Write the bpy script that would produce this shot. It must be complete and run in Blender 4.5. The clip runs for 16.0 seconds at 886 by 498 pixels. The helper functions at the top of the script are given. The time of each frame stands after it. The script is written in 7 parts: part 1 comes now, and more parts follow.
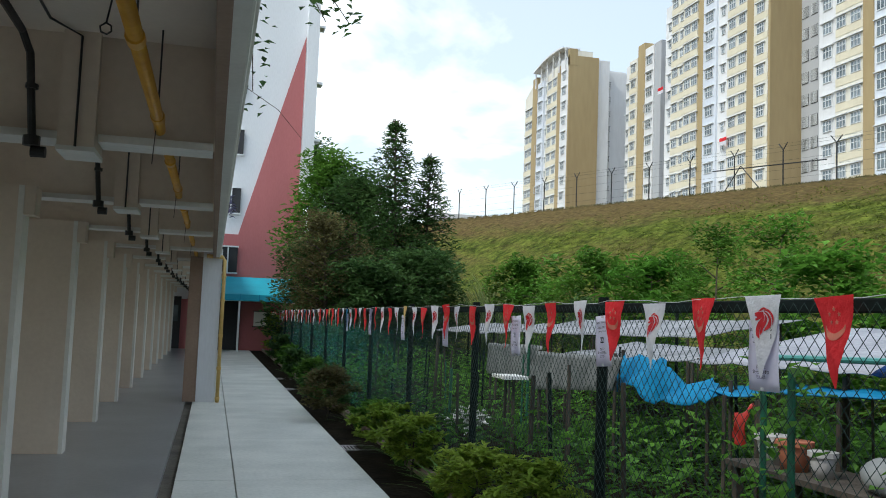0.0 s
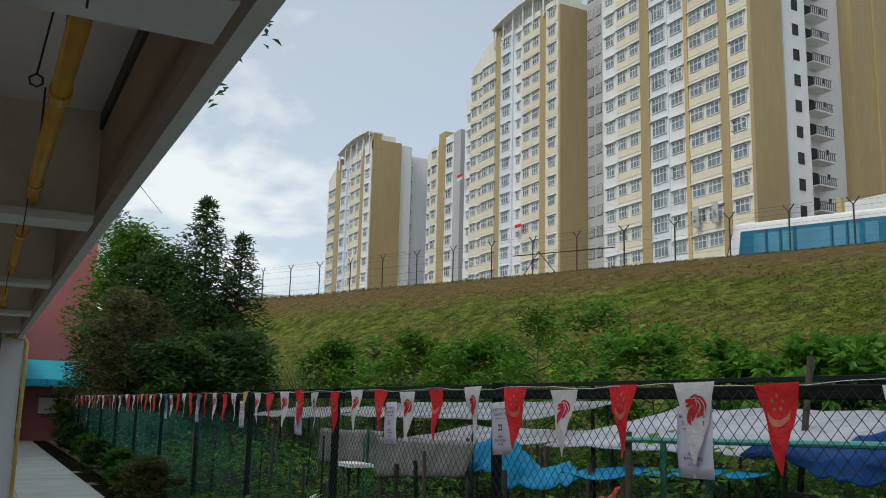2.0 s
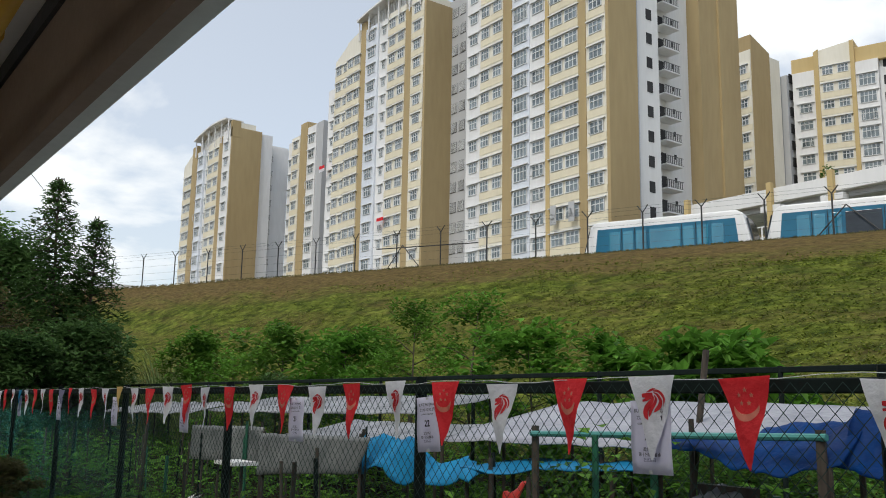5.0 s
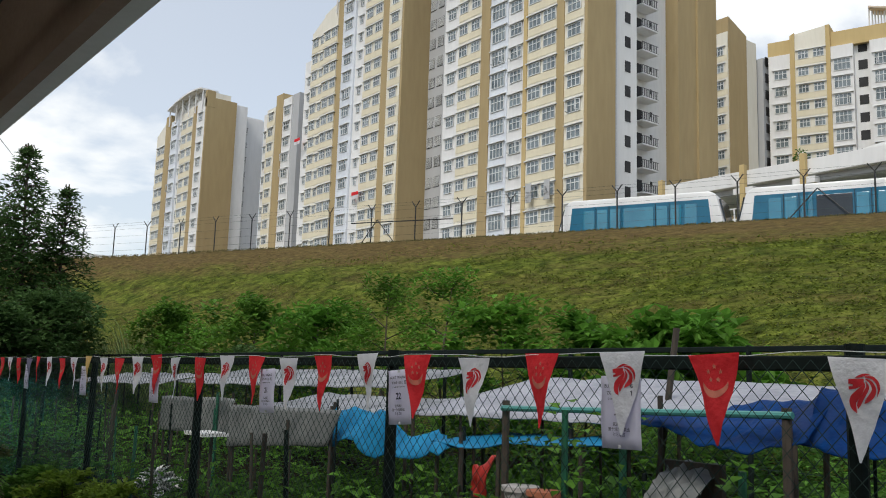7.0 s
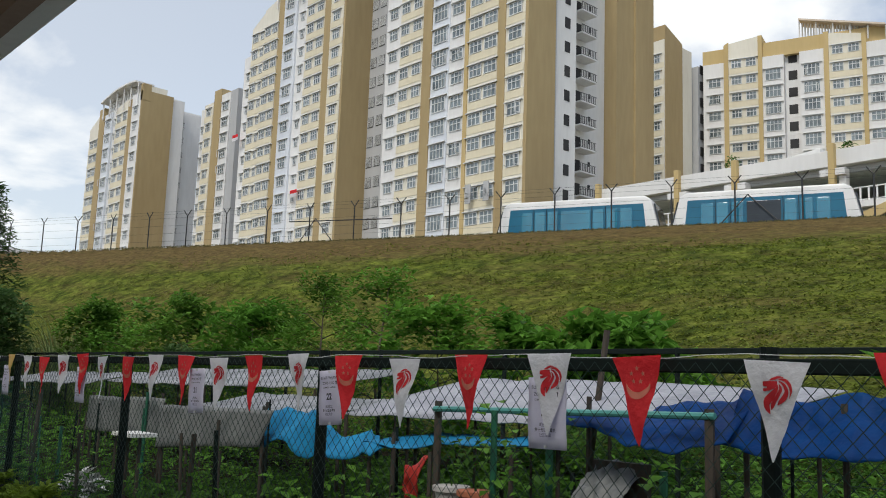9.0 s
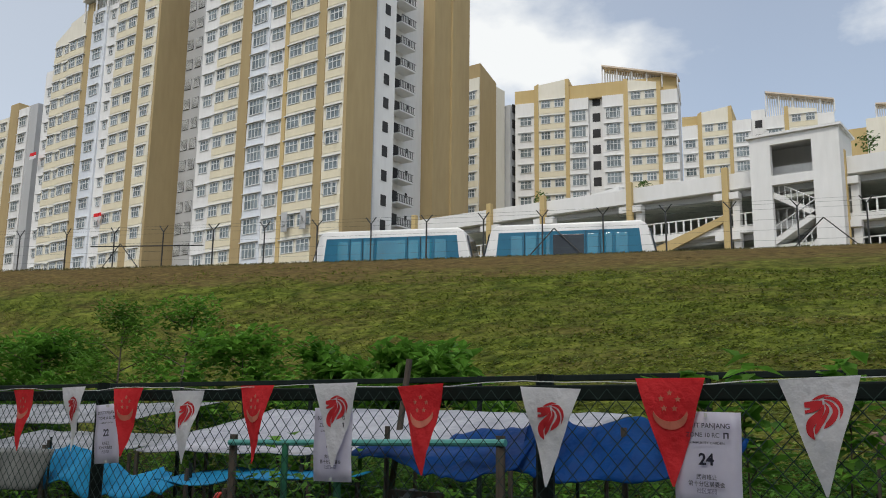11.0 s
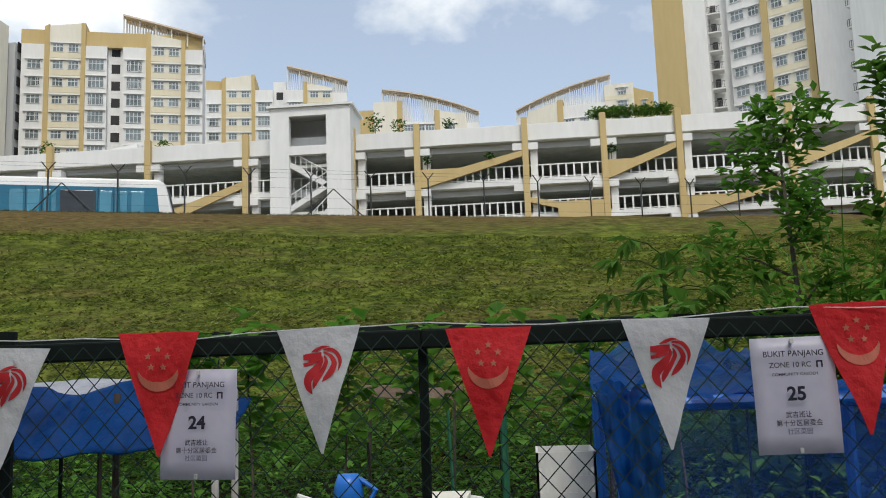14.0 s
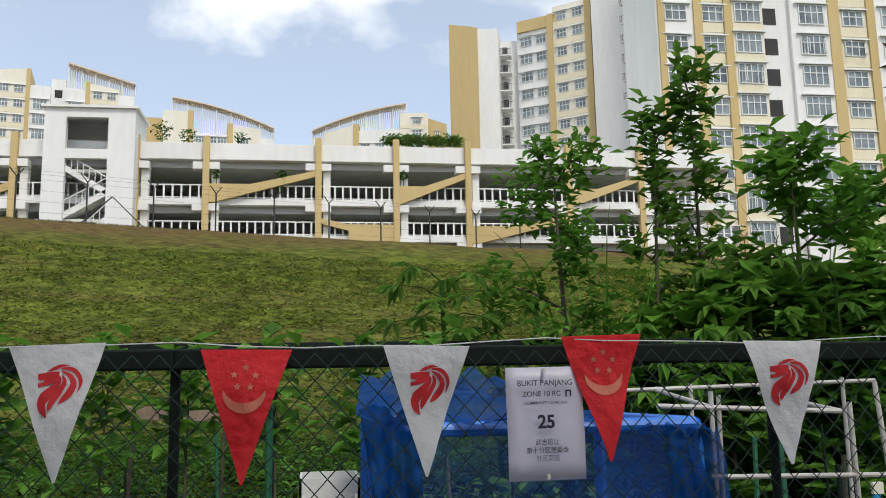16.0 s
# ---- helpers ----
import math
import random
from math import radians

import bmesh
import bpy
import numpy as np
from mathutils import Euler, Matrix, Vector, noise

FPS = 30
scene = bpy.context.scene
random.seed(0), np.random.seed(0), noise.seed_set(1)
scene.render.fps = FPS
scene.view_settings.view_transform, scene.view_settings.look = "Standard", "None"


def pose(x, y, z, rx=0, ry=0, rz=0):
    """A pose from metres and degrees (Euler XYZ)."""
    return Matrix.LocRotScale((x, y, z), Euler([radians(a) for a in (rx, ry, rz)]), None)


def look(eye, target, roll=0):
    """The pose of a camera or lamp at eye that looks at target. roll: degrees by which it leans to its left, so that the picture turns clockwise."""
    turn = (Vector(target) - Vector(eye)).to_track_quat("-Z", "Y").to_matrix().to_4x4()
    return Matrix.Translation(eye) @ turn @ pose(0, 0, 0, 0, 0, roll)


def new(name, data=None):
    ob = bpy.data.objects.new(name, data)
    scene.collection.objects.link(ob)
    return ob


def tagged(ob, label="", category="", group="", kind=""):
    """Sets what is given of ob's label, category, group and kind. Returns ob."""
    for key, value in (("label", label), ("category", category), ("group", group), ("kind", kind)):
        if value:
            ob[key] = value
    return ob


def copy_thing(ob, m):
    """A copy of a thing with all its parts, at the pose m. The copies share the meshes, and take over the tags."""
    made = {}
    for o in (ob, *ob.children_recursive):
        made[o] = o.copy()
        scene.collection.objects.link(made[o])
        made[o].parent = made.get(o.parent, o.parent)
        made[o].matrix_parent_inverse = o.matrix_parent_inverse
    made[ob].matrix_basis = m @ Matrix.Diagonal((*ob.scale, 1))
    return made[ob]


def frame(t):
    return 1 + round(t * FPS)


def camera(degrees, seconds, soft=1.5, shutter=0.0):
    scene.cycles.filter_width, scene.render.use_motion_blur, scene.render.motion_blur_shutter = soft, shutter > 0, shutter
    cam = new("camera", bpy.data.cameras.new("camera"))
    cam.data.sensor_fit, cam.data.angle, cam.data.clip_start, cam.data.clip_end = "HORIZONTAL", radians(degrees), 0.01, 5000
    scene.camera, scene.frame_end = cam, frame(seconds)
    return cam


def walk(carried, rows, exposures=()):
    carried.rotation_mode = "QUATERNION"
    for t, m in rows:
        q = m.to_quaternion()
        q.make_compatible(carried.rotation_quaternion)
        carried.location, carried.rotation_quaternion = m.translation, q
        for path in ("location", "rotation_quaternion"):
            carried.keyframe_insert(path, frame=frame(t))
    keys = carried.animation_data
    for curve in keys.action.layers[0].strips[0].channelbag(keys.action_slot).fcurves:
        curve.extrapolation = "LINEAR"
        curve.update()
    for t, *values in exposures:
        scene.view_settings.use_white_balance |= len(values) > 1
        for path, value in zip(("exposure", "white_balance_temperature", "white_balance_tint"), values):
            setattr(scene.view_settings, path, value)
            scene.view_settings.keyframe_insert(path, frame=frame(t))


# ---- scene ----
cam = camera(53.0, 16.0, soft=1.0)
PATH = [
    (0, (0.343, -0.983, 1.52), (0.837, 0.949, 1.681), 2.2),
    (0.5, (0.252, -0.89, 1.528), (0.886, 0.994, 1.748), 2.3),
    (1, (0.194, -0.748, 1.567), (0.94, 1.086, 1.853), 1.8),
    (1.5, (0.095, -0.649, 1.547), (0.901, 1.148, 1.898), 2.0),
    (2, (-0.122, -0.61, 1.54), (0.777, 1.141, 1.894), 1.4),
    (2.5, (-0.205, -0.544, 1.529), (0.778, 1.166, 1.863), 1.4),
    (3, (-0.211, -0.422, 1.523), (0.836, 1.246, 1.873), 2.1),
    (3.5, (-0.246, -0.289, 1.521), (0.795, 1.38, 1.885), 2.5),
    (4, (-0.33, -0.228, 1.536), (0.767, 1.408, 1.882), 1.2),
    (4.5, (-0.339, -0.202, 1.538), (0.795, 1.407, 1.887), 0.9),
    (4.7, (-0.335, -0.197, 1.543), (0.816, 1.4, 1.894), 0.9),
    (7, (-0.318, -0.178, 1.532), (0.903, 1.377, 1.826), 1.8),
    (7.5, (-0.314, -0.172, 1.53), (0.942, 1.358, 1.818), 2.0),
    (8, (-0.309, -0.179, 1.532), (0.972, 1.33, 1.816), 2.0),
    (8.2, (-0.314, -0.188, 1.533), (0.974, 1.316, 1.817), 2.1),
    (10.3, (-0.249, -0.245, 1.542), (1.221, 1.061, 1.906), 0.9),
    (10.5, (-0.236, -0.251, 1.543), (1.268, 1.013, 1.915), 0.9),
    (10.7, (-0.22, -0.258, 1.542), (1.32, 0.963, 1.913), 1.2),
    (11, (-0.186, -0.274, 1.54), (1.402, 0.883, 1.914), 0.8),
    (11.5, (-0.098, -0.325, 1.537), (1.564, 0.724, 1.906), 0.6),
    (12, (0.01, -0.389, 1.525), (1.745, 0.536, 1.885), 0.5),
    (12.5, (0.101, -0.409, 1.518), (1.915, 0.369, 1.84), -0.8),
    (13, (0.128, -0.303, 1.532), (2.047, 0.174, 1.837), -2.5),
    (13.5, (0.143, -0.196, 1.528), (2.095, 0.115, 1.828), -2.0),
    (14, (0.175, -0.199, 1.528), (2.146, -0.014, 1.812), -2.0),
    (14.5, (0.195, -0.193, 1.534), (2.168, -0.104, 1.849), -1.8),
    (15, (0.21, -0.204, 1.535), (2.184, -0.206, 1.856), -0.9),
    (15.5, (0.212, -0.225, 1.535), (2.181, -0.339, 1.865), -0.9),
    (16, (0.216, -0.26, 1.533), (2.17, -0.546, 1.854), -1.1),
]
walk(cam, [(t, look(eye, aim, lean)) for t, eye, aim, lean in PATH], exposures=[(0.0, 0.36, 6100, 5), (0.5, -0.02, 6150, 5), (1.0, -0.35, 6200, 5), (1.5, -0.14, 6250, 5), (2.2, -0.25, 6350, 6), (3.2, -0.26, 6350, 6), (4.0, -0.02, 6450, 8), (8.0, -0.02, 6500, 9), (12.0, -0.2, 6550, 9), (12.6, -0.08, 6500, 7), (13.4, -0.16, 6450, 7), (14.1, 0.04, 6500, 8), (14.7, -0.02, 6500, 8), (15.2, 0.16, 6500, 9), (16.0, 0.24, 6550, 9)])
# world and sun: bright hazy day, sun high behind the left-hand block
SUN_AZ, SUN_EL = -108.0, 54.0
world = bpy.data.worlds.new("sky")
scene.world = world
world.use_nodes = True
wn, wl = world.node_tree.nodes, world.node_tree.links
wn.clear()


def wnode(kind, **kw):
    n = wn.new(kind)
    for k, v in kw.items():
        n.inputs[k].default_value = v
    return n


sky = wn.new("ShaderNodeTexSky")
sky.sky_type = "NISHITA"
sky.sun_disc = False
sky.sun_elevation = radians(SUN_EL)
sky.sun_rotation = radians(SUN_AZ)
sky.dust_density = 2.0
sky.air_density = 1.0
coord = wn.new("ShaderNodeTexCoord")
sep = wn.new("ShaderNodeSeparateXYZ")
wl.new(coord.outputs["Generated"], sep.inputs[0])
zc = wn.new("ShaderNodeMath")
zc.operation = "ADD"
zc.inputs[1].default_value = 0.35
wl.new(sep.outputs["Z"], zc.inputs[0])
flat = []
for axis in "XY":
    d = wn.new("ShaderNodeMath")
    d.operation = "DIVIDE"
    wl.new(sep.outputs[axis], d.inputs[0])
    wl.new(zc.outputs[0], d.inputs[1])
    flat.append(d)
comb = wn.new("ShaderNodeCombineXYZ")
wl.new(flat[0].outputs[0], comb.inputs[0])
wl.new(flat[1].outputs[0], comb.inputs[1])
comb.inputs[2].default_value = 7.7
cloud = wnode("ShaderNodeTexNoise", Scale=1.9, Detail=10.0, Roughness=0.52, Distortion=0.25)
wl.new(comb.outputs[0], cloud.inputs["Vector"])
ramp = wn.new("ShaderNodeValToRGB")
ramp.color_ramp.elements[0].position, ramp.color_ramp.elements[1].position = 0.46, 0.61
wl.new(cloud.outputs["Fac"], ramp.inputs["Fac"])
# thin haze thickens towards the sun's side
glow = wn.new("ShaderNodeVectorMath")
glow.operation = "DOT_PRODUCT"
glow.inputs[1].default_value = (math.sin(radians(-10.0)), math.cos(radians(-10.0)), 0.25)
wl.new(coord.outputs["Generated"], glow.inputs[0])
grange = wn.new("ShaderNodeMapRange")
grange.inputs["From Min"].default_value, grange.inputs["From Max"].default_value = 0.2, 1.0
grange.inputs["To Min"].default_value, grange.inputs["To Max"].default_value = 0.26, 0.50
wl.new(glow.outputs["Value"], grange.inputs["Value"])
both = wn.new("ShaderNodeMath")
both.operation = "MAXIMUM"
wl.new(ramp.outputs["Color"], both.inputs[0])
wl.new(grange.outputs[0], both.inputs[1])
mixsky = wn.new("ShaderNodeMix")
mixsky.data_type = "RGBA"
wl.new(both.outputs[0], mixsky.inputs["Factor"])
wl.new(sky.outputs["Color"], mixsky.inputs["A"])
mixsky.inputs["B"].default_value = (6.5, 6.65, 6.75, 1)
bg = wn.new("ShaderNodeBackground")
bg.inputs["Strength"].default_value = 0.16
wl.new(mixsky.outputs["Result"], bg.inputs["Color"])
wout = wn.new("ShaderNodeOutputWorld")
wl.new(bg.outputs[0], wout.inputs[0])

sun = new("sun", bpy.data.lights.new("sun", "SUN"))
sun.data.energy = 1.7
sun.data.angle = radians(14)
sun.data.color = (1.0, 0.95, 0.86)
sd = Vector((math.sin(radians(SUN_AZ)) * math.cos(radians(SUN_EL)), math.cos(radians(SUN_AZ)) * math.cos(radians(SUN_EL)), math.sin(radians(SUN_EL))))
sun.matrix_world = look(sd * 60, (0, 0, 0))


# ---- materials ----
def surf(name, c1, c2, scale=4.0, rough=0.8, bump=0.2, metal=0.0, fine=30.0, mix_object=False, streak=1.0, vary=0.0):
    """Two-scale noise between c1 and c2, with fine relief. streak: stretch along z. vary: brightness change from piece to piece."""
    m = bpy.data.materials.new(name)
    m.use_nodes = True
    n, l = m.node_tree.nodes, m.node_tree.links
    p = n["Principled BSDF"]
    p.inputs["Roughness"].default_value, p.inputs["Metallic"].default_value = rough, metal
    geo = n.new("ShaderNodeNewGeometry")
    mp = n.new("ShaderNodeMapping")
    mp.inputs["Scale"].default_value = (1, 1, 1 / streak)
    l.new(geo.outputs["Position"], mp.inputs[0])
    a = n.new("ShaderNodeTexNoise")
    a.inputs["Scale"].default_value, a.inputs["Detail"].default_value = scale, 5.0
    b = n.new("ShaderNodeTexNoise")
    b.inputs["Scale"].default_value, b.inputs["Detail"].default_value = fine, 3.0
    l.new(mp.outputs[0], a.inputs["Vector"])
    l.new(mp.outputs[0], b.inputs["Vector"])
    s = n.new("ShaderNodeMath")
    s.operation = "MULTIPLY_ADD"
    s.inputs[1].default_value = 0.35
    l.new(b.outputs["Fac"], s.inputs[0])
    s2 = n.new("ShaderNodeMath")
    s2.operation = "MULTIPLY"
    s2.inputs[1].default_value = 0.65
    l.new(a.outputs["Fac"], s2.inputs[0])
    l.new(s2.outputs[0], s.inputs[2])
    r = n.new("ShaderNodeValToRGB")
    r.color_ramp.elements[0].position, r.color_ramp.elements[1].position = 0.36, 0.64
    r.color_ramp.elements[0].color, r.color_ramp.elements[1].color = (*c1, 1), (*c2, 1)
    l.new(s.outputs[0], r.inputs["Fac"])
    out = r.outputs["Color"]
    if vary:
        hsv = n.new("ShaderNodeHueSaturation")
        rnd = geo.outputs["Random Per Island"]
        mr = n.new("ShaderNodeMapRange")
        mr.inputs["To Min"].default_value, mr.inputs["To Max"].default_value = 1 - vary, 1 + vary
        l.new(rnd, mr.inputs["Value"])
        l.new(mr.outputs[0], hsv.inputs["Value"])
        l.new(out, hsv.inputs["Color"])
        out = hsv.outputs["Color"]
    l.new(out, p.inputs["Base Color"])
    if bump:
        bp = n.new("ShaderNodeBump")
        bp.inputs["Strength"].default_value, bp.inputs["Distance"].default_value = bump, 0.02
        l.new(b.outputs["Fac"], bp.inputs["Height"])
        l.new(bp.outputs[0], p.inputs["Normal"])
    return m


def leafmat(name, c1, c2, vary=0.35):
    m = surf(name, c1, c2, 1.2, 0.55, 0.0, fine=9.0, vary=vary)
    p = m.node_tree.nodes["Principled BSDF"]
    p.inputs["Specular IOR Level"].default_value = 0.14
    n, l = m.node_tree.nodes, m.node_tree.links
    tr = n.new("ShaderNodeBsdfTranslucent")
    l.new(p.inputs["Base Color"].links[0].from_socket, tr.inputs["Color"])
    mx = n.new("ShaderNodeMixShader")
    mx.inputs[0].default_value = 0.48
    l.new(p.outputs[0], mx.inputs[1])
    l.new(tr.outputs[0], mx.inputs[2])
    l.new(mx.outputs[0], n["Material Output"].inputs[0])
    return m


M = {}
M["concrete"] = surf("concrete", (0.54, 0.56, 0.50), (0.72, 0.73, 0.66), 1.3, 0.75, 0.15, fine=25)
M["corridor_floor"] = surf("corridor_floor", (0.25, 0.26, 0.26), (0.34, 0.35, 0.35), 1.1, 0.28, 0.05, fine=18)
M["beam_paint"] = surf("beam_paint", (0.60, 0.505, 0.405), (0.68, 0.58, 0.47), 1.5, 0.8, 0.1, fine=20)
M["ceiling_paint"] = surf("ceiling_paint", (0.72, 0.64, 0.55), (0.78, 0.70, 0.61), 1.5, 0.8, 0.1, fine=20)
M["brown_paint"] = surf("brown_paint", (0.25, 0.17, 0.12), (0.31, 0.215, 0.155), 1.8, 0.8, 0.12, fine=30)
M["white_trim"] = surf("white_trim", (0.66, 0.65, 0.60), (0.76, 0.75, 0.70), 2.0, 0.7, 0.05)
M["fascia"] = surf("fascia", (0.66, 0.65, 0.59), (0.76, 0.75, 0.69), 2.0, 0.7, 0.08, streak=3)
M["pipe_yellow"] = surf("pipe_yellow", (0.55, 0.27, 0.02), (0.68, 0.36, 0.03), 6, 0.4, 0.05)
M["pipe_cream"] = surf("pipe_cream", (0.55, 0.36, 0.10), (0.66, 0.45, 0.15), 6, 0.45, 0.05)
M["black"] = surf("black_iron", (0.012, 0.012, 0.012), (0.03, 0.03, 0.03), 8, 0.5, 0.1)
M["dark_green"] = surf("dark_green_paint", (0.003, 0.007, 0.006), (0.006, 0.013, 0.011), 8, 0.5, 0.1)
M["green_post"] = surf("green_plastic", (0.01, 0.09, 0.05), (0.02, 0.13, 0.07), 9, 0.45, 0.05)
M["wire"] = surf("coated_wire", (0.014, 0.03, 0.026), (0.032, 0.058, 0.05), 20, 0.45, 0.0)
M["wood_dark"] = surf("weathered_wood", (0.028, 0.022, 0.017), (0.075, 0.06, 0.045), 6, 0.9, 0.4, streak=6)
M["pink"] = surf("pink_wall", (0.40, 0.125, 0.125), (0.46, 0.155, 0.15), 0.5, 0.85, 0.08, streak=4)
M["white_wall"] = surf("white_wall", (0.66, 0.67, 0.68), (0.76, 0.77, 0.78), 0.4, 0.85, 0.06, streak=5)
M["cream"] = surf("cream_wall", (0.69, 0.66, 0.56), (0.78, 0.75, 0.65), 0.25, 0.85, 0.05, fine=2.5, streak=5)
M["cream_deep"] = surf("deep_cream_wall", (0.68, 0.62, 0.46), (0.76, 0.70, 0.53), 0.25, 0.85, 0.05, fine=2.5, streak=5)
M["facade_white"] = surf("facade_white", (0.70, 0.70, 0.69), (0.80, 0.80, 0.79), 0.25, 0.85, 0.05, fine=2.5, streak=5)
M["facade_blue"] = surf("facade_bluish_white", (0.62, 0.66, 0.72), (0.72, 0.76, 0.81), 0.25, 0.85, 0.05, fine=2.5, streak=5)
M["brown"] = surf("ochre_wall", (0.355, 0.265, 0.132), (0.430, 0.330, 0.170), 0.14, 0.85, 0.05, fine=1.8, streak=6)
M["ochre"] = surf("light_ochre_wall", (0.50, 0.375, 0.17), (0.57, 0.435, 0.21), 0.2, 0.85, 0.05, fine=1.8, streak=6)
M["grey_wall"] = surf("grey_wall", (0.42, 0.43, 0.44), (0.50, 0.51, 0.52), 0.3, 0.85, 0.05, streak=5)
M["frame_white"] = surf("window_frame_white", (0.62, 0.64, 0.64), (0.74, 0.76, 0.76), 0.6, 0.5, 0.0)
# near-black colour that stands for the unlit space inside openings
M["inside_shade"] = surf("interior_shade", (0.02, 0.02, 0.022), (0.04, 0.04, 0.042), 0.6, 0.8, 0.0)
M["cyan"] = surf("awning_cyan", (0.02, 0.33, 0.46), (0.03, 0.42, 0.55), 1.5, 0.6, 0.1)
M["white_metal"] = surf("white_metal", (0.72, 0.73, 0.73), (0.80, 0.81, 0.81), 1.5, 0.4, 0.03)
M["train_white"] = surf("train_white", (0.74, 0.74, 0.73), (0.82, 0.82, 0.81), 0.8, 0.3, 0.0)
M["train_blue"] = surf("train_blue", (0.004, 0.12, 0.22), (0.008, 0.15, 0.26), 0.8, 0.3, 0.0)
M["train_red"] = surf("train_red", (0.55, 0.05, 0.03), (0.62, 0.07, 0.04), 0.8, 0.35, 0.0)
M["rubber"] = surf("rubber", (0.02, 0.02, 0.02), (0.035, 0.035, 0.035), 4, 0.85, 0.1)
M["flag_red"] = surf("flag_red", (0.78, 0.028, 0.040), (0.87, 0.046, 0.058), 9, 0.75, 0.45, fine=38)
M["flag_white"] = surf("flag_white", (0.80, 0.80, 0.83), (0.88, 0.88, 0.91), 9, 0.75, 0.45, fine=38)
M["emblem_red"] = surf("emblem_red", (0.42, 0.008, 0.015), (0.52, 0.012, 0.02), 9, 0.75, 0.0)
M["emblem_pale"] = surf("emblem_pale", (0.54, 0.15, 0.10), (0.61, 0.19, 0.13), 9, 0.75, 0.0)
M["paper"] = surf("laminated_paper", (0.74, 0.72, 0.86), (0.82, 0.80, 0.92), 5, 0.35, 0.03)
M["ink"] = surf("ink", (0.012, 0.012, 0.03), (0.02, 0.02, 0.045), 5, 0.5, 0.0)
M["ink_grey"] = surf("faded_ink", (0.16, 0.15, 0.25), (0.2, 0.19, 0.3), 5, 0.5, 0.0)
M["string"] = surf("white_string", (0.6, 0.6, 0.6), (0.72, 0.72, 0.72), 9, 0.7, 0.0)
M["tarp_white"] = surf("white_sheeting", (0.24, 0.25, 0.285), (0.39, 0.40, 0.44), 1.8, 0.6, 0.9, fine=13)
M["tarp_pale"] = surf("dull_white_sheeting", (0.13, 0.14, 0.15), (0.32, 0.33, 0.35), 1.6, 0.6, 0.8, fine=11)
M["tarp_grey"] = surf("grey_sheeting", (0.09, 0.10, 0.10), (0.20, 0.21, 0.205), 2.5, 0.55, 0.3, fine=9)
M["tarp_blue"] = surf("blue_tarpaulin", (0.003, 0.045, 0.27), (0.008, 0.10, 0.46), 3.0, 0.75, 0.6, fine=10)
M["tarp_cyan"] = surf("cyan_tarpaulin", (0.008, 0.13, 0.27), (0.016, 0.21, 0.39), 3.0, 0.65, 0.4, fine=10)
for k_ in ("tarp_blue", "tarp_cyan", "dark_green", "tarp_white", "tarp_pale"):
    M[k_].node_tree.nodes["Principled BSDF"].inputs["Specular IOR Level"].default_value = 0.16
M["red_cloth"] = surf("red_plastic", (0.30, 0.018, 0.014), (0.46, 0.035, 0.025), 5, 0.5, 0.2)
M["terracotta"] = surf("terracotta", (0.32, 0.10, 0.05), (0.42, 0.15, 0.08), 8, 0.85, 0.2)
M["plastic_white"] = surf("white_plastic", (0.62, 0.62, 0.60), (0.74, 0.74, 0.72), 5, 0.45, 0.05)
M["plastic_blue"] = surf("blue_plastic", (0.01, 0.12, 0.5), (0.02, 0.17, 0.62), 5, 0.35, 0.05)
M["pvc"] = surf("grey_pvc", (0.36, 0.34, 0.33), (0.52, 0.50, 0.49), 5, 0.45, 0.05)
M["pvc_dark"] = surf("grey_steel", (0.10, 0.10, 0.10), (0.16, 0.16, 0.16), 5, 0.5, 0.0)
M["pole_teal"] = surf("teal_pole", (0.05, 0.22, 0.20), (0.08, 0.30, 0.27), 5, 0.45, 0.05)
M["soil"] = surf("soil", (0.05, 0.028, 0.016), (0.11, 0.06, 0.035), 3, 0.95, 0.5)
M["drain"] = surf("mossy_concrete", (0.06, 0.055, 0.04), (0.16, 0.14, 0.11), 2.5, 0.9, 0.4)
M["kerb"] = surf("brown_kerb", (0.16, 0.11, 0.08), (0.27, 0.20, 0.15), 3, 0.9, 0.4)
M["bark"] = surf("bark", (0.045, 0.035, 0.025), (0.10, 0.08, 0.06), 7, 0.95, 0.6, streak=4)
M["dark_leaf"] = leafmat("dark_leaf", (0.040, 0.088, 0.028), (0.10, 0.18, 0.055))
M["mid_leaf"] = leafmat("mid_leaf", (0.055, 0.135, 0.018), (0.14, 0.275, 0.042))
M["light_leaf"] = leafmat("light_leaf", (0.062, 0.17, 0.020), (0.15, 0.32, 0.045))
M["weed_leaf"] = leafmat("weed_leaf", (0.022, 0.070, 0.011), (0.090, 0.205, 0.032))
M["yellow_leaf"] = leafmat("yellow_green_leaf", (0.15, 0.24, 0.028), (0.32, 0.42, 0.062))
M["reed_leaf"] = leafmat("reed_leaf", (0.14, 0.20, 0.07), (0.26, 0.33, 0.13))
M["grass_blade"] = leafmat("grass_blade", (0.070, 0.108, 0.014), (0.185, 0.215, 0.036), 0.6)
M["dry_leaf"] = leafmat("dry_leaf", (0.09, 0.085, 0.035), (0.17, 0.155, 0.065))

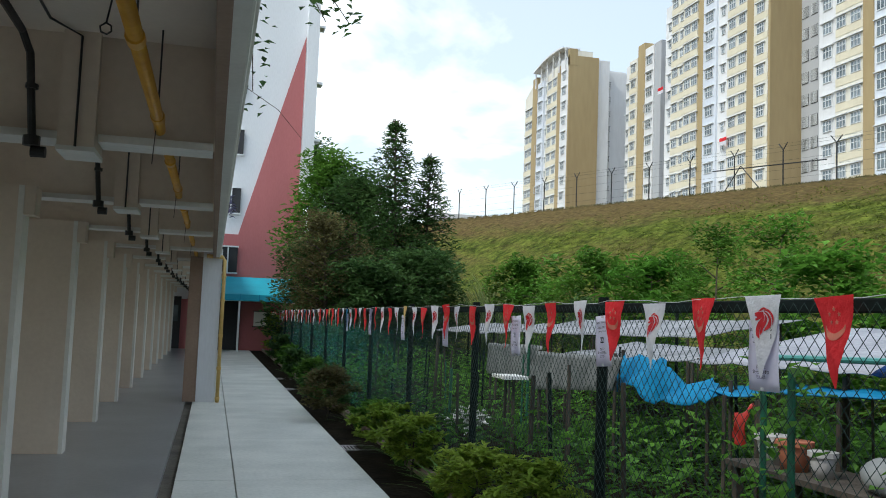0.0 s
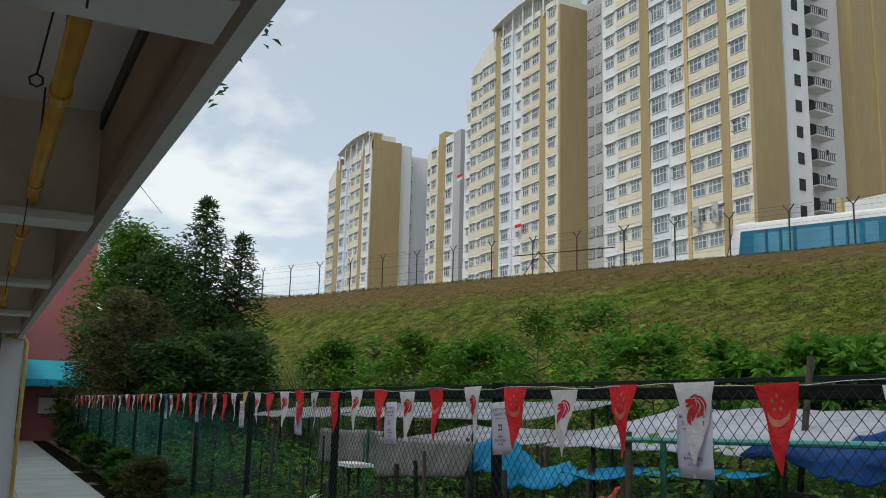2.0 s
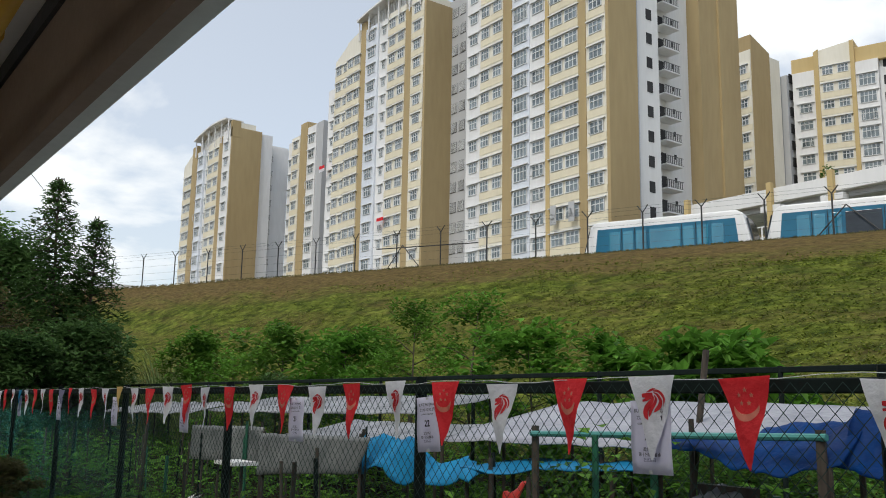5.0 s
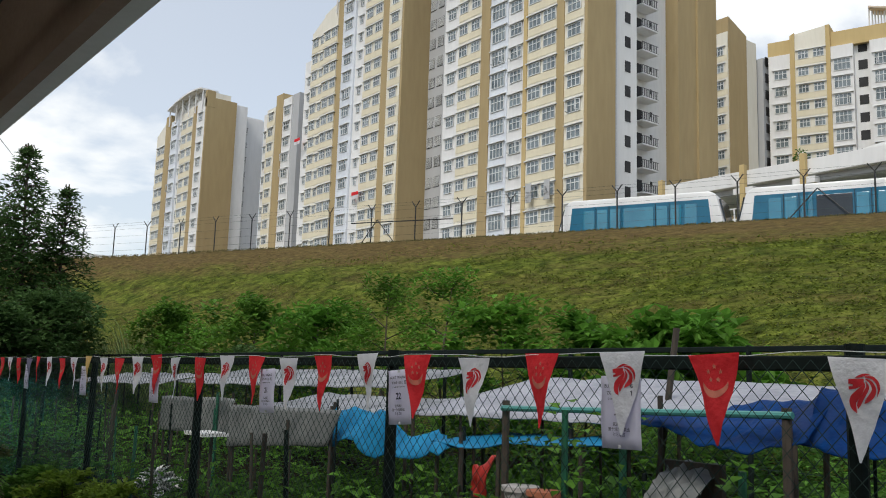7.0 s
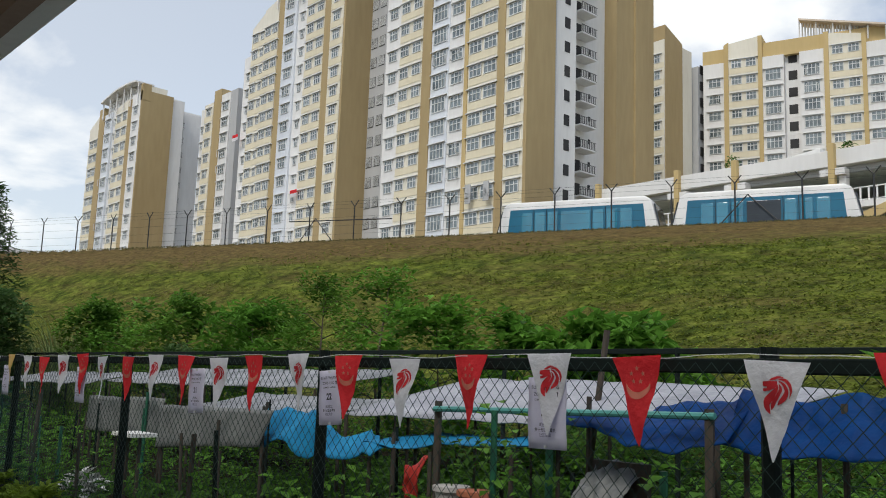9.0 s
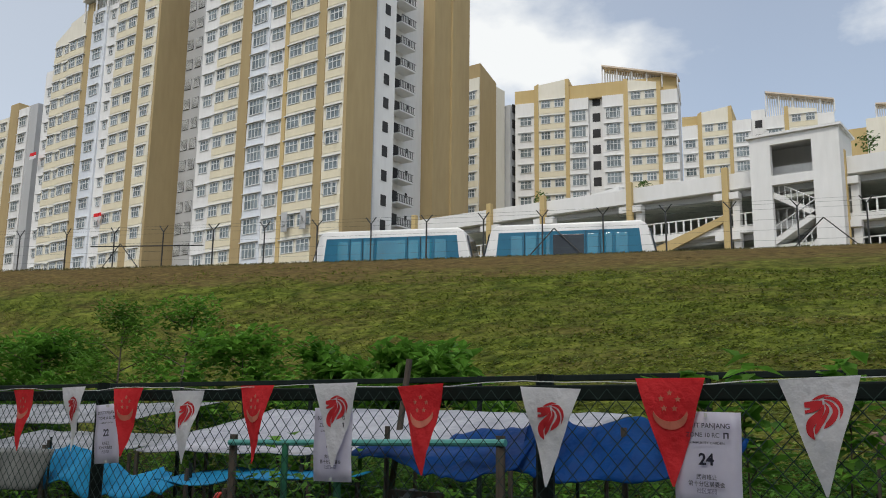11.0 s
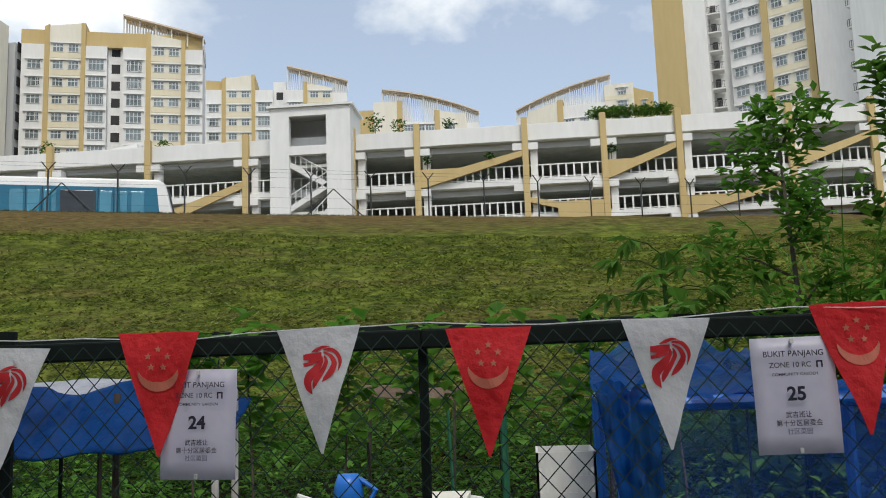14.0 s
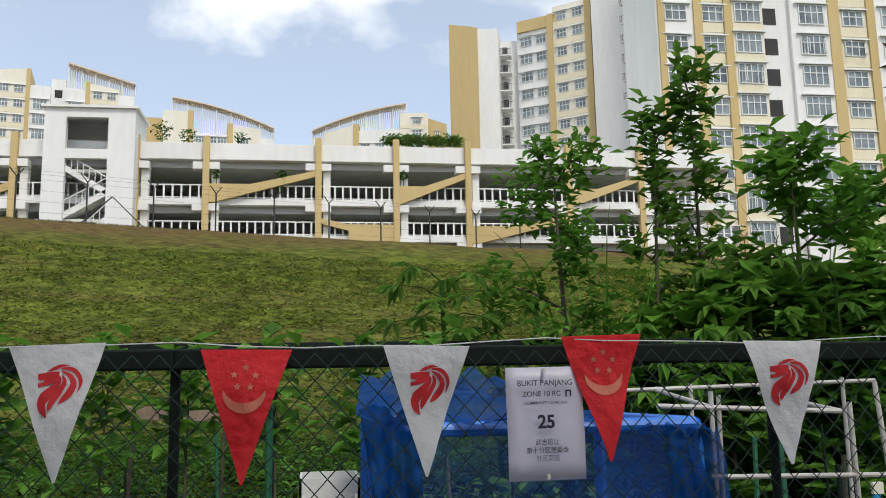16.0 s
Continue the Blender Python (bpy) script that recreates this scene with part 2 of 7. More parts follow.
# window glass: opaque glossy bluish pane, the dark room behind put into its colour
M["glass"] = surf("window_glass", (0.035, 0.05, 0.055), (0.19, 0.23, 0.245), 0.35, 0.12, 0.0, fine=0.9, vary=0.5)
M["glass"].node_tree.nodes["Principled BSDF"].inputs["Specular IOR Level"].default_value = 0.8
M["train_glass"] = surf("train_glass", (0.012, 0.15, 0.25), (0.03, 0.23, 0.35), 0.5, 0.08, 0.0, vary=0.3)
M["train_glass"].node_tree.nodes["Principled BSDF"].inputs["Specular IOR Level"].default_value = 0.9
M["train_dark"] = surf("train_dark_glass", (0.015, 0.02, 0.028), (0.03, 0.04, 0.05), 0.5, 0.1, 0.0)

# see-through netting
net = surf("green_netting", (0.05, 0.40, 0.33), (0.12, 0.62, 0.52), 1.3, 0.7, 0.1, fine=60)
nn, nl = net.node_tree.nodes, net.node_tree.links
nw = nn.new("ShaderNodeTexNoise")
nw.inputs["Scale"].default_value, nw.inputs["Detail"].default_value = 1.6, 8.0
ngeo = nn.new("ShaderNodeNewGeometry")
nl.new(ngeo.outputs["Position"], nw.inputs["Vector"])
nmap = nn.new("ShaderNodeMapRange")
nmap.inputs["From Min"].default_value, nmap.inputs["From Max"].default_value = 0.35, 0.65
nmap.inputs["To Min"].default_value, nmap.inputs["To Max"].default_value = 0.14, 0.46
nl.new(nw.outputs["Fac"], nmap.inputs["Value"])
ntr = nn.new("ShaderNodeBsdfTransparent")
nmx = nn.new("ShaderNodeMixShader")
nl.new(nmap.outputs[0], nmx.inputs[0])
nl.new(ntr.outputs[0], nmx.inputs[1])
nts = nn.new("ShaderNodeBsdfTranslucent")
nl.new(nn["Principled BSDF"].inputs["Base Color"].links[0].from_socket, nts.inputs["Color"])
nthin = nn.new("ShaderNodeMixShader")
nl.new(nn["Principled BSDF"].outputs[0], nthin.inputs[1])
nl.new(nts.outputs[0], nthin.inputs[2])
nl.new(nthin.outputs[0], nmx.inputs[2])
nl.new(nmx.outputs[0], nn["Material Output"].inputs[0])
M["netting"] = net
# thin cloth and paper let some light through
for k_, f_ in (("flag_white", 0.45), ("flag_red", 0.4), ("paper", 0.35)):
    tn, tl = M[k_].node_tree.nodes, M[k_].node_tree.links
    tb_ = tn.new("ShaderNodeBsdfTranslucent")
    tl.new(tn["Principled BSDF"].inputs["Base Color"].links[0].from_socket, tb_.inputs["Color"])
    tm_ = tn.new("ShaderNodeMixShader")
    tm_.inputs[0].default_value = f_
    tl.new(tn["Principled BSDF"].outputs[0], tm_.inputs[1])
    tl.new(tb_.outputs[0], tm_.inputs[2])
    tl.new(tm_.outputs[0], tn["Material Output"].inputs[0])
bnet = net.copy()
bnet.name = "blue_netting"
for e, c in zip([x for x in bnet.node_tree.nodes if x.type == "VALTORGB"][0].color_ramp.elements, ((0.01, 0.06, 0.32, 1), (0.02, 0.12, 0.5, 1))):
    e.color = c
[x for x in bnet.node_tree.nodes if x.type == "MAP_RANGE"][0].inputs["To Min"].default_value = 0.3
[x for x in bnet.node_tree.nodes if x.type == "MAP_RANGE"][0].inputs["To Max"].default_value = 0.62
M["blue_netting"] = bnet
tarp = bnet.copy()
tarp.name = "thin_blue_tarpaulin"
for e, c in zip([x for x in tarp.node_tree.nodes if x.type == "VALTORGB"][0].color_ramp.elements, ((0.001, 0.038, 0.19, 1), (0.003, 0.095, 0.37, 1))):
    e.color = c
[x for x in tarp.node_tree.nodes if x.type == "MAP_RANGE"][0].inputs["To Min"].default_value = 0.74
[x for x in tarp.node_tree.nodes if x.type == "MAP_RANGE"][0].inputs["To Max"].default_value = 0.97
tarp.node_tree.nodes["Principled BSDF"].inputs["Specular IOR Level"].default_value = 0.2
tarp.node_tree.nodes["Principled BSDF"].inputs["Roughness"].default_value = 0.55
for x in tarp.node_tree.nodes:
    if x.type == "BUMP":
        x.inputs["Strength"].default_value, x.inputs["Distance"].default_value = 0.9, 0.05
    if x.type == "TEX_NOISE" and x.inputs["Scale"].default_value > 50:
        x.inputs["Scale"].default_value = 9.0
M["tarp_blue"] = tarp
# the netting wears thin towards its near end
nsep = nn.new("ShaderNodeSeparateXYZ")
nl.new(ngeo.outputs["Position"], nsep.inputs[0])
nworn = nn.new("ShaderNodeMapRange")
nworn.inputs["From Min"].default_value, nworn.inputs["From Max"].default_value, nworn.inputs["To Min"].default_value = 8.4, 16.0, 0.12
nl.new(nsep.outputs["Y"], nworn.inputs["Value"])
nthick = nn.new("ShaderNodeMath")
nthick.operation = "MULTIPLY"
nl.new(nmap.outputs[0], nthick.inputs[0])
nl.new(nworn.outputs[0], nthick.inputs[1])
nl.new(nthick.outputs[0], nmx.inputs[0])
for k_ in ("dark_green", "wire"):
    M[k_].node_tree.nodes["Principled BSDF"].inputs["Specular IOR Level"].default_value = 0.2
    M[k_].node_tree.nodes["Principled BSDF"].inputs["Roughness"].default_value = 0.7

# grass bank: green and brown patches in long bands along the slope
grass = surf("mown_grass", (0.026, 0.044, 0.006), (0.158, 0.188, 0.030), 1.3, 0.95, 1.0, fine=22)
gn, gl = grass.node_tree.nodes, grass.node_tree.links
ggeo = gn.new("ShaderNodeNewGeometry")
gmap = gn.new("ShaderNodeMapping")
gmap.inputs["Rotation"].default_value = (0, 0, radians(21))
gmap.inputs["Scale"].default_value = (0.30, 0.09, 0.3)
gl.new(ggeo.outputs["Position"], gmap.inputs[0])
gt = gn.new("ShaderNodeTexNoise")
gt.inputs["Scale"].default_value, gt.inputs["Detail"].default_value, gt.inputs["Roughness"].default_value = 1.5, 10.0, 0.74
gl.new(gmap.outputs[0], gt.inputs["Vector"])
gsep = gn.new("ShaderNodeSeparateXYZ")
gl.new(ggeo.outputs["Position"], gsep.inputs[0])
gz = gn.new("ShaderNodeMapRange")
gz.inputs["From Min"].default_value, gz.inputs["From Max"].default_value = 7.8, 10.2
gz.inputs["To Max"].default_value = 0.40
gl.new(gsep.outputs["Z"], gz.inputs["Value"])
gadd = gn.new("ShaderNodeMath")
gl.new(gt.outputs["Fac"], gadd.inputs[0])
gl.new(gz.outputs[0], gadd.inputs[1])
gr = gn.new("ShaderNodeMapRange")
gr.inputs["From Min"].default_value, gr.inputs["From Max"].default_value = 0.44, 0.76
gr.inputs["To Max"].default_value = 0.78
gl.new(gadd.outputs[0], gr.inputs["Value"])
gmix = gn.new("ShaderNodeMix")
gmix.data_type = "RGBA"
gl.new(gr.outputs[0], gmix.inputs["Factor"])
gl.new(gn["Principled BSDF"].inputs["Base Color"].links[0].from_socket, gmix.inputs["A"])
gmix.inputs["B"].default_value = (0.138, 0.086, 0.040, 1)
# clump noise: the shadows between tufts are put into the brightness
gclumpshade = gn.new("ShaderNodeTexNoise")
gclumpshade.inputs["Scale"].default_value, gclumpshade.inputs["Detail"].default_value, gclumpshade.inputs["Roughness"].default_value = 2.4, 8.0, 0.75
gmap2 = gn.new("ShaderNodeMapping")
gmap2.inputs["Rotation"].default_value = (0, 0, radians(21))
gmap2.inputs["Scale"].default_value = (1.5, 0.9, 1.2)
gl.new(ggeo.outputs["Position"], gmap2.inputs[0])
gl.new(gmap2.outputs[0], gclumpshade.inputs["Vector"])
gcr = gn.new("ShaderNodeMapRange")
gcr.inputs["From Min"].default_value, gcr.inputs["From Max"].default_value = 0.3, 0.7
gcr.inputs["To Min"].default_value, gcr.inputs["To Max"].default_value = 0.20, 1.45
gl.new(gclumpshade.outputs["Fac"], gcr.inputs["Value"])
ghsv = gn.new("ShaderNodeHueSaturation")
gl.new(gcr.outputs[0], ghsv.inputs["Value"])
# bare plot soil from fence to bank, its colour darkened for shade under plants
gsoilshade = gn.new("ShaderNodeMapRange")
gsoilshade.inputs["From Min"].default_value, gsoilshade.inputs["From Max"].default_value = 13.5, 16.0
gwob = gn.new("ShaderNodeMath")
gwob.operation = "MULTIPLY_ADD"
gwob.inputs[1].default_value = 3.0
gl.new(gt.outputs["Fac"], gwob.inputs[0])
gl.new(gsep.outputs["X"], gwob.inputs[2])
gl.new(gwob.outputs[0], gsoilshade.inputs["Value"])
gsmix = gn.new("ShaderNodeMix")
gsmix.data_type = "RGBA"
gl.new(gsoilshade.outputs[0], gsmix.inputs["Factor"])
gsmix.inputs["A"].default_value = (0.018, 0.014, 0.008, 1)
gl.new(gmix.outputs["Result"], gsmix.inputs["B"])
gl.new(gsmix.outputs["Result"], ghsv.inputs["Color"])
gl.new(ghsv.outputs["Color"], gn["Principled BSDF"].inputs["Base Color"])
gn["Principled BSDF"].inputs["Specular IOR Level"].default_value = 0.05
M["grass"] = grass


# ---- building helpers ----
def part(name, bm, material, parent, label="", kind="", smooth=False):
    me = bpy.data.meshes.new(name)
    bm.to_mesh(me)
    bm.free()
    mats = material if isinstance(material, (list, tuple)) else [material]
    for m in mats:
        me.materials.append(m)
    if smooth:
        for p in me.polygons:
            p.use_smooth = True
    ob = new(name, me)
    ob.parent = parent
    return tagged(ob, label, "", "", kind)


def thing(name, label, category, group="", at=(0, 0, 0), kind=""):
    ob = new(name)
    ob.empty_display_size = 0.2
    ob.location = at
    return tagged(ob, label, category, group, kind)


def solo(name, bm, material, label="", category="", group="", kind="", smooth=False):
    ob = part(name, bm, material, None, smooth=smooth)
    return tagged(ob, label, category, group, kind)


def box(bm, x0, x1, y0, y1, z0, z1, mi=0, bevel=0.0):
    ret = bmesh.ops.create_cube(bm, size=1, matrix=Matrix.LocRotScale(((x0 + x1) / 2, (y0 + y1) / 2, (z0 + z1) / 2), None, (abs(x1 - x0), abs(y1 - y0), abs(z1 - z0))))
    vs = ret["verts"]
    fs = {f for v in vs for f in v.link_faces}
    for f in fs:
        f.material_index = mi
    if bevel:
        es = list({e for v in vs for e in v.link_edges})
        bmesh.ops.bevel(bm, geom=es, offset=bevel, segments=2, profile=0.5, affect="EDGES", clamp_overlap=True)


def bars(boxes, mi=0):
    bm = bmesh.new()
    for b in boxes:
        box(bm, *b, mi=mi)
    return bm


def prism(bm, pts, z0, z1, mi=0):
    """Upright prism over plan points; z1 may be a list, one height a point."""
    tops = z1 if isinstance(z1, (list, tuple)) else [z1] * len(pts)
    lo = [bm.verts.new((*p, z0)) for p in pts]
    hi = [bm.verts.new((*p, z)) for p, z in zip(pts, tops)]
    k = len(pts)
    fs = [bm.faces.new(lo[::-1]), bm.faces.new(hi)]
    for i in range(k):
        fs.append(bm.faces.new((lo[i], lo[(i + 1) % k], hi[(i + 1) % k], hi[i])))
    for f in fs:
        f.material_index = mi
    bmesh.ops.recalc_face_normals(bm, faces=fs)


def tube(bm, pts, r0, r1=None, sides=8, mi=0):
    """A round bar along points, tapering from r0 to r1."""
    r1 = r0 if r1 is None else r1
    pts = [Vector(p) for p in pts]
    rings = []
    for i, p in enumerate(pts):
        d = (pts[min(i + 1, len(pts) - 1)] - pts[max(i - 1, 0)]).normalized()
        a = d.orthogonal().normalized() if i == 0 else (rings[-1][1] - d * rings[-1][1].dot(d)).normalized()
        b = d.cross(a)
        r = r0 + (r1 - r0) * i / max(1, len(pts) - 1)
        rings.append(([bm.verts.new(p + (a * math.cos(t) + b * math.sin(t)) * r) for t in [2 * math.pi * k / sides for k in range(sides)]], a))
    for (u, _), (v, _) in zip(rings, rings[1:]):
        for k in range(sides):
            bm.faces.new((u[k], u[(k + 1) % sides], v[(k + 1) % sides], v[k])).material_index = mi
    bm.faces.new(rings[0][0][::-1]).material_index = mi
    bm.faces.new(rings[-1][0]).material_index = mi


def tubes(paths, r, sides=6):
    bm = bmesh.new()
    for p in paths:
        tube(bm, p, r, None, sides)
    return bm


def at(az, d):
    """Plan point at a bearing (degrees from +y towards +x) and distance."""
    return (d * math.sin(radians(az)), d * math.cos(radians(az)))


rng = random.Random(7)


def leaf(bm, c, size, aspect=2.2, droop=0.0, heading=None, mi=0, cup=0.15):
    """One folded leaf blade: two faces either side of a midrib."""
    a = rng.uniform(0, 2 * math.pi) if heading is None else heading
    el = rng.uniform(-0.5, 0.7) - droop
    d = Vector((math.cos(a) * math.cos(el), math.sin(a) * math.cos(el), math.sin(el)))
    s = Vector((-math.sin(a), math.cos(a), 0)) * (size / aspect / 2)
    up = d.cross(s).normalized() * size * cup
    c = Vector(c)
    v = [bm.verts.new(c), bm.verts.new(c + d * size * 0.45 + s + up), bm.verts.new(c + d * size), bm.verts.new(c + d * size * 0.45 - s + up), bm.verts.new(c + d * size * 0.5)]
    bm.faces.new((v[0], v[4], v[2], v[1])).material_index = mi
    bm.faces.new((v[0], v[3], v[2], v[4])).material_index = mi


def blob_leaves(bm, c, rx, ry, rz, n, size, aspect=2.0, shell=0.55, **kw):
    """Leaves through an uneven ellipsoid, thicker towards its outside."""
    for _ in range(n):
        while True:
            v = Vector((rng.uniform(-1, 1), rng.uniform(-1, 1), rng.uniform(-1, 1)))
            if 0.05 < v.length <= 1:
                break
        v = v.normalized() * (shell + (1 - shell) * v.length) if rng.random() < 0.7 else v
        w = 0.78 + 0.4 * noise.noise(Vector(c) * 0.7 + v * 1.9)
        leaf(bm, (c[0] + v.x * rx * w, c[1] + v.y * ry * w, c[2] + v.z * rz * w), size * rng.uniform(0.7, 1.3), aspect, **kw)


# ---- ground: one sheet, flat by the block, rising to the rail bank, level beyond ----
CREST = 11.1


def crest_x(y):
    y = max(-70.0, min(110.0, y))
    return 54.7 - 0.36 * y - 0.0007 * y * y


def toe_x(y):
    y = max(-70.0, min(110.0, y))
    return 8.5 + 2.0 * math.sin(y * 0.07) - 0.02 * max(0.0, y - 40)


def ground_z(x, y):
    c, t = crest_x(y), toe_x(y)
    if y > 75:
        t = min(t, c - 12)
    s = (x - t) / (c - t)
    if s <= 0:
        return 0.0
    if s >= 1:
        return CREST - min(0.35, (s - 1) * 4)
    base = CREST * (s + 0.05 * math.sin(2 * math.pi * s) * -1)
    return base + 0.22 * noise.noise(Vector((x * 0.22, y * 0.1, 0))) * min(1, s * 5) * min(1, (1 - s) * 6) + 0.11 * noise.noise(Vector((x * 0.8, y * 0.3, 4))) * min(1, s * 5) * min(1, (1 - s) * 8) + 0.04 * noise.noise(Vector((x * 1.8, y * 1.2, 8))) * min(1, s * 5) * min(1, (1 - s) * 8)


xs = [-1500, -500, -150, -40, -8, -2] + [2.1 + 0.45 * i for i in range(150)] + [72, 80, 100, 140, 220, 500, 1500]
ys = [-1500, -500, -200, -100] + [-70 + 1.0 * i for i in range(185)] + [130, 180, 300, 600, 1500]
verts = [(x, y, ground_z(x, y) - 0.3 + (0.3 if x > 2 else 0)) for y in ys for x in xs]
W = len(xs)
faces = [(j * W + i, j * W + i + 1, (j + 1) * W + i + 1, (j + 1) * W + i) for j in range(len(ys) - 1) for i in range(W - 1)]
me = bpy.data.meshes.new("ground")
me.from_pydata(verts, [], faces)
me.materials.append(M["grass"])
for p in me.polygons:
    p.use_smooth = True
tagged(new("ground", me), "mown grass bank with brown patches rising to the rail line", "ground", kind="structure")

# ---- corridor of the block ----
LEN = 37.0
solo("corridor_floor", bars([(-11, -0.02, -12, LEN, -0.3, 0.0)]), M["corridor_floor"], "grey painted corridor floor under the block", "floor", kind="structure")
# pale slab out of view, added to throw light back under the ceiling
solo("bounce_slab", bars([(-60, -11.01, -30, 60, -0.4, -0.1)]), M["concrete"], "unseen pale slab added to reflect light into the corridor", "pavement", kind="structure")
walkway = thing("walkway", "pale concrete walkway beside the corridor", "pavement", kind="structure")
yy = -12.0
while yy < LEN:
    y2 = min(LEN, yy + 2.78)
    for x0, x1 in ((0.10, 0.62), (0.63, 1.90)):
        bm = bmesh.new()
        box(bm, x0, x1, yy + 0.004, y2 - 0.004, -0.3, 0.0, bevel=0.006)
        part("slab", bm, M["concrete"], walkway)
    yy = y2
solo("channel", bars([(-0.02, 0.10, -12, LEN, -0.3, -0.05)]), M["drain"], "narrow open drain channel along the corridor edge", "drain", kind="structure")
drain = thing("drain", "deep mossy concrete drain beside the walkway", "drain", kind="structure")
part("drain_bed", bars([(1.90, 2.32, -12, LEN, -0.6, -0.42)]), M["drain"], drain)
part("drain_wall", bars([(1.895, 1.9, -12, LEN, -0.42, -0.05)]), M["drain"], drain)
part("drain_wall", bars([(2.26, 2.34, -12, LEN, -0.42, -0.06)]), M["kerb"], drain)
kerb = thing("kerb", "brown stained concrete planting kerb", "kerb", kind="structure")
yy = -12.0
while yy < LEN:
    bm = bmesh.new()
    box(bm, 2.38, 2.47, yy + 0.01, yy + 1.19, -0.1, 0.09, bevel=0.012)
    part("kerbstone", bm, M["kerb"], kerb)
    yy += 1.2
for gy in (9.3, 17.5, 20.5):
    g = thing("drain_grating", "small steel grating lying across the drain", "grating", "gratings")
    for e in (0, 0.37):
        part("edge_bar", bars([(1.9, 2.3, gy + e, gy + e + 0.03, -0.05, 0.0)]), M["pvc"], g)
    for i in range(10):
        part("bar", bars([(1.91 + i * 0.04, 1.925 + i * 0.04, gy + 0.03, gy + 0.37, -0.03, -0.002)]), M["pvc"], g)

# ceiling with cross beams every 2.78 m, fascia beam along the open edge
SLAB = 2.95
solo("ceiling", bars([(-11, 0.30, -12, LEN, SLAB, SLAB + 0.25)]), M["ceiling_paint"], "grey-beige painted concrete corridor ceiling", "ceiling", kind="structure")
bm = bmesh.new()
box(bm, 0.31, 0.42, -12, 16.5, 2.45, 3.3, bevel=0.012)
fascia = solo("fascia_beam", bm, M["fascia"], "weathered off-white fascia beam along the corridor edge", "beam", kind="structure")
part("drip_strip", bars([(0.422, 0.436, -12, 16.5, 2.52, 2.56)]), M["fascia"], fascia)
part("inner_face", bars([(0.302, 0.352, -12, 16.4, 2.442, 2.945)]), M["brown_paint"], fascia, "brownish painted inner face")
part("gutter_line", bars([(0.285, 0.308, -12, 14.6, 2.86, 2.94)]), M["black"], fascia)
# out of view; stops at 4.7 to set how far its shadow reaches
solo("shadow_wall_stub", bars([(-11, 0.305, -12, LEN, SLAB + 0.25, 4.7)]), M["white_wall"], "unseen stub of the block above the corridor, height set for its shadow", "wall", kind="structure")
PIERS = [9.0 + 2.74 * i for i in range(-5, 10)]
for py in PIERS:
    p = thing("pier", "beige painted wall pier with a white edge strip", "pier", "corridor piers", kind="structure")
    part("shaft", bars([(-2.3, -1.12, py, py + 0.22, 0.0, 2.42)]), M["beam_paint"], p)
    part("edge_strip", bars([(-1.12, -1.08, py - 0.012, py + 0.232, 0.0, 2.42)]), M["white_trim"], p)
    bm = bmesh.new()
    prism(bm, [(-1.12, py), (-1.0, py), (-1.0, py + 0.22), (-1.12, py + 0.22)], 2.2, 2.42)
    part("bracket", bm, M["beam_paint"], p)
    by = py + 0.42
    c = thing("cross_beam", "painted concrete cross beam with a white lower edge", "beam", "cross beams", kind="structure")
    part("beam", bars([(-11, 0.30, by, by + 0.22, 2.42, SLAB)]), M["beam_paint"], c)
    part("lower_edge", bars([(-0.29, 0.295, by - 0.018, by + 0.235, 2.385, 2.425)]), M["white_trim"], c)
    part("lower_edge", bars([(-2.0, -0.48, by - 0.018, by + 0.235, 2.385, 2.425)]), M["white_trim"], c)
    part("duct", bars([(-0.48, -0.30, by - 0.07, by + 0.27, 2.345, SLAB)]), M["beam_paint"], c)
    part("duct_end", bars([(-0.485, -0.295, by - 0.075, by + 0.275, 2.32, 2.344)]), M["white_trim"], c)
    part("conduit", tubes([[(-0.39, by - 0.08, 2.34), (-0.39, by - 0.08, 2.92), (-0.51, by - 0.3, 2.93), (-0.51, by - 2.3, 2.93)]], 0.007), M["black"], c)
    if by > 1:
        k = thing("drain_pipe", "black iron drain pipe hanging under the ceiling", "pipe", "ceiling pipes")
        part("pipe", tubes([[(-0.65, by - 2.4, 2.91), (-0.65, by - 0.22, 2.88), (-0.63, by - 0.09, 2.80), (-0.60, by - 0.06, 2.38)]], 0.020, 8), M["black"], k)
        part("flange", tubes([[(-0.60, by - 0.06, 2.33), (-0.60, by - 0.06, 2.38)]], 0.042, 10), M["black"], k)
        part("flange", tubes([[(-0.615, by - 0.075, 2.62), (-0.613, by - 0.075, 2.645)]], 0.032, 10), M["black"], k)
        part("tee", tubes([[(-0.60, by - 0.06, 2.30), (-0.53, by - 0.06, 2.30)]], 0.03, 10), M["black"], k)
        k = thing("gas_pipe", "yellow painted pipe fixed below the ceiling", "pipe", "yellow pipes")
        part("pipe", tubes([[(0.017, by - 2.55, 2.505), (0.017, by - 0.12, 2.495), (0.017, by - 0.02, 2.47)]], 0.030, 12), M["pipe_yellow"], k, smooth=True)
        for dy in (0.2, 1.55):
            part("collar", tubes([[(0.017, by - dy - 0.08, 2.497), (0.017, by - dy, 2.497)]], 0.036, 12), M["pipe_yellow"], k)
            part("hanger", tubes([[(0.017, by - dy - 0.04, 2.52), (0.017, by - dy - 0.04, SLAB)]], 0.005, 5), M["black"], k)
        part("wire", tubes([[(0.0, by - 0.07, 2.48), (-0.01, by - 0.07, 2.28)]], 0.0025, 5), M["black"], k)
    part("ceiling_joint", bars([(-0.02, 0.29, by + 0.9, by + 0.915, SLAB - 0.006, SLAB)]), M["beam_paint"], c)
hook = thing("hanging_wire", "thin black wire with a loop hanging from the ceiling", "wire")
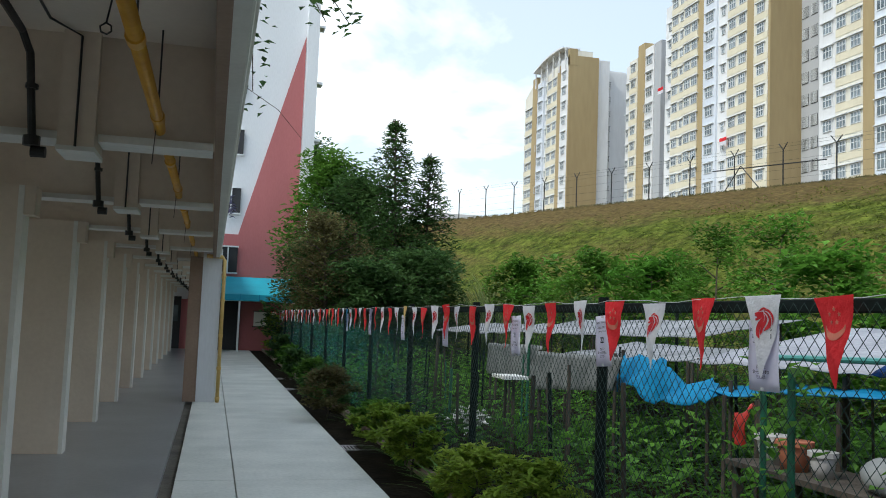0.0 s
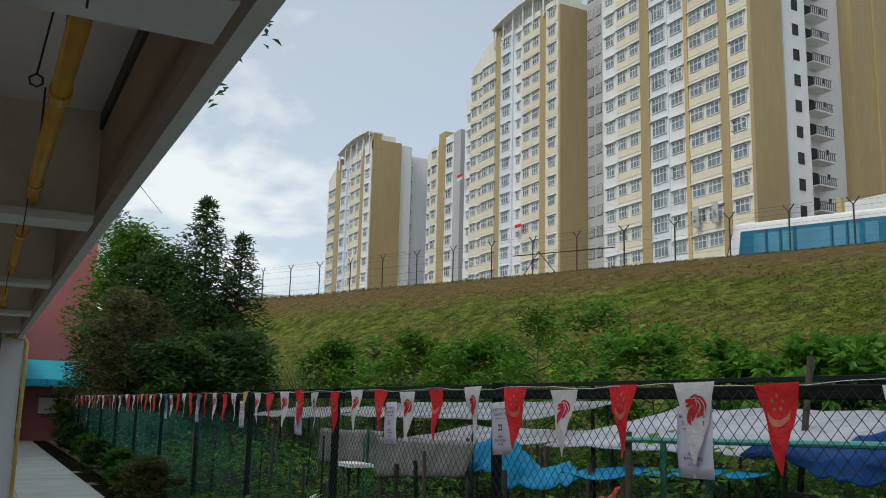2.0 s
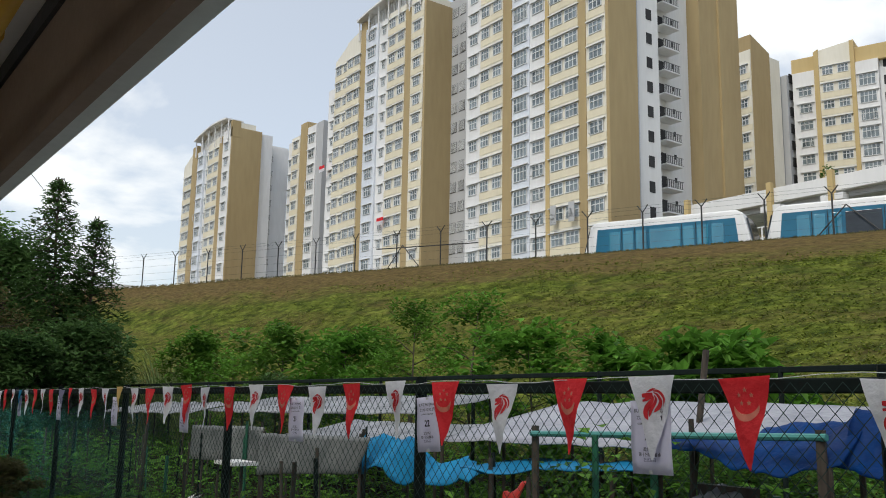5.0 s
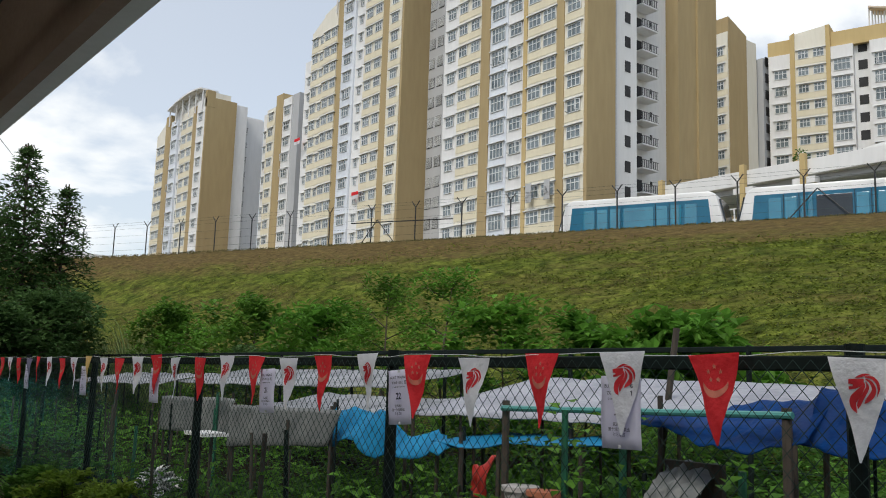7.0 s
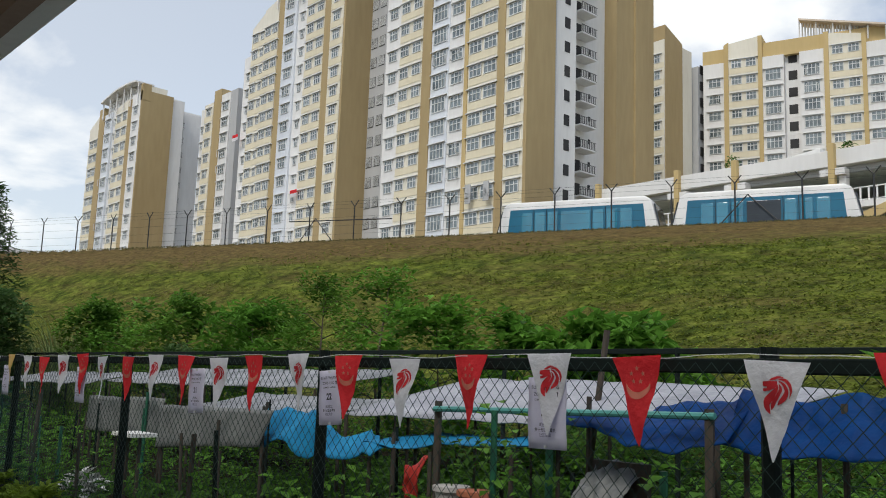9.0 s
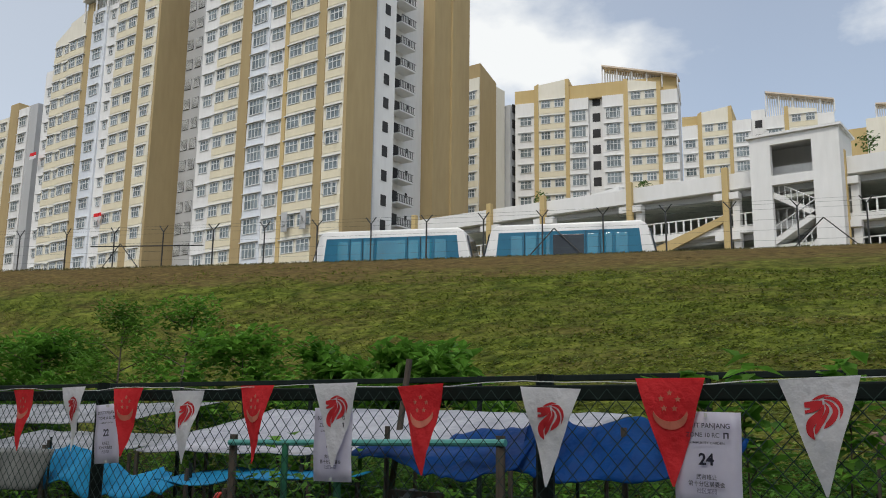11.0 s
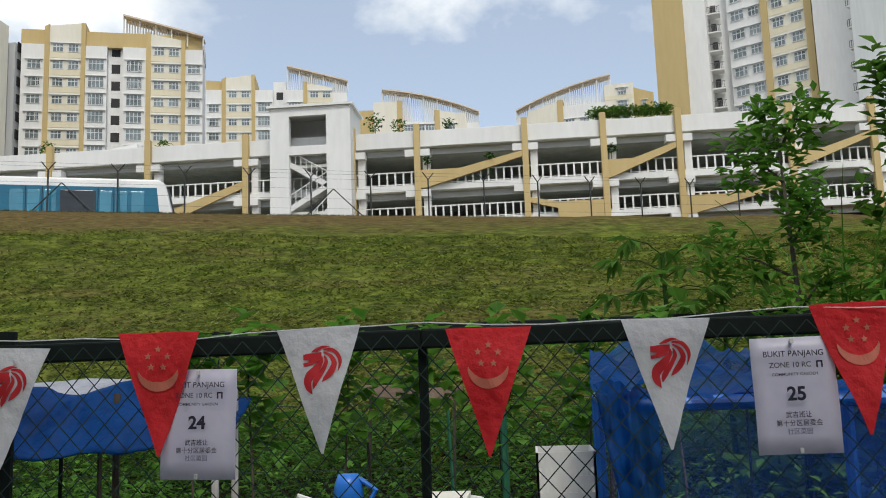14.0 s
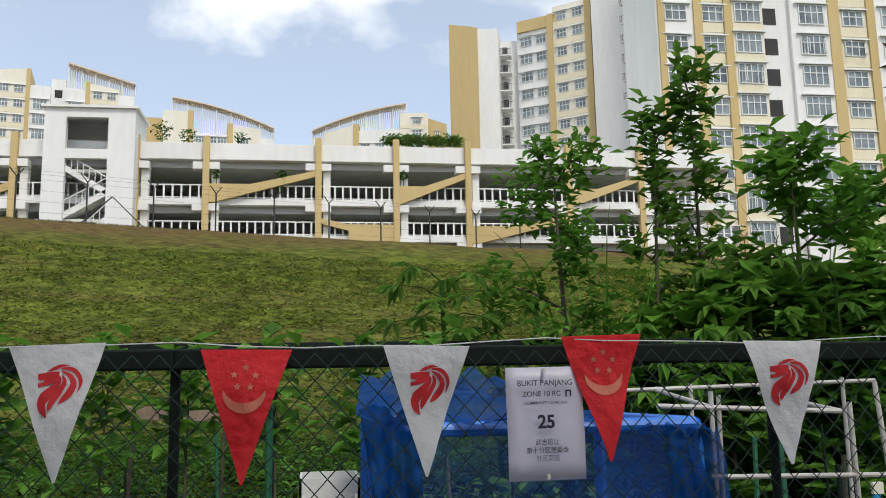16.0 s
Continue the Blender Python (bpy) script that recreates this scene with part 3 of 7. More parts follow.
part("wire", tubes([[(-0.02, 2.2, 2.95), (-0.03, 2.2, 2.72), (-0.06, 2.15, 2.48)] + [(-0.06 + 0.02 * math.sin(a), 2.15, 2.46 + 0.02 * math.cos(a)) for a in (0, 1, 2, 3, 4, 5, 6.28)]], 0.0035, 5), M["black"], hook)

col = thing("column", "square concrete column, brown inside and white outside", "column", kind="structure")
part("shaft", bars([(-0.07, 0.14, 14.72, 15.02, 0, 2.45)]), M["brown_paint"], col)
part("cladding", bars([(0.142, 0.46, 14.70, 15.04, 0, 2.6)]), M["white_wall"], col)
rp = thing("rain_pipe", "cream yellow rainwater pipe on the column", "pipe", at=(0, 0, 0))
part("pipe", tubes([[(0.50, 14.66, 0.0), (0.50, 14.66, 2.40), (0.46, 14.66, 2.46), (0.2, 14.66, 2.47)]], 0.032, 10), M["pipe_cream"], rp, smooth=True)
for z in (0.04, 0.55, 1.1, 1.7, 2.1):
    part("joint", tubes([[(0.50, 14.66, z), (0.50, 14.66, z + 0.05)]], 0.040, 10), M["pipe_cream"], rp)

# ---- pink end of the next block, with its awning ----
pk = thing("pink_block", "white and pink painted apartment block with a diagonal stripe", "building", kind="structure")
part("wall", bars([(-6, 3.75, 37.2, 45, -0.1, 22)]), M["white_wall"], pk)
bm = bmesh.new()
for pts in ([(1.2, 4.8), (3.62, 4.8), (3.62, 13.6)], [(-0.2, 2.6), (3.78, 2.6), (3.78, 4.8), (-0.2, 4.8)], [(3.62, 4.8), (3.78, 4.8), (3.78, 6.4), (3.62, 6.4)]):
    lo = [bm.verts.new((x, 37.19, z)) for x, z in pts]
    hi = [bm.verts.new((x, 37.15, z)) for x, z in pts]
    bm.faces.new(lo)
    bm.faces.new(hi[::-1])
    for i in range(len(pts)):
        bm.faces.new((lo[i], hi[i], hi[(i + 1) % len(pts)], lo[(i + 1) % len(pts)]))
bmesh.ops.recalc_face_normals(bm, faces=bm.faces)
part("painted_stripe", bm, M["pink"], pk, "matt pink paint")
part("corner_fin", bars([(3.66, 4.15, 36.9, 37.6, 6.4, 22)]), M["white_wall"], pk)
part("corner_fin", bars([(3.66, 4.15, 36.88, 37.62, 6.25, 6.42)]), M["pink"], pk)
for z0 in (3.2, 5.7, 8.2, 10.8):
    # dark slab on the wall in place of the unlit room
    w = part("window", bars([(0.45, 1.22, 37.1, 37.14, z0, z0 + 1.05)]), M["inside_shade"], pk)
    part("frame", bars([(0.42, 1.25, 37.06, 37.12, z0 - 0.06, z0), (0.42, 1.25, 37.06, 37.12, z0 + 1.05, z0 + 1.11), (0.80, 0.86, 37.06, 37.1, z0, z0 + 1.05)]), M["frame_white"], w)
for z0 in (9.0, 11.5, 14):
    part("ledge", bars([(4.15, 4.4, 37.0, 37.6, z0, z0 + 0.1)]), M["white_wall"], pk)
part("base_wall", bars([(-3.2, 3.7, 36.6, 37.15, 0, 2.0)]), M["pink"], pk)
# doorways are dark slabs too, no hole is cut
dk = part("doorway", bars([(-2.2, -0.9, 36.5, 36.59, 0, 2.1)]), M["inside_shade"], pk)
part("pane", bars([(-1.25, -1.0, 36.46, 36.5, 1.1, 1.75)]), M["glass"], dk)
part("doorway", bars([(0.5, 1.45, 36.5, 36.59, 0, 2.0)]), M["inside_shade"], pk)
nb = thing("notice_board", "cream notice board on the pink wall", "board")
part("panel", bars([(2.0, 2.9, 36.52, 36.59, 1.0, 1.6)]), M["cream"], nb)
part("frame", bars([(1.96, 2.94, 36.5, 36.54, 0.96, 1.0), (1.96, 2.94, 36.5, 36.54, 1.6, 1.64)]), M["wood_dark"], nb)
aw = thing("awning", "bright cyan sloping awning on thin white posts", "awning")
bm = bmesh.new()
prof = [(37.1, 3.02), (34.8, 2.25), (34.8, 2.0), (34.83, 2.0), (34.85, 2.2), (37.1, 2.95)]
lo = [bm.verts.new((0.55, y, z)) for y, z in prof]
hi = [bm.verts.new((3.72, y, z)) for y, z in prof]
bm.faces.new(lo)
bm.faces.new(hi[::-1])
for i in range(6):
    bm.faces.new((lo[i], hi[i], hi[(i + 1) % 6], lo[(i + 1) % 6]))
bmesh.ops.recalc_face_normals(bm, faces=bm.faces)
part("canopy", bm, M["cyan"], aw)
for x in (1.35, 3.6):
    part("post", tubes([[(x, 34.9, 0), (x, 34.9, 2.1)]], 0.04), M["white_metal"], aw)
for i in range(5):
    part("seam", bars([(0.6 + i * 0.75, 0.62 + i * 0.75, 34.78, 34.8, 2.0, 2.26)]), M["tarp_cyan"], aw)
fl = thing("folded_umbrella", "dark checked cloth hung on a pole by the window", "cloth")
bm = bmesh.new()
blob_leaves(bm, (0.72, 33, 5.5), 0.14, 0.14, 0.55, 50, 0.25)
part("cloth", bm, M["ink_grey"], fl)
part("pole", tubes([[(0.4, 37.0, 5.8), (0.72, 32.6, 6.05)]], 0.02), M["pvc"], fl)

# ---- apartment blocks on the plateau ----
WIN = {}


def lattice(xs, zs, solid, y0, y1):
    """One connected flat grid of bars: cells between the lines xs and zs where solid(i, j) holds, given thickness."""
    bm = bmesh.new()
    v = {}

    def vert(i, j, y):
        if (i, j, y) not in v:
            v[i, j, y] = bm.verts.new((xs[i], y, zs[j]))
        return v[i, j, y]

    nx, nz = len(xs) - 1, len(zs) - 1
    on = {(i, j) for i in range(nx) for j in range(nz) if solid(i, j)}
    for i, j in on:
        bm.faces.new((vert(i, j, y0), vert(i + 1, j, y0), vert(i + 1, j + 1, y0), vert(i, j + 1, y0)))
        for (di, dj), (p, q) in {(-1, 0): ((i, j + 1), (i, j)), (1, 0): ((i + 1, j), (i + 1, j + 1)), (0, -1): ((i, j), (i + 1, j)), (0, 1): ((i + 1, j + 1), (i, j + 1))}.items():
            if (i + di, j + dj) not in on:
                bm.faces.new((vert(*q, y0), vert(*p, y0), vert(*p, y1), vert(*q, y1)))
    return bm


def shared(name, bm, *mats):
    me = bpy.data.meshes.new(name)
    bm.to_mesh(me)
    bm.free()
    for m in mats:
        me.materials.append(M[m])
    return me


def window_set(kind):
    """Meshes of one sort of window: frame, pane, sunshade."""
    if kind in WIN:
        return WIN[kind]
    w, h, lights = {"n": (1.5, 1.25, 3), "w": (1.9, 1.35, 3), "b": (2.3, 1.75, 4), "s": (0.8, 1.1, 2), "m": (0.9, 1.3, 1)}[kind]
    t = 0.085
    xs = []
    for i in range(lights + 1):
        x = -w / 2 + i * w / lights
        xs += [x - t / 2, x + t / 2]
    zs = []
    for z in ((0, h * 0.62, h) if kind != "m" else (0, h)):
        zs += [z - t / 2, z + t / 2]
    frame_mesh = shared("window", lattice(xs, zs, lambda i, j: i % 2 == 0 or j % 2 == 0, -0.11, -0.02), "frame_white")
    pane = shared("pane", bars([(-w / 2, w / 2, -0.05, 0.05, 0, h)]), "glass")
    shade = shared("sunshade", bars([(-w / 2 - 0.38, w / 2 + 0.38, -0.28, 0.05, h + 0.1, h + 0.2)]), "frame_white")
    WIN[kind] = (frame_mesh, pane, shade)
    return WIN[kind]


def window(bld, kind, m):
    """One window, now and then with a casement standing open."""
    frame_mesh, pane, shade = window_set(kind)
    o = new("window", frame_mesh)
    o.parent = bld
    o.matrix_basis = m
    for name, me in (("pane", pane), ("sunshade", shade)):
        c = new(name, me)
        c.parent = o
    if kind in "wb" and rng.random() < 0.16:
        if "casement" not in WIN:
            WIN["casement"] = shared("casement", lattice([-0.32, -0.26, 0.26, 0.32], [0.05, 0.11, 1.2, 1.26], lambda i, j: (i, j) != (1, 1), -0.03, 0.03), "frame_white")
        for sx in (-1, 1):
            c = new("casement", WIN["casement"])
            c.parent = o
            c.matrix_basis = pose(sx * 0.8, -0.38, 0, 0, 0, sx * 70)


def facade(bld, p1, p2, bays, z0, row0, storey, rows, depth=8.0):
    """Wall bays from p1 to p2 (left to right as seen), each (share, material, step out, top, windows); windows are (kind, place across the bay 0..1)."""
    a, b = Vector(p1), Vector(p2)
    u = (b - a).normalized()
    n = Vector((u.y, -u.x))
    total = sum(x[0] for x in bays)
    width = (b - a).length
    rot = math.atan2(u.y, u.x)
    s = 0.0
    for share, m, step, top, wins in bays:
        w = width * share / total
        c0, c1 = a + u * s + n * step, a + u * (s + w) + n * step
        d0, d1 = a + u * s - n * depth, a + u * (s + w) - n * depth
        bm = bmesh.new()
        tops = top if isinstance(top, (list, tuple)) else (top, top)
        prism(bm, [c0, c1, d1, d0], z0, [tops[0], tops[1], tops[1], tops[0]])
        part("facade_bay", bm, M[m], bld)
        if m == "cream" and wins:
            # deeper cream spandrel below each row of windows
            if "spandrel" not in WIN:
                WIN["spandrel"] = shared("spandrel", bars([(-0.5, 0.5, -0.05, 0.05, -1.0, -0.12)]), "cream_deep")
            for r in range(rows):
                z = row0 + r * storey
                if z0 + 1.2 < z < min(tops) - 2.0:
                    c = a + u * (s + w * 0.5) + n * step
                    o = new("spandrel", WIN["spandrel"])
                    o.parent = bld
                    o.matrix_basis = pose(c.x, c.y, z, 0, 0, math.degrees(rot)) @ Matrix.Diagonal((w - 0.1, 1, 1, 1))
        for kind, f in wins:
            for r in range(rows):
                z = row0 + r * storey
                if z + 2.0 > min(tops) or z < z0:
                    continue
                c = a + u * (s + w * f) + n * step
                m4 = pose(c.x, c.y, z, 0, 0, math.degrees(rot))
                if kind == "o":
                    o = new("opening", slot_mesh())
                    o.parent = bld
                    o.matrix_basis = m4
                else:
                    window(bld, kind, m4)
        s += w


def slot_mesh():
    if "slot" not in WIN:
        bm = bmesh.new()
        # no hole: a slab on the wall, the shade inside put into its colour
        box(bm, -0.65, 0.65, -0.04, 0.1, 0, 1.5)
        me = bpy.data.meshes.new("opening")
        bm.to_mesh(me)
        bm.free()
        me.materials.append(M["inside_shade"])
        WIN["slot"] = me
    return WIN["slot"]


def mass(bld, name, pts, z0, z1, m):
    bm = bmesh.new()
    prism(bm, pts, z0, z1)
    return part(name, bm, M[m], bld)


def balconies(bld, c, deg, z0, storey, rows, width=2.2, deep=1.3):
    """Small service balconies with rails, up one bay."""
    if "balcony" not in WIN:
        rail = lattice([-0.5 + i / 36 + 0.003 * (i % 2) for i in range(37)], [0.06, 0.11, 0.97, 1.03], lambda i, j: j != 1 or i % 4 == 0, -1.0, -0.96)
        WIN["balcony"] = [shared("balcony", bars([(-0.5, 0.5, -1, 0, -0.12, 0.06)]), "facade_white"), shared("railing", rail, "pvc_dark"), shared("doorway", bars([(-0.25, 0.15, -0.06, 0.0, 0.1, 1.9)]), "inside_shade"), shared("cooling_unit", bars([(0.18, 0.42, -0.6, -0.2, 0.06, 0.62)]), "facade_white")]
    for r in range(rows):
        o = new("balcony", WIN["balcony"][0])
        o.parent = bld
        o.matrix_basis = pose(*c, z0 + r * storey, 0, 0, deg) @ Matrix.Diagonal((width, deep, 1, 1))
        for me in WIN["balcony"][1:]:
            ch_ = new(me.name, me)
            ch_.parent = o


def roof_canopy(bld, p1, p2, z1, z2, posts=6, rise=0.0, drop=2.5, m="beam_paint", deep=2.5):
    """A thin sloping roof edge on posts with a see-through screen of slats below it."""
    a, b = Vector(p1), Vector(p2)
    u = (b - a).normalized()
    n = Vector((u.y, -u.x))
    k = 10
    bm = bmesh.new()
    rows = []
    for i in range(k + 1):
        f = i / k
        z = z1 + (z2 - z1) * f + rise * 4 * f * (1 - f)
        c = a + (b - a) * f
        rows.append([bm.verts.new((*(c + n * 1.0), z)), bm.verts.new((*(c + n * 1.0), z + 0.28)), bm.verts.new((*(c - n * deep), z + 0.28)), bm.verts.new((*(c - n * deep), z))])
    for p, q in zip(rows, rows[1:]):
        for i in range(4):
            bm.faces.new((p[i], q[i], q[(i + 1) % 4], p[(i + 1) % 4]))
    bm.faces.new(rows[0])
    bm.faces.new(rows[-1][::-1])
    bmesh.ops.recalc_face_normals(bm, faces=bm.faces)
    part("roof_canopy", bm, M[m], bld)
    for i in range(posts):
        f = i / (posts - 1)
        z = z1 + (z2 - z1) * f + rise * 4 * f * (1 - f)
        c = a + (b - a) * f + n * 0.4
        part("canopy_post", tubes([[(*c, min(z1, z2) - drop), (*c, z + 0.1)]], 0.12), M["facade_white"], bld)
    bm = bmesh.new()
    zz = min(z1, z2) - drop
    slats = int((b - a).length / 0.42)
    for i in range(slats):
        f = (i + 0.5) / slats
        z = z1 + (z2 - z1) * f + rise * 4 * f * (1 - f)
        c = a + (b - a) * f - n * 0.6
        tube(bm, [(*c, zz), (*c, z)], 0.13, None, 4)
    part("roof_screen", bm, M["facade_white"], bld, kind="stuff")


Z0 = 9.5
B1 = thing("apartment_block", "cream and ochre high-rise apartment block with a curved roof canopy", "building", "apartment blocks")
facade(B1, (61, 171.5), (61, 148), [
    (2.2, "cream", 0, (48.0, 50.0), [("n", 0.35), ("n", 0.8)]), (1.2, "brown", 0.12, 51.0, []), (1.6, "facade_blue", 0.0, 49.5, [("w", 0.5)]), (1.0, "facade_white", -0.4, 49.5, [("s", 0.5)]),
    (2.6, "cream", 0.05, (49.6, 50.4), [("n", 0.27), ("n", 0.76)]), (0.9, "brown", 0.12, 50.0, []), (1.7, "facade_white", 0.2, 50.6, [("n", 0.5)])], Z0, 13.2, 2.8, 13)
mass(B1, "gable_wall", [(60.8, 147.5), (66.6, 147.5), (66.6, 147.95), (60.8, 147.95)], Z0, 50.8, "brown")
mass(B1, "gable_wall", [(60.8, 147.45), (62.4, 147.45), (62.4, 148.3), (60.8, 148.3)], 49, 52.0, "brown")
mass(B1, "core_wall", [(66.6, 150.5), (73.5, 150.5), (73.5, 165), (66.6, 165)], Z0, 49.6, "facade_white")
mass(B1, "core_wall", [(70.1, 150.2), (73.5, 150.2), (73.5, 165), (70.1, 165)], Z0, 49.2, "facade_white")
roof_canopy(B1, (61, 164.5), (61, 149), 51.6, 52.4, 6, 0.7, 3.0, "facade_white")
mass(B1, "roof_wall", [(61.6, 162.5), (61.6, 149), (66, 149), (66, 162.5)], 49, 52.3, "cream")
balconies(B1, (69.2, 150.4), 0, 12.5, 2.8, 13, 1.6, 1.0)
for r in range(13):
    o = new("opening", slot_mesh())
    o.parent = B1
    o.matrix_basis = pose(69.3, 150.45, 13.2 + 2.8 * r)

B2 = thing("apartment_block", "tall cream and ochre apartment block with white window bays", "building", "apartment blocks")
facade(B2, (70.5, 144.0), (70.5, 131.5), [(1.0, "facade_white", 0, 48.5, [("s", 0.5)]), (2.0, "cream", 0.2, 49.0, [("n", 0.5)]), (1.6, "brown", 0.12, 51.0, []), (2.0, "facade_white", 0, 49.8, [("w", 0.5)]), (1.4, "grey_wall", -0.2, 50, [])], Z0, 13.2, 2.8, 13)
facade(B2, (68.5, 127.0), (68.5, 98.3), [
    (1.6, "facade_white", -0.6, 53.5, [("s", 0.5)]), (2.2, "cream", 0.0, (57.5, 59.5), [("n", 0.3), ("s", 0.8)]), (2.2, "cream", 0.2, (59.5, 60.5), [("n", 0.3), ("n", 0.8)]), (0.8, "brown", 0.12, 61.5, []),
    (1.9, "facade_blue", 0.1, 60.0, [("w", 0.5)]), (1.5, "facade_white", -0.2, 60.0, [("s", 0.5)]), (2.6, "cream", 0.05, 60.3, [("n", 0.26), ("n", 0.76)]), (0.9, "brown", 0.12, 59.3, []), (1.7, "cream", 0.2, 60.2, [("n", 0.5)])], Z0, 13.0, 2.8, 17)
mass(B2, "gable_wall", [(68.3, 97.8), (73.5, 97.8), (73.5, 98.25), (68.3, 98.25)], Z0, 59.0, "brown")
mass(B2, "core_wall", [(73.6, 102), (82, 102), (82, 118), (73.6, 118)], Z0, 57, "grey_wall")
for r in range(17):
    o = new("opening", slot_mesh())
    o.parent = B2
    o.matrix_basis = pose(77.0, 101.9, 13.4 + 2.8 * r)
    part("ledge", bars([(73.7, 75.2, 101.2, 102.0, 13.0 + 2.8 * r, 13.12 + 2.8 * r)]), M["facade_white"], B2)
roof_canopy(B2, (68.5, 116.0), (68.5, 99), 61.6, 62.0, 7, 0.8, 3.0, "facade_white")
mass(B2, "roof_wall", [(69.3, 114.0), (69.3, 99), (73, 99), (73, 114.0)], 59, 61.9, "cream")

B3 = thing("apartment_block", "tall cream apartment block with ochre end wall and service balconies", "building", "apartment blocks")
facade(B3, (68.2, 88.2), (68.2, 63.3), [
    (29.7, "facade_white", -0.15, 62, [("n", 0.5)]), (45, "cream", 0.0, 62, [("n", 0.22), ("n", 0.74)]), (16, "brown", 0.12, 62, []), (31, "facade_blue", 0.0, 62, [("b", 0.5)]), (28, "facade_white", -0.1, 62, [("w", 0.5)]), (5.8, "ochre", 0.12, 62, []),
    (47, "cream", 0.02, 62, [("w", 0.26), ("w", 0.76)]), (11.5, "brown", 0.12, 62, []), (29, "cream", 0.02, 62, [("w", 0.5)])], Z0, 13.5, 2.91, 17)
mass(B3, "gable_wall", [(68.1, 62.8), (72.7, 62.8), (72.7, 63.25), (68.1, 63.25)], Z0, 62, "brown")
mass(B3, "gable_wall", [(72.7, 63.0), (73.1, 63.0), (73.1, 80), (72.7, 80)], Z0, 62, "grey_wall")
mass(B3, "gable_wall", [(73.1, 63.2), (76.8, 63.2), (76.8, 80), (73.1, 80)], Z0, 62, "facade_white")
mass(B3, "core_wall", [(76.8, 67.5), (90.0, 67.5), (90, 82), (76.8, 82)], Z0, 62, "facade_white")
mass(B3, "gable_wall", [(87.7, 65.6), (91.4, 65.6), (91.4, 82), (87.7, 82)], Z0, 62, "brown")
mass(B3, "gable_wall", [(91.4, 65.3), (95.4, 65.3), (95.4, 82), (91.4, 82)], Z0, 62, "brown")
mass(B3, "side_wall", [(73.0, 90.2), (90.0, 90.2), (90.0, 101), (73.0, 101)], Z0, 60, "grey_wall")
ledge_mesh = shared("ledge", bars([(-0.3, 0.3, -0.25, 0.1, 0, 0.12)]), "facade_white")
slat_mesh = shared("louvre", bars([(-0.55 + 0.22 * k, -0.46 + 0.22 * k, -0.09, -0.05, 0.05, 1.45) for k in range(6)]), "frame_white")
vent_mesh = shared("opening", bars([(-0.2, 0.2, -0.04, 0.1, 0, 0.6)]), "inside_shade")
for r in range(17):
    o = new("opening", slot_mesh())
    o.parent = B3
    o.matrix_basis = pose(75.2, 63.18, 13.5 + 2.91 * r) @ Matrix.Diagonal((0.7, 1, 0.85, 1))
    for y in (97.0, 95.2):
        o = new("opening", slot_mesh())
        o.parent = B3
        o.matrix_basis = pose(72.98, y, 13.5 + 2.91 * r, 0, 0, -90)
        c = new("louvre", slat_mesh)
        c.parent = o
    o = new("opening", vent_mesh)
    o.parent = B3
    o.matrix_basis = pose(84.7, 67.48, 14.1 + 2.91 * r)
balconies(B3, (82.3, 67.4), 0, 12.6, 2.91, 17, 3.0, 1.8)

B4 = thing("apartment_block", "mid-rise cream and ochre apartment block with a slatted roof canopy", "building", "apartment blocks")
mass(B4, "gable_wall", [(116.6, 77.6), (121.5, 77.6), (121.5, 90), (116.6, 90)], Z0, [60.0, 58.0, 58.0, 60.0], "brown")
facade(B4, (116.4, 83.5), (116.4, 77.7), [(2.8, "cream", 0, 57.5, [("n", 0.74)])], Z0, 14.6, 2.8, 16)
mass(B4, "core_wall", [(121.5, 78.5), (125, 78.5), (125, 90), (121.5, 90)], Z0, 57, "facade_white")
mass(B4, "core_wall", [(124.8, 76.8), (128, 76.8), (128, 90), (124.8, 90)], Z0, 55, "grey_wall")
for r in range(15):
    o = new("opening", slot_mesh())
    o.parent = B4
    o.matrix_basis = pose(126.0, 76.7, 14.6 + 2.8 * r)
facade(B4, at(58.7, 147), at(69.45, 143), [
    (1.7, "ochre", 0, 57.5, []), (0.01, "facade_white", 0.2, 57, [])], 55.0, 90, 2.8, 1)
facade(B4, at(58.75, 146.8), at(69.4, 142.8), [
    (1.9, "facade_white", 0.25, 55.0, [("w", 0.55)]), (0.4, "ochre", 0.6, (57.8, 58.2), []), (2.6, "cream", 0.4, (58.0, 58.6), [("n", 0.27), ("n", 0.76)]), (0.35, "ochre", 0.6, 58.6, []), (1.8, "facade_white", 0.3, 55, [("b", 0.5)]), (1.3, "facade_white", -1.0, 57, [("o", 0.5)]),
    (2.0, "facade_white", 0.3, 55, [("b", 0.5)]), (0.4, "ochre", 0.6, 57.5, []), (2.6, "cream", 0.4, (57.3, 56.5), [("n", 0.27), ("n", 0.76)]), (0.35, "ochre", 0.6, 56.4, []), (1.5, "facade_white", 0.3, 55, [("w", 0.5)])], Z0, 14.6, 2.8, 16)
roof_canopy(B4, at(64.6, 145), at(69.45, 142.6), 60.4, 57.0, 6, 0.0, 1.5)
B4b = thing("apartment_block", "mid-rise cream apartment block standing farther back", "building", "apartment blocks")
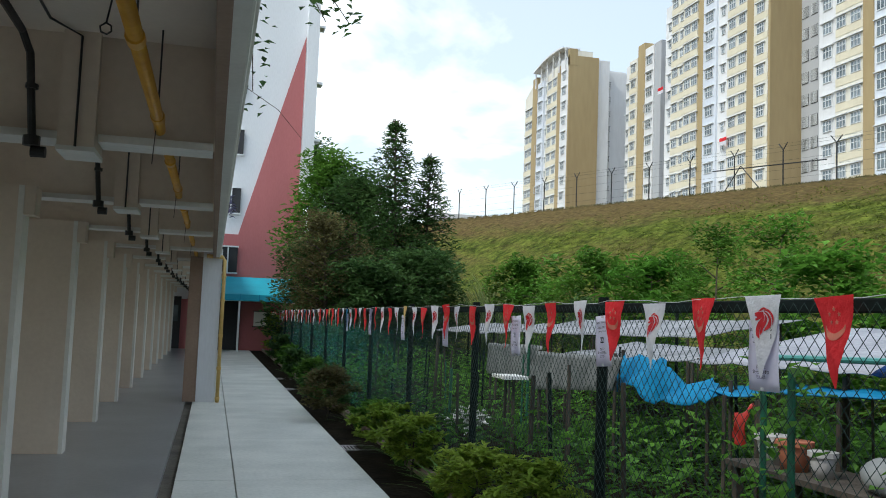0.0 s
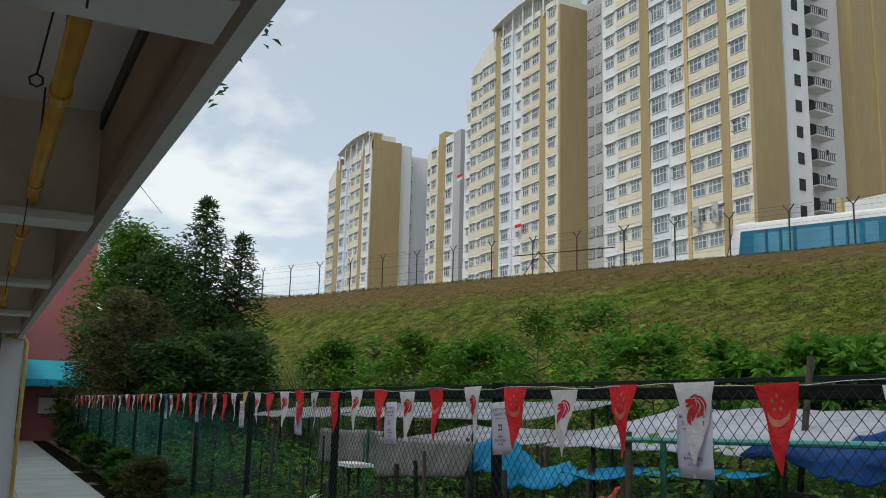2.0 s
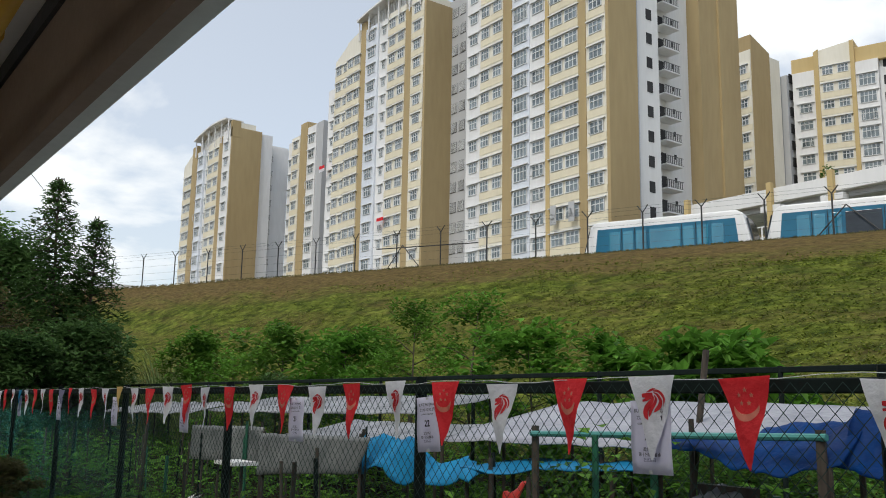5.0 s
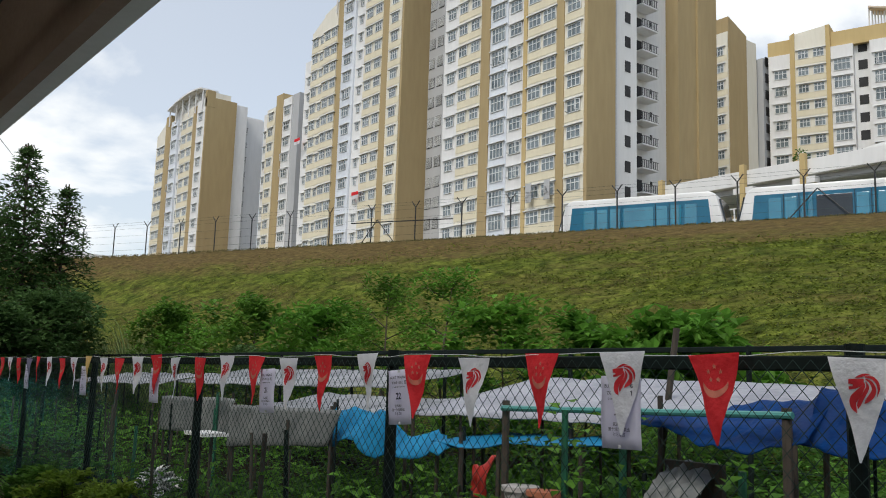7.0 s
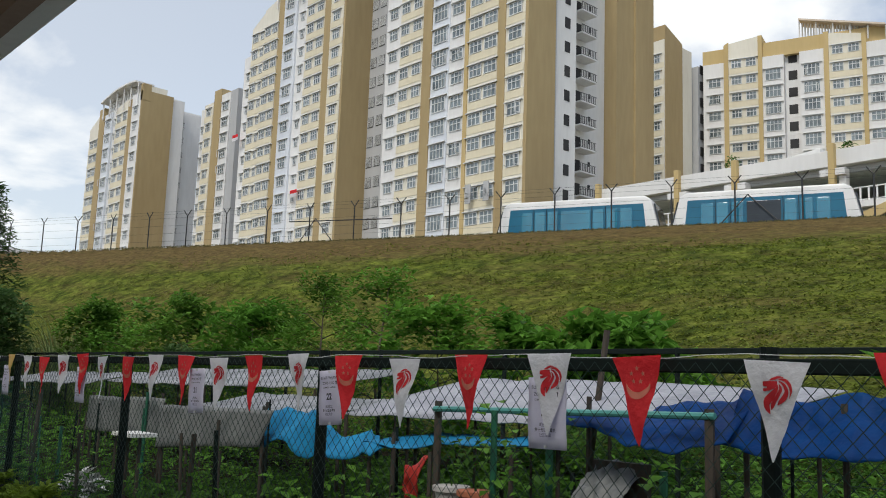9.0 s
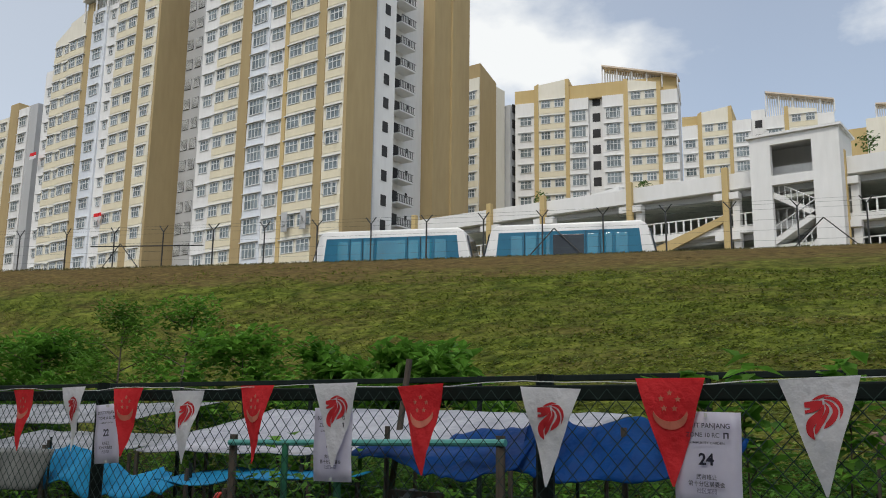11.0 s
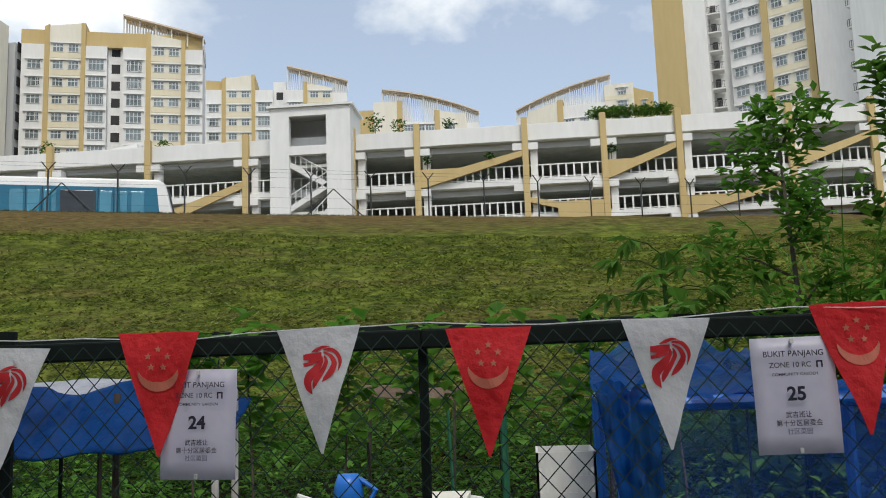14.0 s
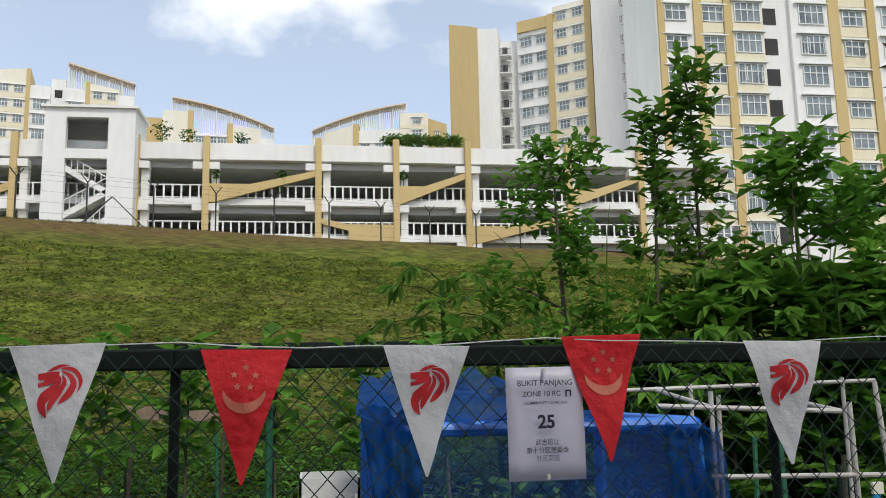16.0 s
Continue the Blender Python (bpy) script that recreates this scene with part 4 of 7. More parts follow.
for p, q, zt, zc in ((at(69.6, 172), at(78.7, 170), 60.5, (63.0, 59.8)),):
    facade(B4b, p, q, [
        (1.6, "facade_white", 0.25, 58, [("w", 0.5)]), (0.4, "ochre", 0.6, (60.0, 60.5), []), (2.6, "cream", 0.4, (60.3, 61.0), [("n", 0.27), ("n", 0.76)]), (0.35, "ochre", 0.6, 61.0, []), (1.8, "facade_white", 0.3, 58, [("b", 0.5)]), (1.3, "facade_white", -1.0, 60, [("o", 0.5)]),
        (1.8, "facade_white", 0.3, 58, [("b", 0.5)]), (0.4, "ochre", 0.6, 59.5, []), (2.6, "cream", 0.4, (59.3, 58.5), [("n", 0.27), ("n", 0.76)]), (1.5, "facade_white", 0.3, 57.5, [("w", 0.5)])], Z0, 14.4, 2.8, 17)
    mass(B4b, "roof_wall", [Vector(p), Vector(at(71.0, 172)), Vector(at(71.0, 178)), Vector(at(69.6, 178))], 58, 60.0, "ochre")
    roof_canopy(B4b, at(74.8, 171), at(78.75, 170), 62.8, 59.6, 6, 0.0, 2.0)
B4c = thing("apartment_block", "cream apartment block far behind the car park", "building", "apartment blocks")
facade(B4c, at(79.0, 195), at(87.4, 195), [(2, "ochre", 0, 61.5, []), (2.2, "cream", 0.4, 63.2, []), (0.5, "ochre", 0.6, 63.4, []), (3.0, "facade_white", 0.2, 58.5, [("w", 0.2), ("w", 0.55), ("w", 0.85)]), (0.5, "ochre", 0.6, 61.0, []), (2.5, "cream", 0.4, (60.8, 60.0), [("w", 0.4)]), (1.2, "facade_white", 0.2, 58.0, [("s", 0.5)])], Z0, 14.4, 2.8, 17)
roof_canopy(B4c, at(81.0, 195), at(87.4, 195), 66.0, 60.2, 8, 0.9, 2.0)
B4d = thing("apartment_block", "cream apartment block with a rising curved roof canopy", "building", "apartment blocks")
facade(B4d, at(89.9, 188), at(98.8, 186), [(1.0, "facade_white", 0.2, 56.5, [("s", 0.5)]), (2.5, "cream", 0.4, (57.5, 59.0), []), (0.5, "ochre", 0.6, 59.3, []), (3.5, "facade_white", 0.2, 58.0, [("w", 0.15), ("w", 0.5), ("w", 0.85)]), (2.4, "cream", 0.4, 61.6, [("w", 0.6)]), (1.6, "ochre", 0.2, (60.5, 59.0), [("s", 0.5)])], Z0, 14.4, 2.8, 17)
roof_canopy(B4d, at(89.9, 188), at(96.1, 187), 57.8, 63.8, 8, 0.8, 2.0)
# left-hand far roof behind the bank
far = thing("station_shelter", "long low white station roof behind the bank", "building")
part("roof", bars([(22, 40, 108, 112, 14.6, 15.2)]), M["facade_white"], far)
part("wall", bars([(22, 40, 109, 112, 9, 13.4)]), M["facade_white"], far)

B5 = thing("apartment_block", "white and ochre apartment block with wide windows and balconies", "building", "apartment blocks")
mass(B5, "gable_wall", [at(99.1, 128), at(101.0, 126.5), at(102, 140), at(99.6, 140)], Z0, [56.8, 55.6, 55.6, 56.8], "ochre")
mass(B5, "core_wall", [at(101.0, 127), at(102.4, 127), at(103, 140), at(101.4, 140)], Z0, 55.5, "facade_white")
mass(B5, "core_wall", [at(102.4, 131), at(103.8, 131), at(104, 142), at(102.6, 142)], Z0, 55.0, "facade_white")
facade(B5, at(103.7, 130), at(108.7, 125.5), [(1.6, "facade_white", 0.0, 56.8, [("w", 0.3), ("n", 0.78)]), (0.3, "ochre", 0.4, 57.5, []), (1.6, "cream", 0.2, 58.5, [("n", 0.27), ("n", 0.77)]), (0.3, "ochre", 0.4, 58.6, [])], Z0, 14.2, 2.8, 16)
mass(B5, "parapet", [at(103.7, 129.5), at(106.4, 127.2), at(106.4, 130), at(103.7, 132)], 55.6, 57.4, "ochre")
facade(B5, at(108.7, 124), at(113.6, 119), [(1, "facade_white", 0, 62, [])], Z0, 90, 2.8, 1)
balconies(B5, at(102.9, 130.8), -104, 12.8, 2.8, 15, 1.8, 2.0)
balconies(B5, at(111.4, 121.0), -140, 12.8, 2.8, 17, 2.4, 1.5)
B6 = thing("apartment_block", "near white and cream apartment block with wide windows", "building", "apartment blocks")
facade(B6, at(112.9, 75.2), at(133.0, 94.0), [
    (3, "facade_white", 0.1, 60, []), (11, "ochre", 0.3, 60, []), (52, "facade_white", 0.1, 60, [("w", 0.4)]), (15, "ochre", 0.3, 60, []), (39, "cream", 0.05, 60, [("w", 0.5)]), (14, "ochre", 0.3, 60, []), (56, "cream", 0.2, 60, [("b", 0.5)]), (50, "facade_white", -0.2, 60, [("o", 0.3)]),
    (70, "facade_white", 0.2, 60, [("b", 0.55)]), (20, "ochre", 0.3, 60, []), (52, "cream", 0.1, 60, [("w", 0.5)]), (15, "ochre", 0.3, 60, []), (70, "facade_white", 0.2, 60, [("b", 0.5)]), (100, "cream", 0.1, 60, [("w", 0.3), ("w", 0.75)]), (115, "facade_white", 0.2, 60, [("b", 0.3), ("b", 0.75)])], Z0, 13.4, 2.8, 17)

# ---- multi-storey car park behind the track ----
CX = 62.0
cp = thing("car_park", "white multi-storey car park with ochre columns and ramps", "car park")
SEG = [(48.3, 40.2), (40.2, 35.0), (35.0, 27.4), (27.4, 20.0), (20.0, 12.1), (12.1, 7.4), (7.4, -0.3), (-0.3, -5.8), (-5.8, -11.0), (-11.0, -18.5), (-18.5, -24.0), (-24.0, -31.5)]
for lvl, (zs, th) in enumerate(((17.95, 1.18), (14.72, 0.45), (12.15, 0.45))):
    for ya, yb in SEG:
        bm = bmesh.new()
        top = zs + th
        box(bm, CX, CX + 0.3, yb, ya, zs, top, bevel=0.02)
        part("parapet" if lvl == 0 else "floor_edge", bm, M["facade_white"], cp)
    # set-back beam, the shade below the edge put into its grey
    part("shade_grey_beam", bars([(CX + 0.7, CX + 1.1, -31.5, 48.3, zs - 0.45, zs - 0.01)]), M["grey_wall"], cp)
    part("deck", bars([(CX + 0.3, CX + 32, -31.5, 48.3, zs, zs + 0.35)]), M["concrete"], cp)
part("back_wall", bars([(CX + 16, CX + 16.3, -31.5, 48.3, 9, 17.6)]), M["grey_wall"], cp)
for ya, _ in SEG:
    bm = bmesh.new()
    box(bm, CX - 0.45, CX - 0.02, ya - 0.42, ya + 0.02, 9.5, 19.55, bevel=0.03)
    part("column", bm, M["ochre"], cp, "ochre painted column")
    part("column", bars([(CX + 0.02, CX + 0.6, ya - 1.05, ya - 0.55, 9.5, 17.68)]), M["facade_white"], cp)
    for z in (17.2, 14.25, 11.68):
        part("corbel", bars([(CX - 0.3, CX + 0.5, ya - 1.1, ya + 0.7, z, z + 0.5)]), M["facade_white"], cp)
for zr in (15.17, 12.6):
    for i, (ya, yb) in enumerate(SEG):
        bm = bmesh.new()
        box(bm, CX + 0.05, CX + 0.13, yb, ya, zr + 0.92, zr + 1.0)
        box(bm, CX + 0.05, CX + 0.13, yb, ya, zr + 0.05, zr + 0.11)
        k = int((ya - yb) / 0.55)
        for j in range(k):
            y = yb + (j + 0.5) * (ya - yb) / k
            box(bm, CX + 0.06, CX + 0.12, y - 0.06, y + 0.06, zr, zr + 0.95)
        part("railing", bm, M["white_metal"], cp, "white slatted railing")
for i, zz, rise in ((6, 14.85, 1.9), (8, 14.85, 1.9), (10, 14.85, 1.9), (5, 12.0, -0.5), (7, 13.0, -0.9), (9, 12.0, 1.7)):
    ya, yb = SEG[i]
    bm = bmesh.new()
    ym = ya + (yb - ya) * 0.42
    if rise > 0:
        ring = ((ya, zz), (ya + (yb - ya) * 0.1, zz), (yb, zz + rise), (yb, zz + rise + 0.42), (ym, zz + 1.3), (ya, zz + 1.3))
    else:
        ring = ((ya, zz + 0.5), (ym, zz - 0.1), (ym, zz - 0.9), (yb, zz - 0.9), (yb, zz + 0.35), (ym, zz + 0.35), (ya, zz + 0.85))
    f = bm.faces.new([bm.verts.new((CX - 0.35, y, z)) for y, z in ring])
    r = bmesh.ops.extrude_face_region(bm, geom=[f])
    bmesh.ops.translate(bm, verts=[x for x in r["geom"] if isinstance(x, bmesh.types.BMVert)], vec=(0.3, 0, 0))
    bmesh.ops.recalc_face_normals(bm, faces=bm.faces)
    part("ramp_planter", bm, M["ochre"], cp, "ochre sloping ramp planter")
for i in (3,):
    ya, yb = SEG[i]
    bm = bmesh.new()
    v = [bm.verts.new(p) for p in ((CX - 0.2, ya - 1, 13.0), (CX - 0.2, yb, 15.6), (CX - 0.2, yb, 16.1), (CX - 0.2, ya - 1, 13.9))]
    f = bm.faces.new(v)
    r = bmesh.ops.extrude_face_region(bm, geom=[f])
    bmesh.ops.translate(bm, verts=[x for x in r["geom"] if isinstance(x, bmesh.types.BMVert)], vec=(0.2, 0, 0))
    bmesh.ops.recalc_face_normals(bm, faces=bm.faces)
    part("ramp_planter", bm, M["ochre"], cp)
tw = thing("stair_tower", "white concrete stair tower of the car park", "stair tower")
T0, T1 = 11.75, 17.6
for b6 in ((60.4, 60.9, T0, T0 + 1.75, 9, 20.93), (60.4, 60.9, T1 - 1.4, T1, 9, 20.93), (60.405, 60.9, T0 + 1.75, T1 - 1.4, 20.3, 20.93), (60.405, 60.9, T0 + 1.75, T1 - 1.4, 17.45, 18.1), (60.9, 64, T0, T0 + 0.25, 9, 20.93), (60.9, 64, T1 - 0.25, T1, 9, 20.93), (64, 64.3, T0, T1, 9, 20.93)):
    part("wall", bars([b6]), M["facade_white"], tw)
part("roof", bars([(60.2, 64.5, T0 - 0.2, T1 + 0.2, 20.93, 21.1)]), M["facade_white"], tw)
for z in (16.6, 13.2):
    part("landing", bars([(60.9, 64, T0 + 0.25, T1 - 0.25, z, z + 0.2)]), M["concrete"], tw)
for za, zb, flip in ((13.4, 15.0, 0), (15.0, 16.6, 1), (10.5, 13.2, 0)):
    bm = bmesh.new()
    y0, y1 = (T1 - 1.4, T0 + 1.75) if not flip else (T0 + 1.75, T1 - 1.4)
    v = [bm.verts.new(p) for p in ((60.7, y0, za), (60.7, y1, zb), (60.7, y1, zb + 0.45), (60.7, y0, za + 0.45))]
    f = bm.faces.new(v)
    r = bmesh.ops.extrude_face_region(bm, geom=[f])
    bmesh.ops.translate(bm, verts=[x for x in r["geom"] if isinstance(x, bmesh.types.BMVert)], vec=(1.4 + flip * 0.8, 0, 0))
    bmesh.ops.recalc_face_normals(bm, faces=bm.faces)
    part("stair_flight", bm, M["facade_white"], tw)
    part("handrail", tubes([[(60.68, y0, za + 1.2), (60.68, y1, zb + 1.2)]], 0.04), M["white_metal"], tw)
    for k in range(8):
        yk, zk = y0 + (y1 - y0) * k / 7, za + (zb - za) * k / 7
        part("baluster", tubes([[(60.68, yk, zk + 0.4), (60.68, yk, zk + 1.2)]], 0.03), M["white_metal"], tw)
ph = thing("ramp_house", "small white gabled roof house on the car park deck", "roof house")
bm = bmesh.new()
prism(bm, [(66, 37), (66, 30), (70, 30), (70, 37)], 18.0, [19.6, 20.6, 20.6, 19.6])
part("wall", bm, M["facade_white"], ph)

# ---- rail: two-car train on the bank, boundary fence ----


def track(s):
    """Plan point and heading s metres along the track from its nearest point, growing towards -y."""
    y = 20.0 - s * 0.93
    return Vector((crest_x(y) + 2.6, y))


def train_car(s0, s1, dark):
    p, q = track(s0), track(s1)
    u = (q - p).normalized()
    L = (q - p).length
    ob = thing("train_car", "white and blue light rail car with tinted windows", "train", "train cars", at=(p.x, p.y, CREST - 1.3))
    ob.rotation_euler = (0, 0, math.atan2(u.y, u.x))
    W2 = 1.35
    bm = bmesh.new()
    prof = [(0.35, 0.1), (0.0, 1.2), (0.5, 3.2), (0.9, 3.45), (L - 0.9, 3.45), (L - 0.5, 3.2), (L - 0.0, 1.2), (L - 0.35, 0.1)]
    lo = [bm.verts.new((x, -W2, z)) for x, z in prof]
    hi = [bm.verts.new((x, W2, z)) for x, z in prof]
    bm.faces.new(lo)
    bm.faces.new(hi[::-1])
    for i in range(8):
        bm.faces.new((lo[i], hi[i], hi[(i + 1) % 8], lo[(i + 1) % 8]))
    bmesh.ops.recalc_face_normals(bm, faces=bm.faces)
    bmesh.ops.bevel(bm, geom=list(bm.edges), offset=0.12, segments=3, profile=0.5, affect="EDGES")
    part("body", bm, M["train_white"], ob, "white painted shell", smooth=True)
    for sgn in (-1, 1):
        ya, yb = (W2 - 0.005, W2 + 0.02) if sgn > 0 else (-W2 - 0.02, -W2 + 0.005)
        bm = bmesh.new()
        v = [bm.verts.new((x, sgn * (W2 + 0.012), z)) for x, z in ((0.72, 0.55), (L - 0.72, 0.55), (L - 0.98, 2.95), (0.98, 2.95))]
        f = bm.faces.new(v)
        r = bmesh.ops.extrude_face_region(bm, geom=[f])
        bmesh.ops.translate(bm, verts=[x for x in r["geom"] if isinstance(x, bmesh.types.BMVert)], vec=(0, -sgn * 0.03, 0))
        bmesh.ops.recalc_face_normals(bm, faces=bm.faces)
        part("side_panel", bm, M["train_blue"], ob, "deep blue side panel")
        part("skirt", bars([(0.6, L - 0.6, min(ya, yb), max(ya, yb), 0.22, 0.5)]), M["train_red"], ob, "red lower stripe")
        x = 1.75
        for i, (w, door) in enumerate(((1.25, 0), (1.15, 1), (1.15, 1), (3.0, 0), (1.15, 1), (1.15, 1), (1.25, 0))):
            w *= (L - 3.3) / 10.8
            bm = bmesh.new()
            box(bm, x, x + w - 0.12, sgn * (W2 + 0.02) - 0.02, sgn * (W2 + 0.02) + 0.02, 1.3 if not door else 1.15, 2.72, bevel=0.015)
            part("window", bm, M["train_dark"] if (dark and i == 3) else M["train_glass"], ob)
            if door:
                part("door_seam", bars([(x - 0.1, x - 0.07, sgn * (W2 + 0.025) - 0.015, sgn * (W2 + 0.025) + 0.015, 0.55, 2.9)]), M["rubber"], ob)
            x += w + 0.12 * (L - 3.3) / 10.8
    for x0, x1, z0, z1, s in ((0.02, 0.42, 1.45, 2.95, 1), (L - 0.02, L - 0.42, 1.45, 2.95, -1)):
        bm = bmesh.new()
        v = [bm.verts.new(p) for p in ((x0 + s * 0.03, -1.15, z0), (x0 + s * 0.03, 1.15, z0), (x1 - s * 0.02, 1.1, z1), (x1 - s * 0.02, -1.1, z1))]
        f = bm.faces.new(v)
        r = bmesh.ops.extrude_face_region(bm, geom=[f])
        bmesh.ops.translate(bm, verts=[g for g in r["geom"] if isinstance(g, bmesh.types.BMVert)], vec=(-s * 0.09, 0, 0.02))
        bmesh.ops.recalc_face_normals(bm, faces=bm.faces)
        part("windscreen", bm, M["train_dark"], ob, "dark sloping windscreen")
    for x in (2.2, L - 2.2):
        bm = bmesh.new()
        for sy in (-1.0, 1.0):
            tube(bm, [(x, sy - 0.15, -0.05), (x, sy + 0.15, -0.05)], 0.5, None, 16)
        part("wheel", bm, M["rubber"], ob)
    return ob


train_car(-21.8, -11.3, False)
train_car(-10.6, -0.2, True)
gw = thing("guideway", "concrete running track on top of the bank", "track", kind="structure")
bm = bmesh.new()
tp = [track(s) for s in range(-90, 75, 5)]
for a, b in zip(tp, tp[1:]):
    n = Vector(((b - a).y, -(b - a).x)).normalized() * 1.5
    prism(bm, [a - n, b - n, b + n, a + n], 9.0, CREST - 1.35)
part("running_slab", bm, M["concrete"], gw)

rf = thing("boundary_fence", "dark steel posts with forked tops and barbed wire", "fence")


def rail_post():
    bm = bmesh.new()
    tube(bm, [(0, 0, -0.3), (0, 0, 2.55)], 0.05, None, 6)
    for sx in (-1, 1):
        tube(bm, [(0, 0, 2.5), (0, sx * 0.36, 2.95)], 0.035, None, 6)
    return bm


first = part("post", rail_post(), M["black"], rf)
fence_pts = []
for i in range(46):
    y = 96 - i * 3.35
    x = crest_x(y) + 0.5
    fence_pts.append((x, y))
    o = first if i == 0 else new("post", first.data)
    o.parent = rf
    o.matrix_basis = pose(x, y, CREST - 0.1, 0, 0, rng.uniform(-12, 12) + 20)
wires = []
for h in (0.6, 1.2, 1.8, 2.4, 2.7, 2.9):
    wires.append([(x, y, CREST + h - 0.1) for x, y in fence_pts])
for w in wires:
    part("wire", tubes([w], 0.008, 3), M["wire"], rf)
for ba in (52.0, 25.0, 11.0):
    bx = crest_x(ba) + 0.5
    part("brace", tubes([[(bx, ba, CREST + 1.7), (bx - 0.3, ba + 1.9, CREST - 0.2)], [(bx, ba, CREST + 1.7), (bx + 0.3, ba - 1.9, CREST - 0.2)]], 0.035), M["black"], rf)
part("brace", tubes([[(crest_x(54) + 0.45, 54, CREST + 1.55), (crest_x(46) + 0.45, 46.5, CREST + 1.45)]], 0.04), M["black"], rf)

# ---- things hung on the blocks ----
for y, z in ((107.2, 27.5), (125.6, 39.2)):
    sf = thing("small_flag", "red and white cloth flag hung below a window", "flag", "hung flags")
    for name, m, z0 in (("upper_stripe", "flag_red", z + 0.5), ("lower_stripe", "flag_white", z)):
        bm = bmesh.new()
        g = [[bm.verts.new((67.95 + dx - 0.04 * math.sin(i * 1.1), y + i * 0.2, zz)) for zz in (z0, z0 + 0.5)] for dx in (0.0, 0.03) for i in range(10)]
        for side in (g[:10], g[10:]):
            for a, b in zip(side, side[1:]):
                bm.faces.new((a[0], b[0], b[1], a[1]))
        part(name, bm, M[m], sf)
for y in (70.9, 68.0):
    bm = bmesh.new()
    blob_leaves(bm, (67.4, y, 22.4), 0.08, 0.4, 1.0, 30, 0.3)
    box(bm, 67.35, 67.45, y - 0.45, y + 0.45, 21.6, 23.8, bevel=0.03)
    solo("laundry", bm, M["grey_wall"], "grey washing hung out on a pole", "laundry", "laundry")
bm = bmesh.new()
for i in range(14):
    blob_leaves(bm, (CX + 0.6, -5.5 - i * 0.4, 19.75), 0.6, 0.55, 0.5, 170, 0.26)
solo("roof_hedge", bm, M["mid_leaf"], "clipped green hedge on the car park roof", "hedge", kind="stuff")
for y, z, r in ((10.5, 20.3, 0.9), (8.7, 20.0, 0.7), (16.8 + 10, 19.6, 0.6), (36.0, 19.8, 0.8), (5.0, 19.9, 0.5), (6.5, 15.2 + 1.6, 0.35), (-6.5, 16.9, 0.5), (2.0, 16.9, 0.4)):
    bm = bmesh.new()
    xx = CX + (1.5 if z > 18 else -0.2)
    tube(bm, [(xx, y, z - 1.3), (xx, y, z)], 0.05, 0.02, 5)
    blob_leaves(bm, (xx, y, z), r * 0.6, r, r, int(150 * r), 0.28)
    solo("planter_shrub", bm, M["weed_leaf"], "leafy shrub growing in a car park planter", "shrub", "planter shrubs")

# ---- garden fence ----
FX = 2.62
fence = thing("garden_fence", "dark green chain-link garden fence with a top rail", "fence", at=(0, 0, 0))
posts = [-6.4, -4.8, -3.2, -1.56, 0.10] + [1.33 + 2.7 * i for i in range(0, 13)]
for i, y in enumerate(posts):
    bm = bmesh.new()
    tube(bm, [(FX + 0.03, y, -0.1), (FX + 0.03, y, 1.70 if y > 1 else 1.62)], 0.033 if y > 1 else 0.014, None, 10)
    part("post", bm, M["dark_green"], fence, smooth=False)
for a, b in zip(posts, posts[1:]):
    bm = bmesh.new()
    box(bm, FX - 0.012, FX + 0.03, a, b, 1.606, 1.660, bevel=0.006)
    part("rail", bm, M["dark_green"], fence)
back = thing("back_fence", "dark green back fence of the garden with one rail", "fence")
for i in range(17):
    y = -8.0 + 2.7 * i
    x = 8.5
    part("post", tubes([[(x, y, ground_z(x, y) - 0.1), (x, y, 2.03)]], 0.03, 8), M["dark_green"], back)
    bm = bmesh.new()
    box(bm, x - 0.025, x + 0.025, y, y + 2.7, 1.955, 2.02, bevel=0.008)
    part("rail", bm, M["dark_green"], back)
    part("wire", tubes([[(x, y, 1.3), (x, y + 2.7, 1.3)]], 0.004, 4), M["wire"], back)
    part("wire", tubes([[(x, y, 0.7), (x, y + 2.7, 0.7)]], 0.004, 4), M["wire"], back)
# the mesh: zigzag wires, each one strip of straight runs
PITCH, RISE = 0.066, 0.036
Y0, Y1, ZB, ZT = posts[0], 34.0, 0.06, 1.66
vs, fs = [], []
k = int((Y1 - Y0) / PITCH)
rows = int((ZT - ZB) / RISE)
wr = 0.0019


def strand(p, q, r):
    """A thin three-sided wire from p to q."""
    i = len(vs)
    d = Vector(q) - Vector(p)
    a = Vector((1, 0, 0))
    b = d.normalized().cross(a)
    for c in (p, q):
        for t in (0, 2.094, 4.189):
            w = Vector(c) + (a * math.cos(t) + b * math.sin(t)) * r
            vs.append((w.x, w.y, w.z))
    fs.extend(((i, i + 1, i + 4, i + 3), (i + 1, i + 2, i + 5, i + 4), (i + 2, i, i + 3, i + 5)))


for j in range(k):
    y = Y0 + j * PITCH
    coarse = y > 12
    if coarse and j % 2:
        continue
    step = PITCH * (2 if coarse else 1)
    rise = RISE * (2 if coarse else 1)
    for r in range(int((ZT - ZB) / rise)):
        z = ZB + r * rise
        wob = 0.004 * noise.noise(Vector((y * 3, z * 3, 0)))
        off = step / 2 if r % 2 else 0
        ym, ye = y + step / 2 - off, y + off
        strand((FX - 0.03, ye + wob, z), (FX - 0.03, ym if not off else y, z + rise), wr)
        strand((FX - 0.03, ye + step * (0 if off else 1) + wob, z), (FX - 0.03, (y + step / 2) if not off else (y + step), z + rise), wr)
me = bpy.data.meshes.new("chain_link")
me.from_pydata(vs, [], fs)
me.materials.append(M["wire"])
cl = new("chain_link", me)
cl.parent = fence
tagged(cl, "coated wire diamond mesh", kind="stuff")
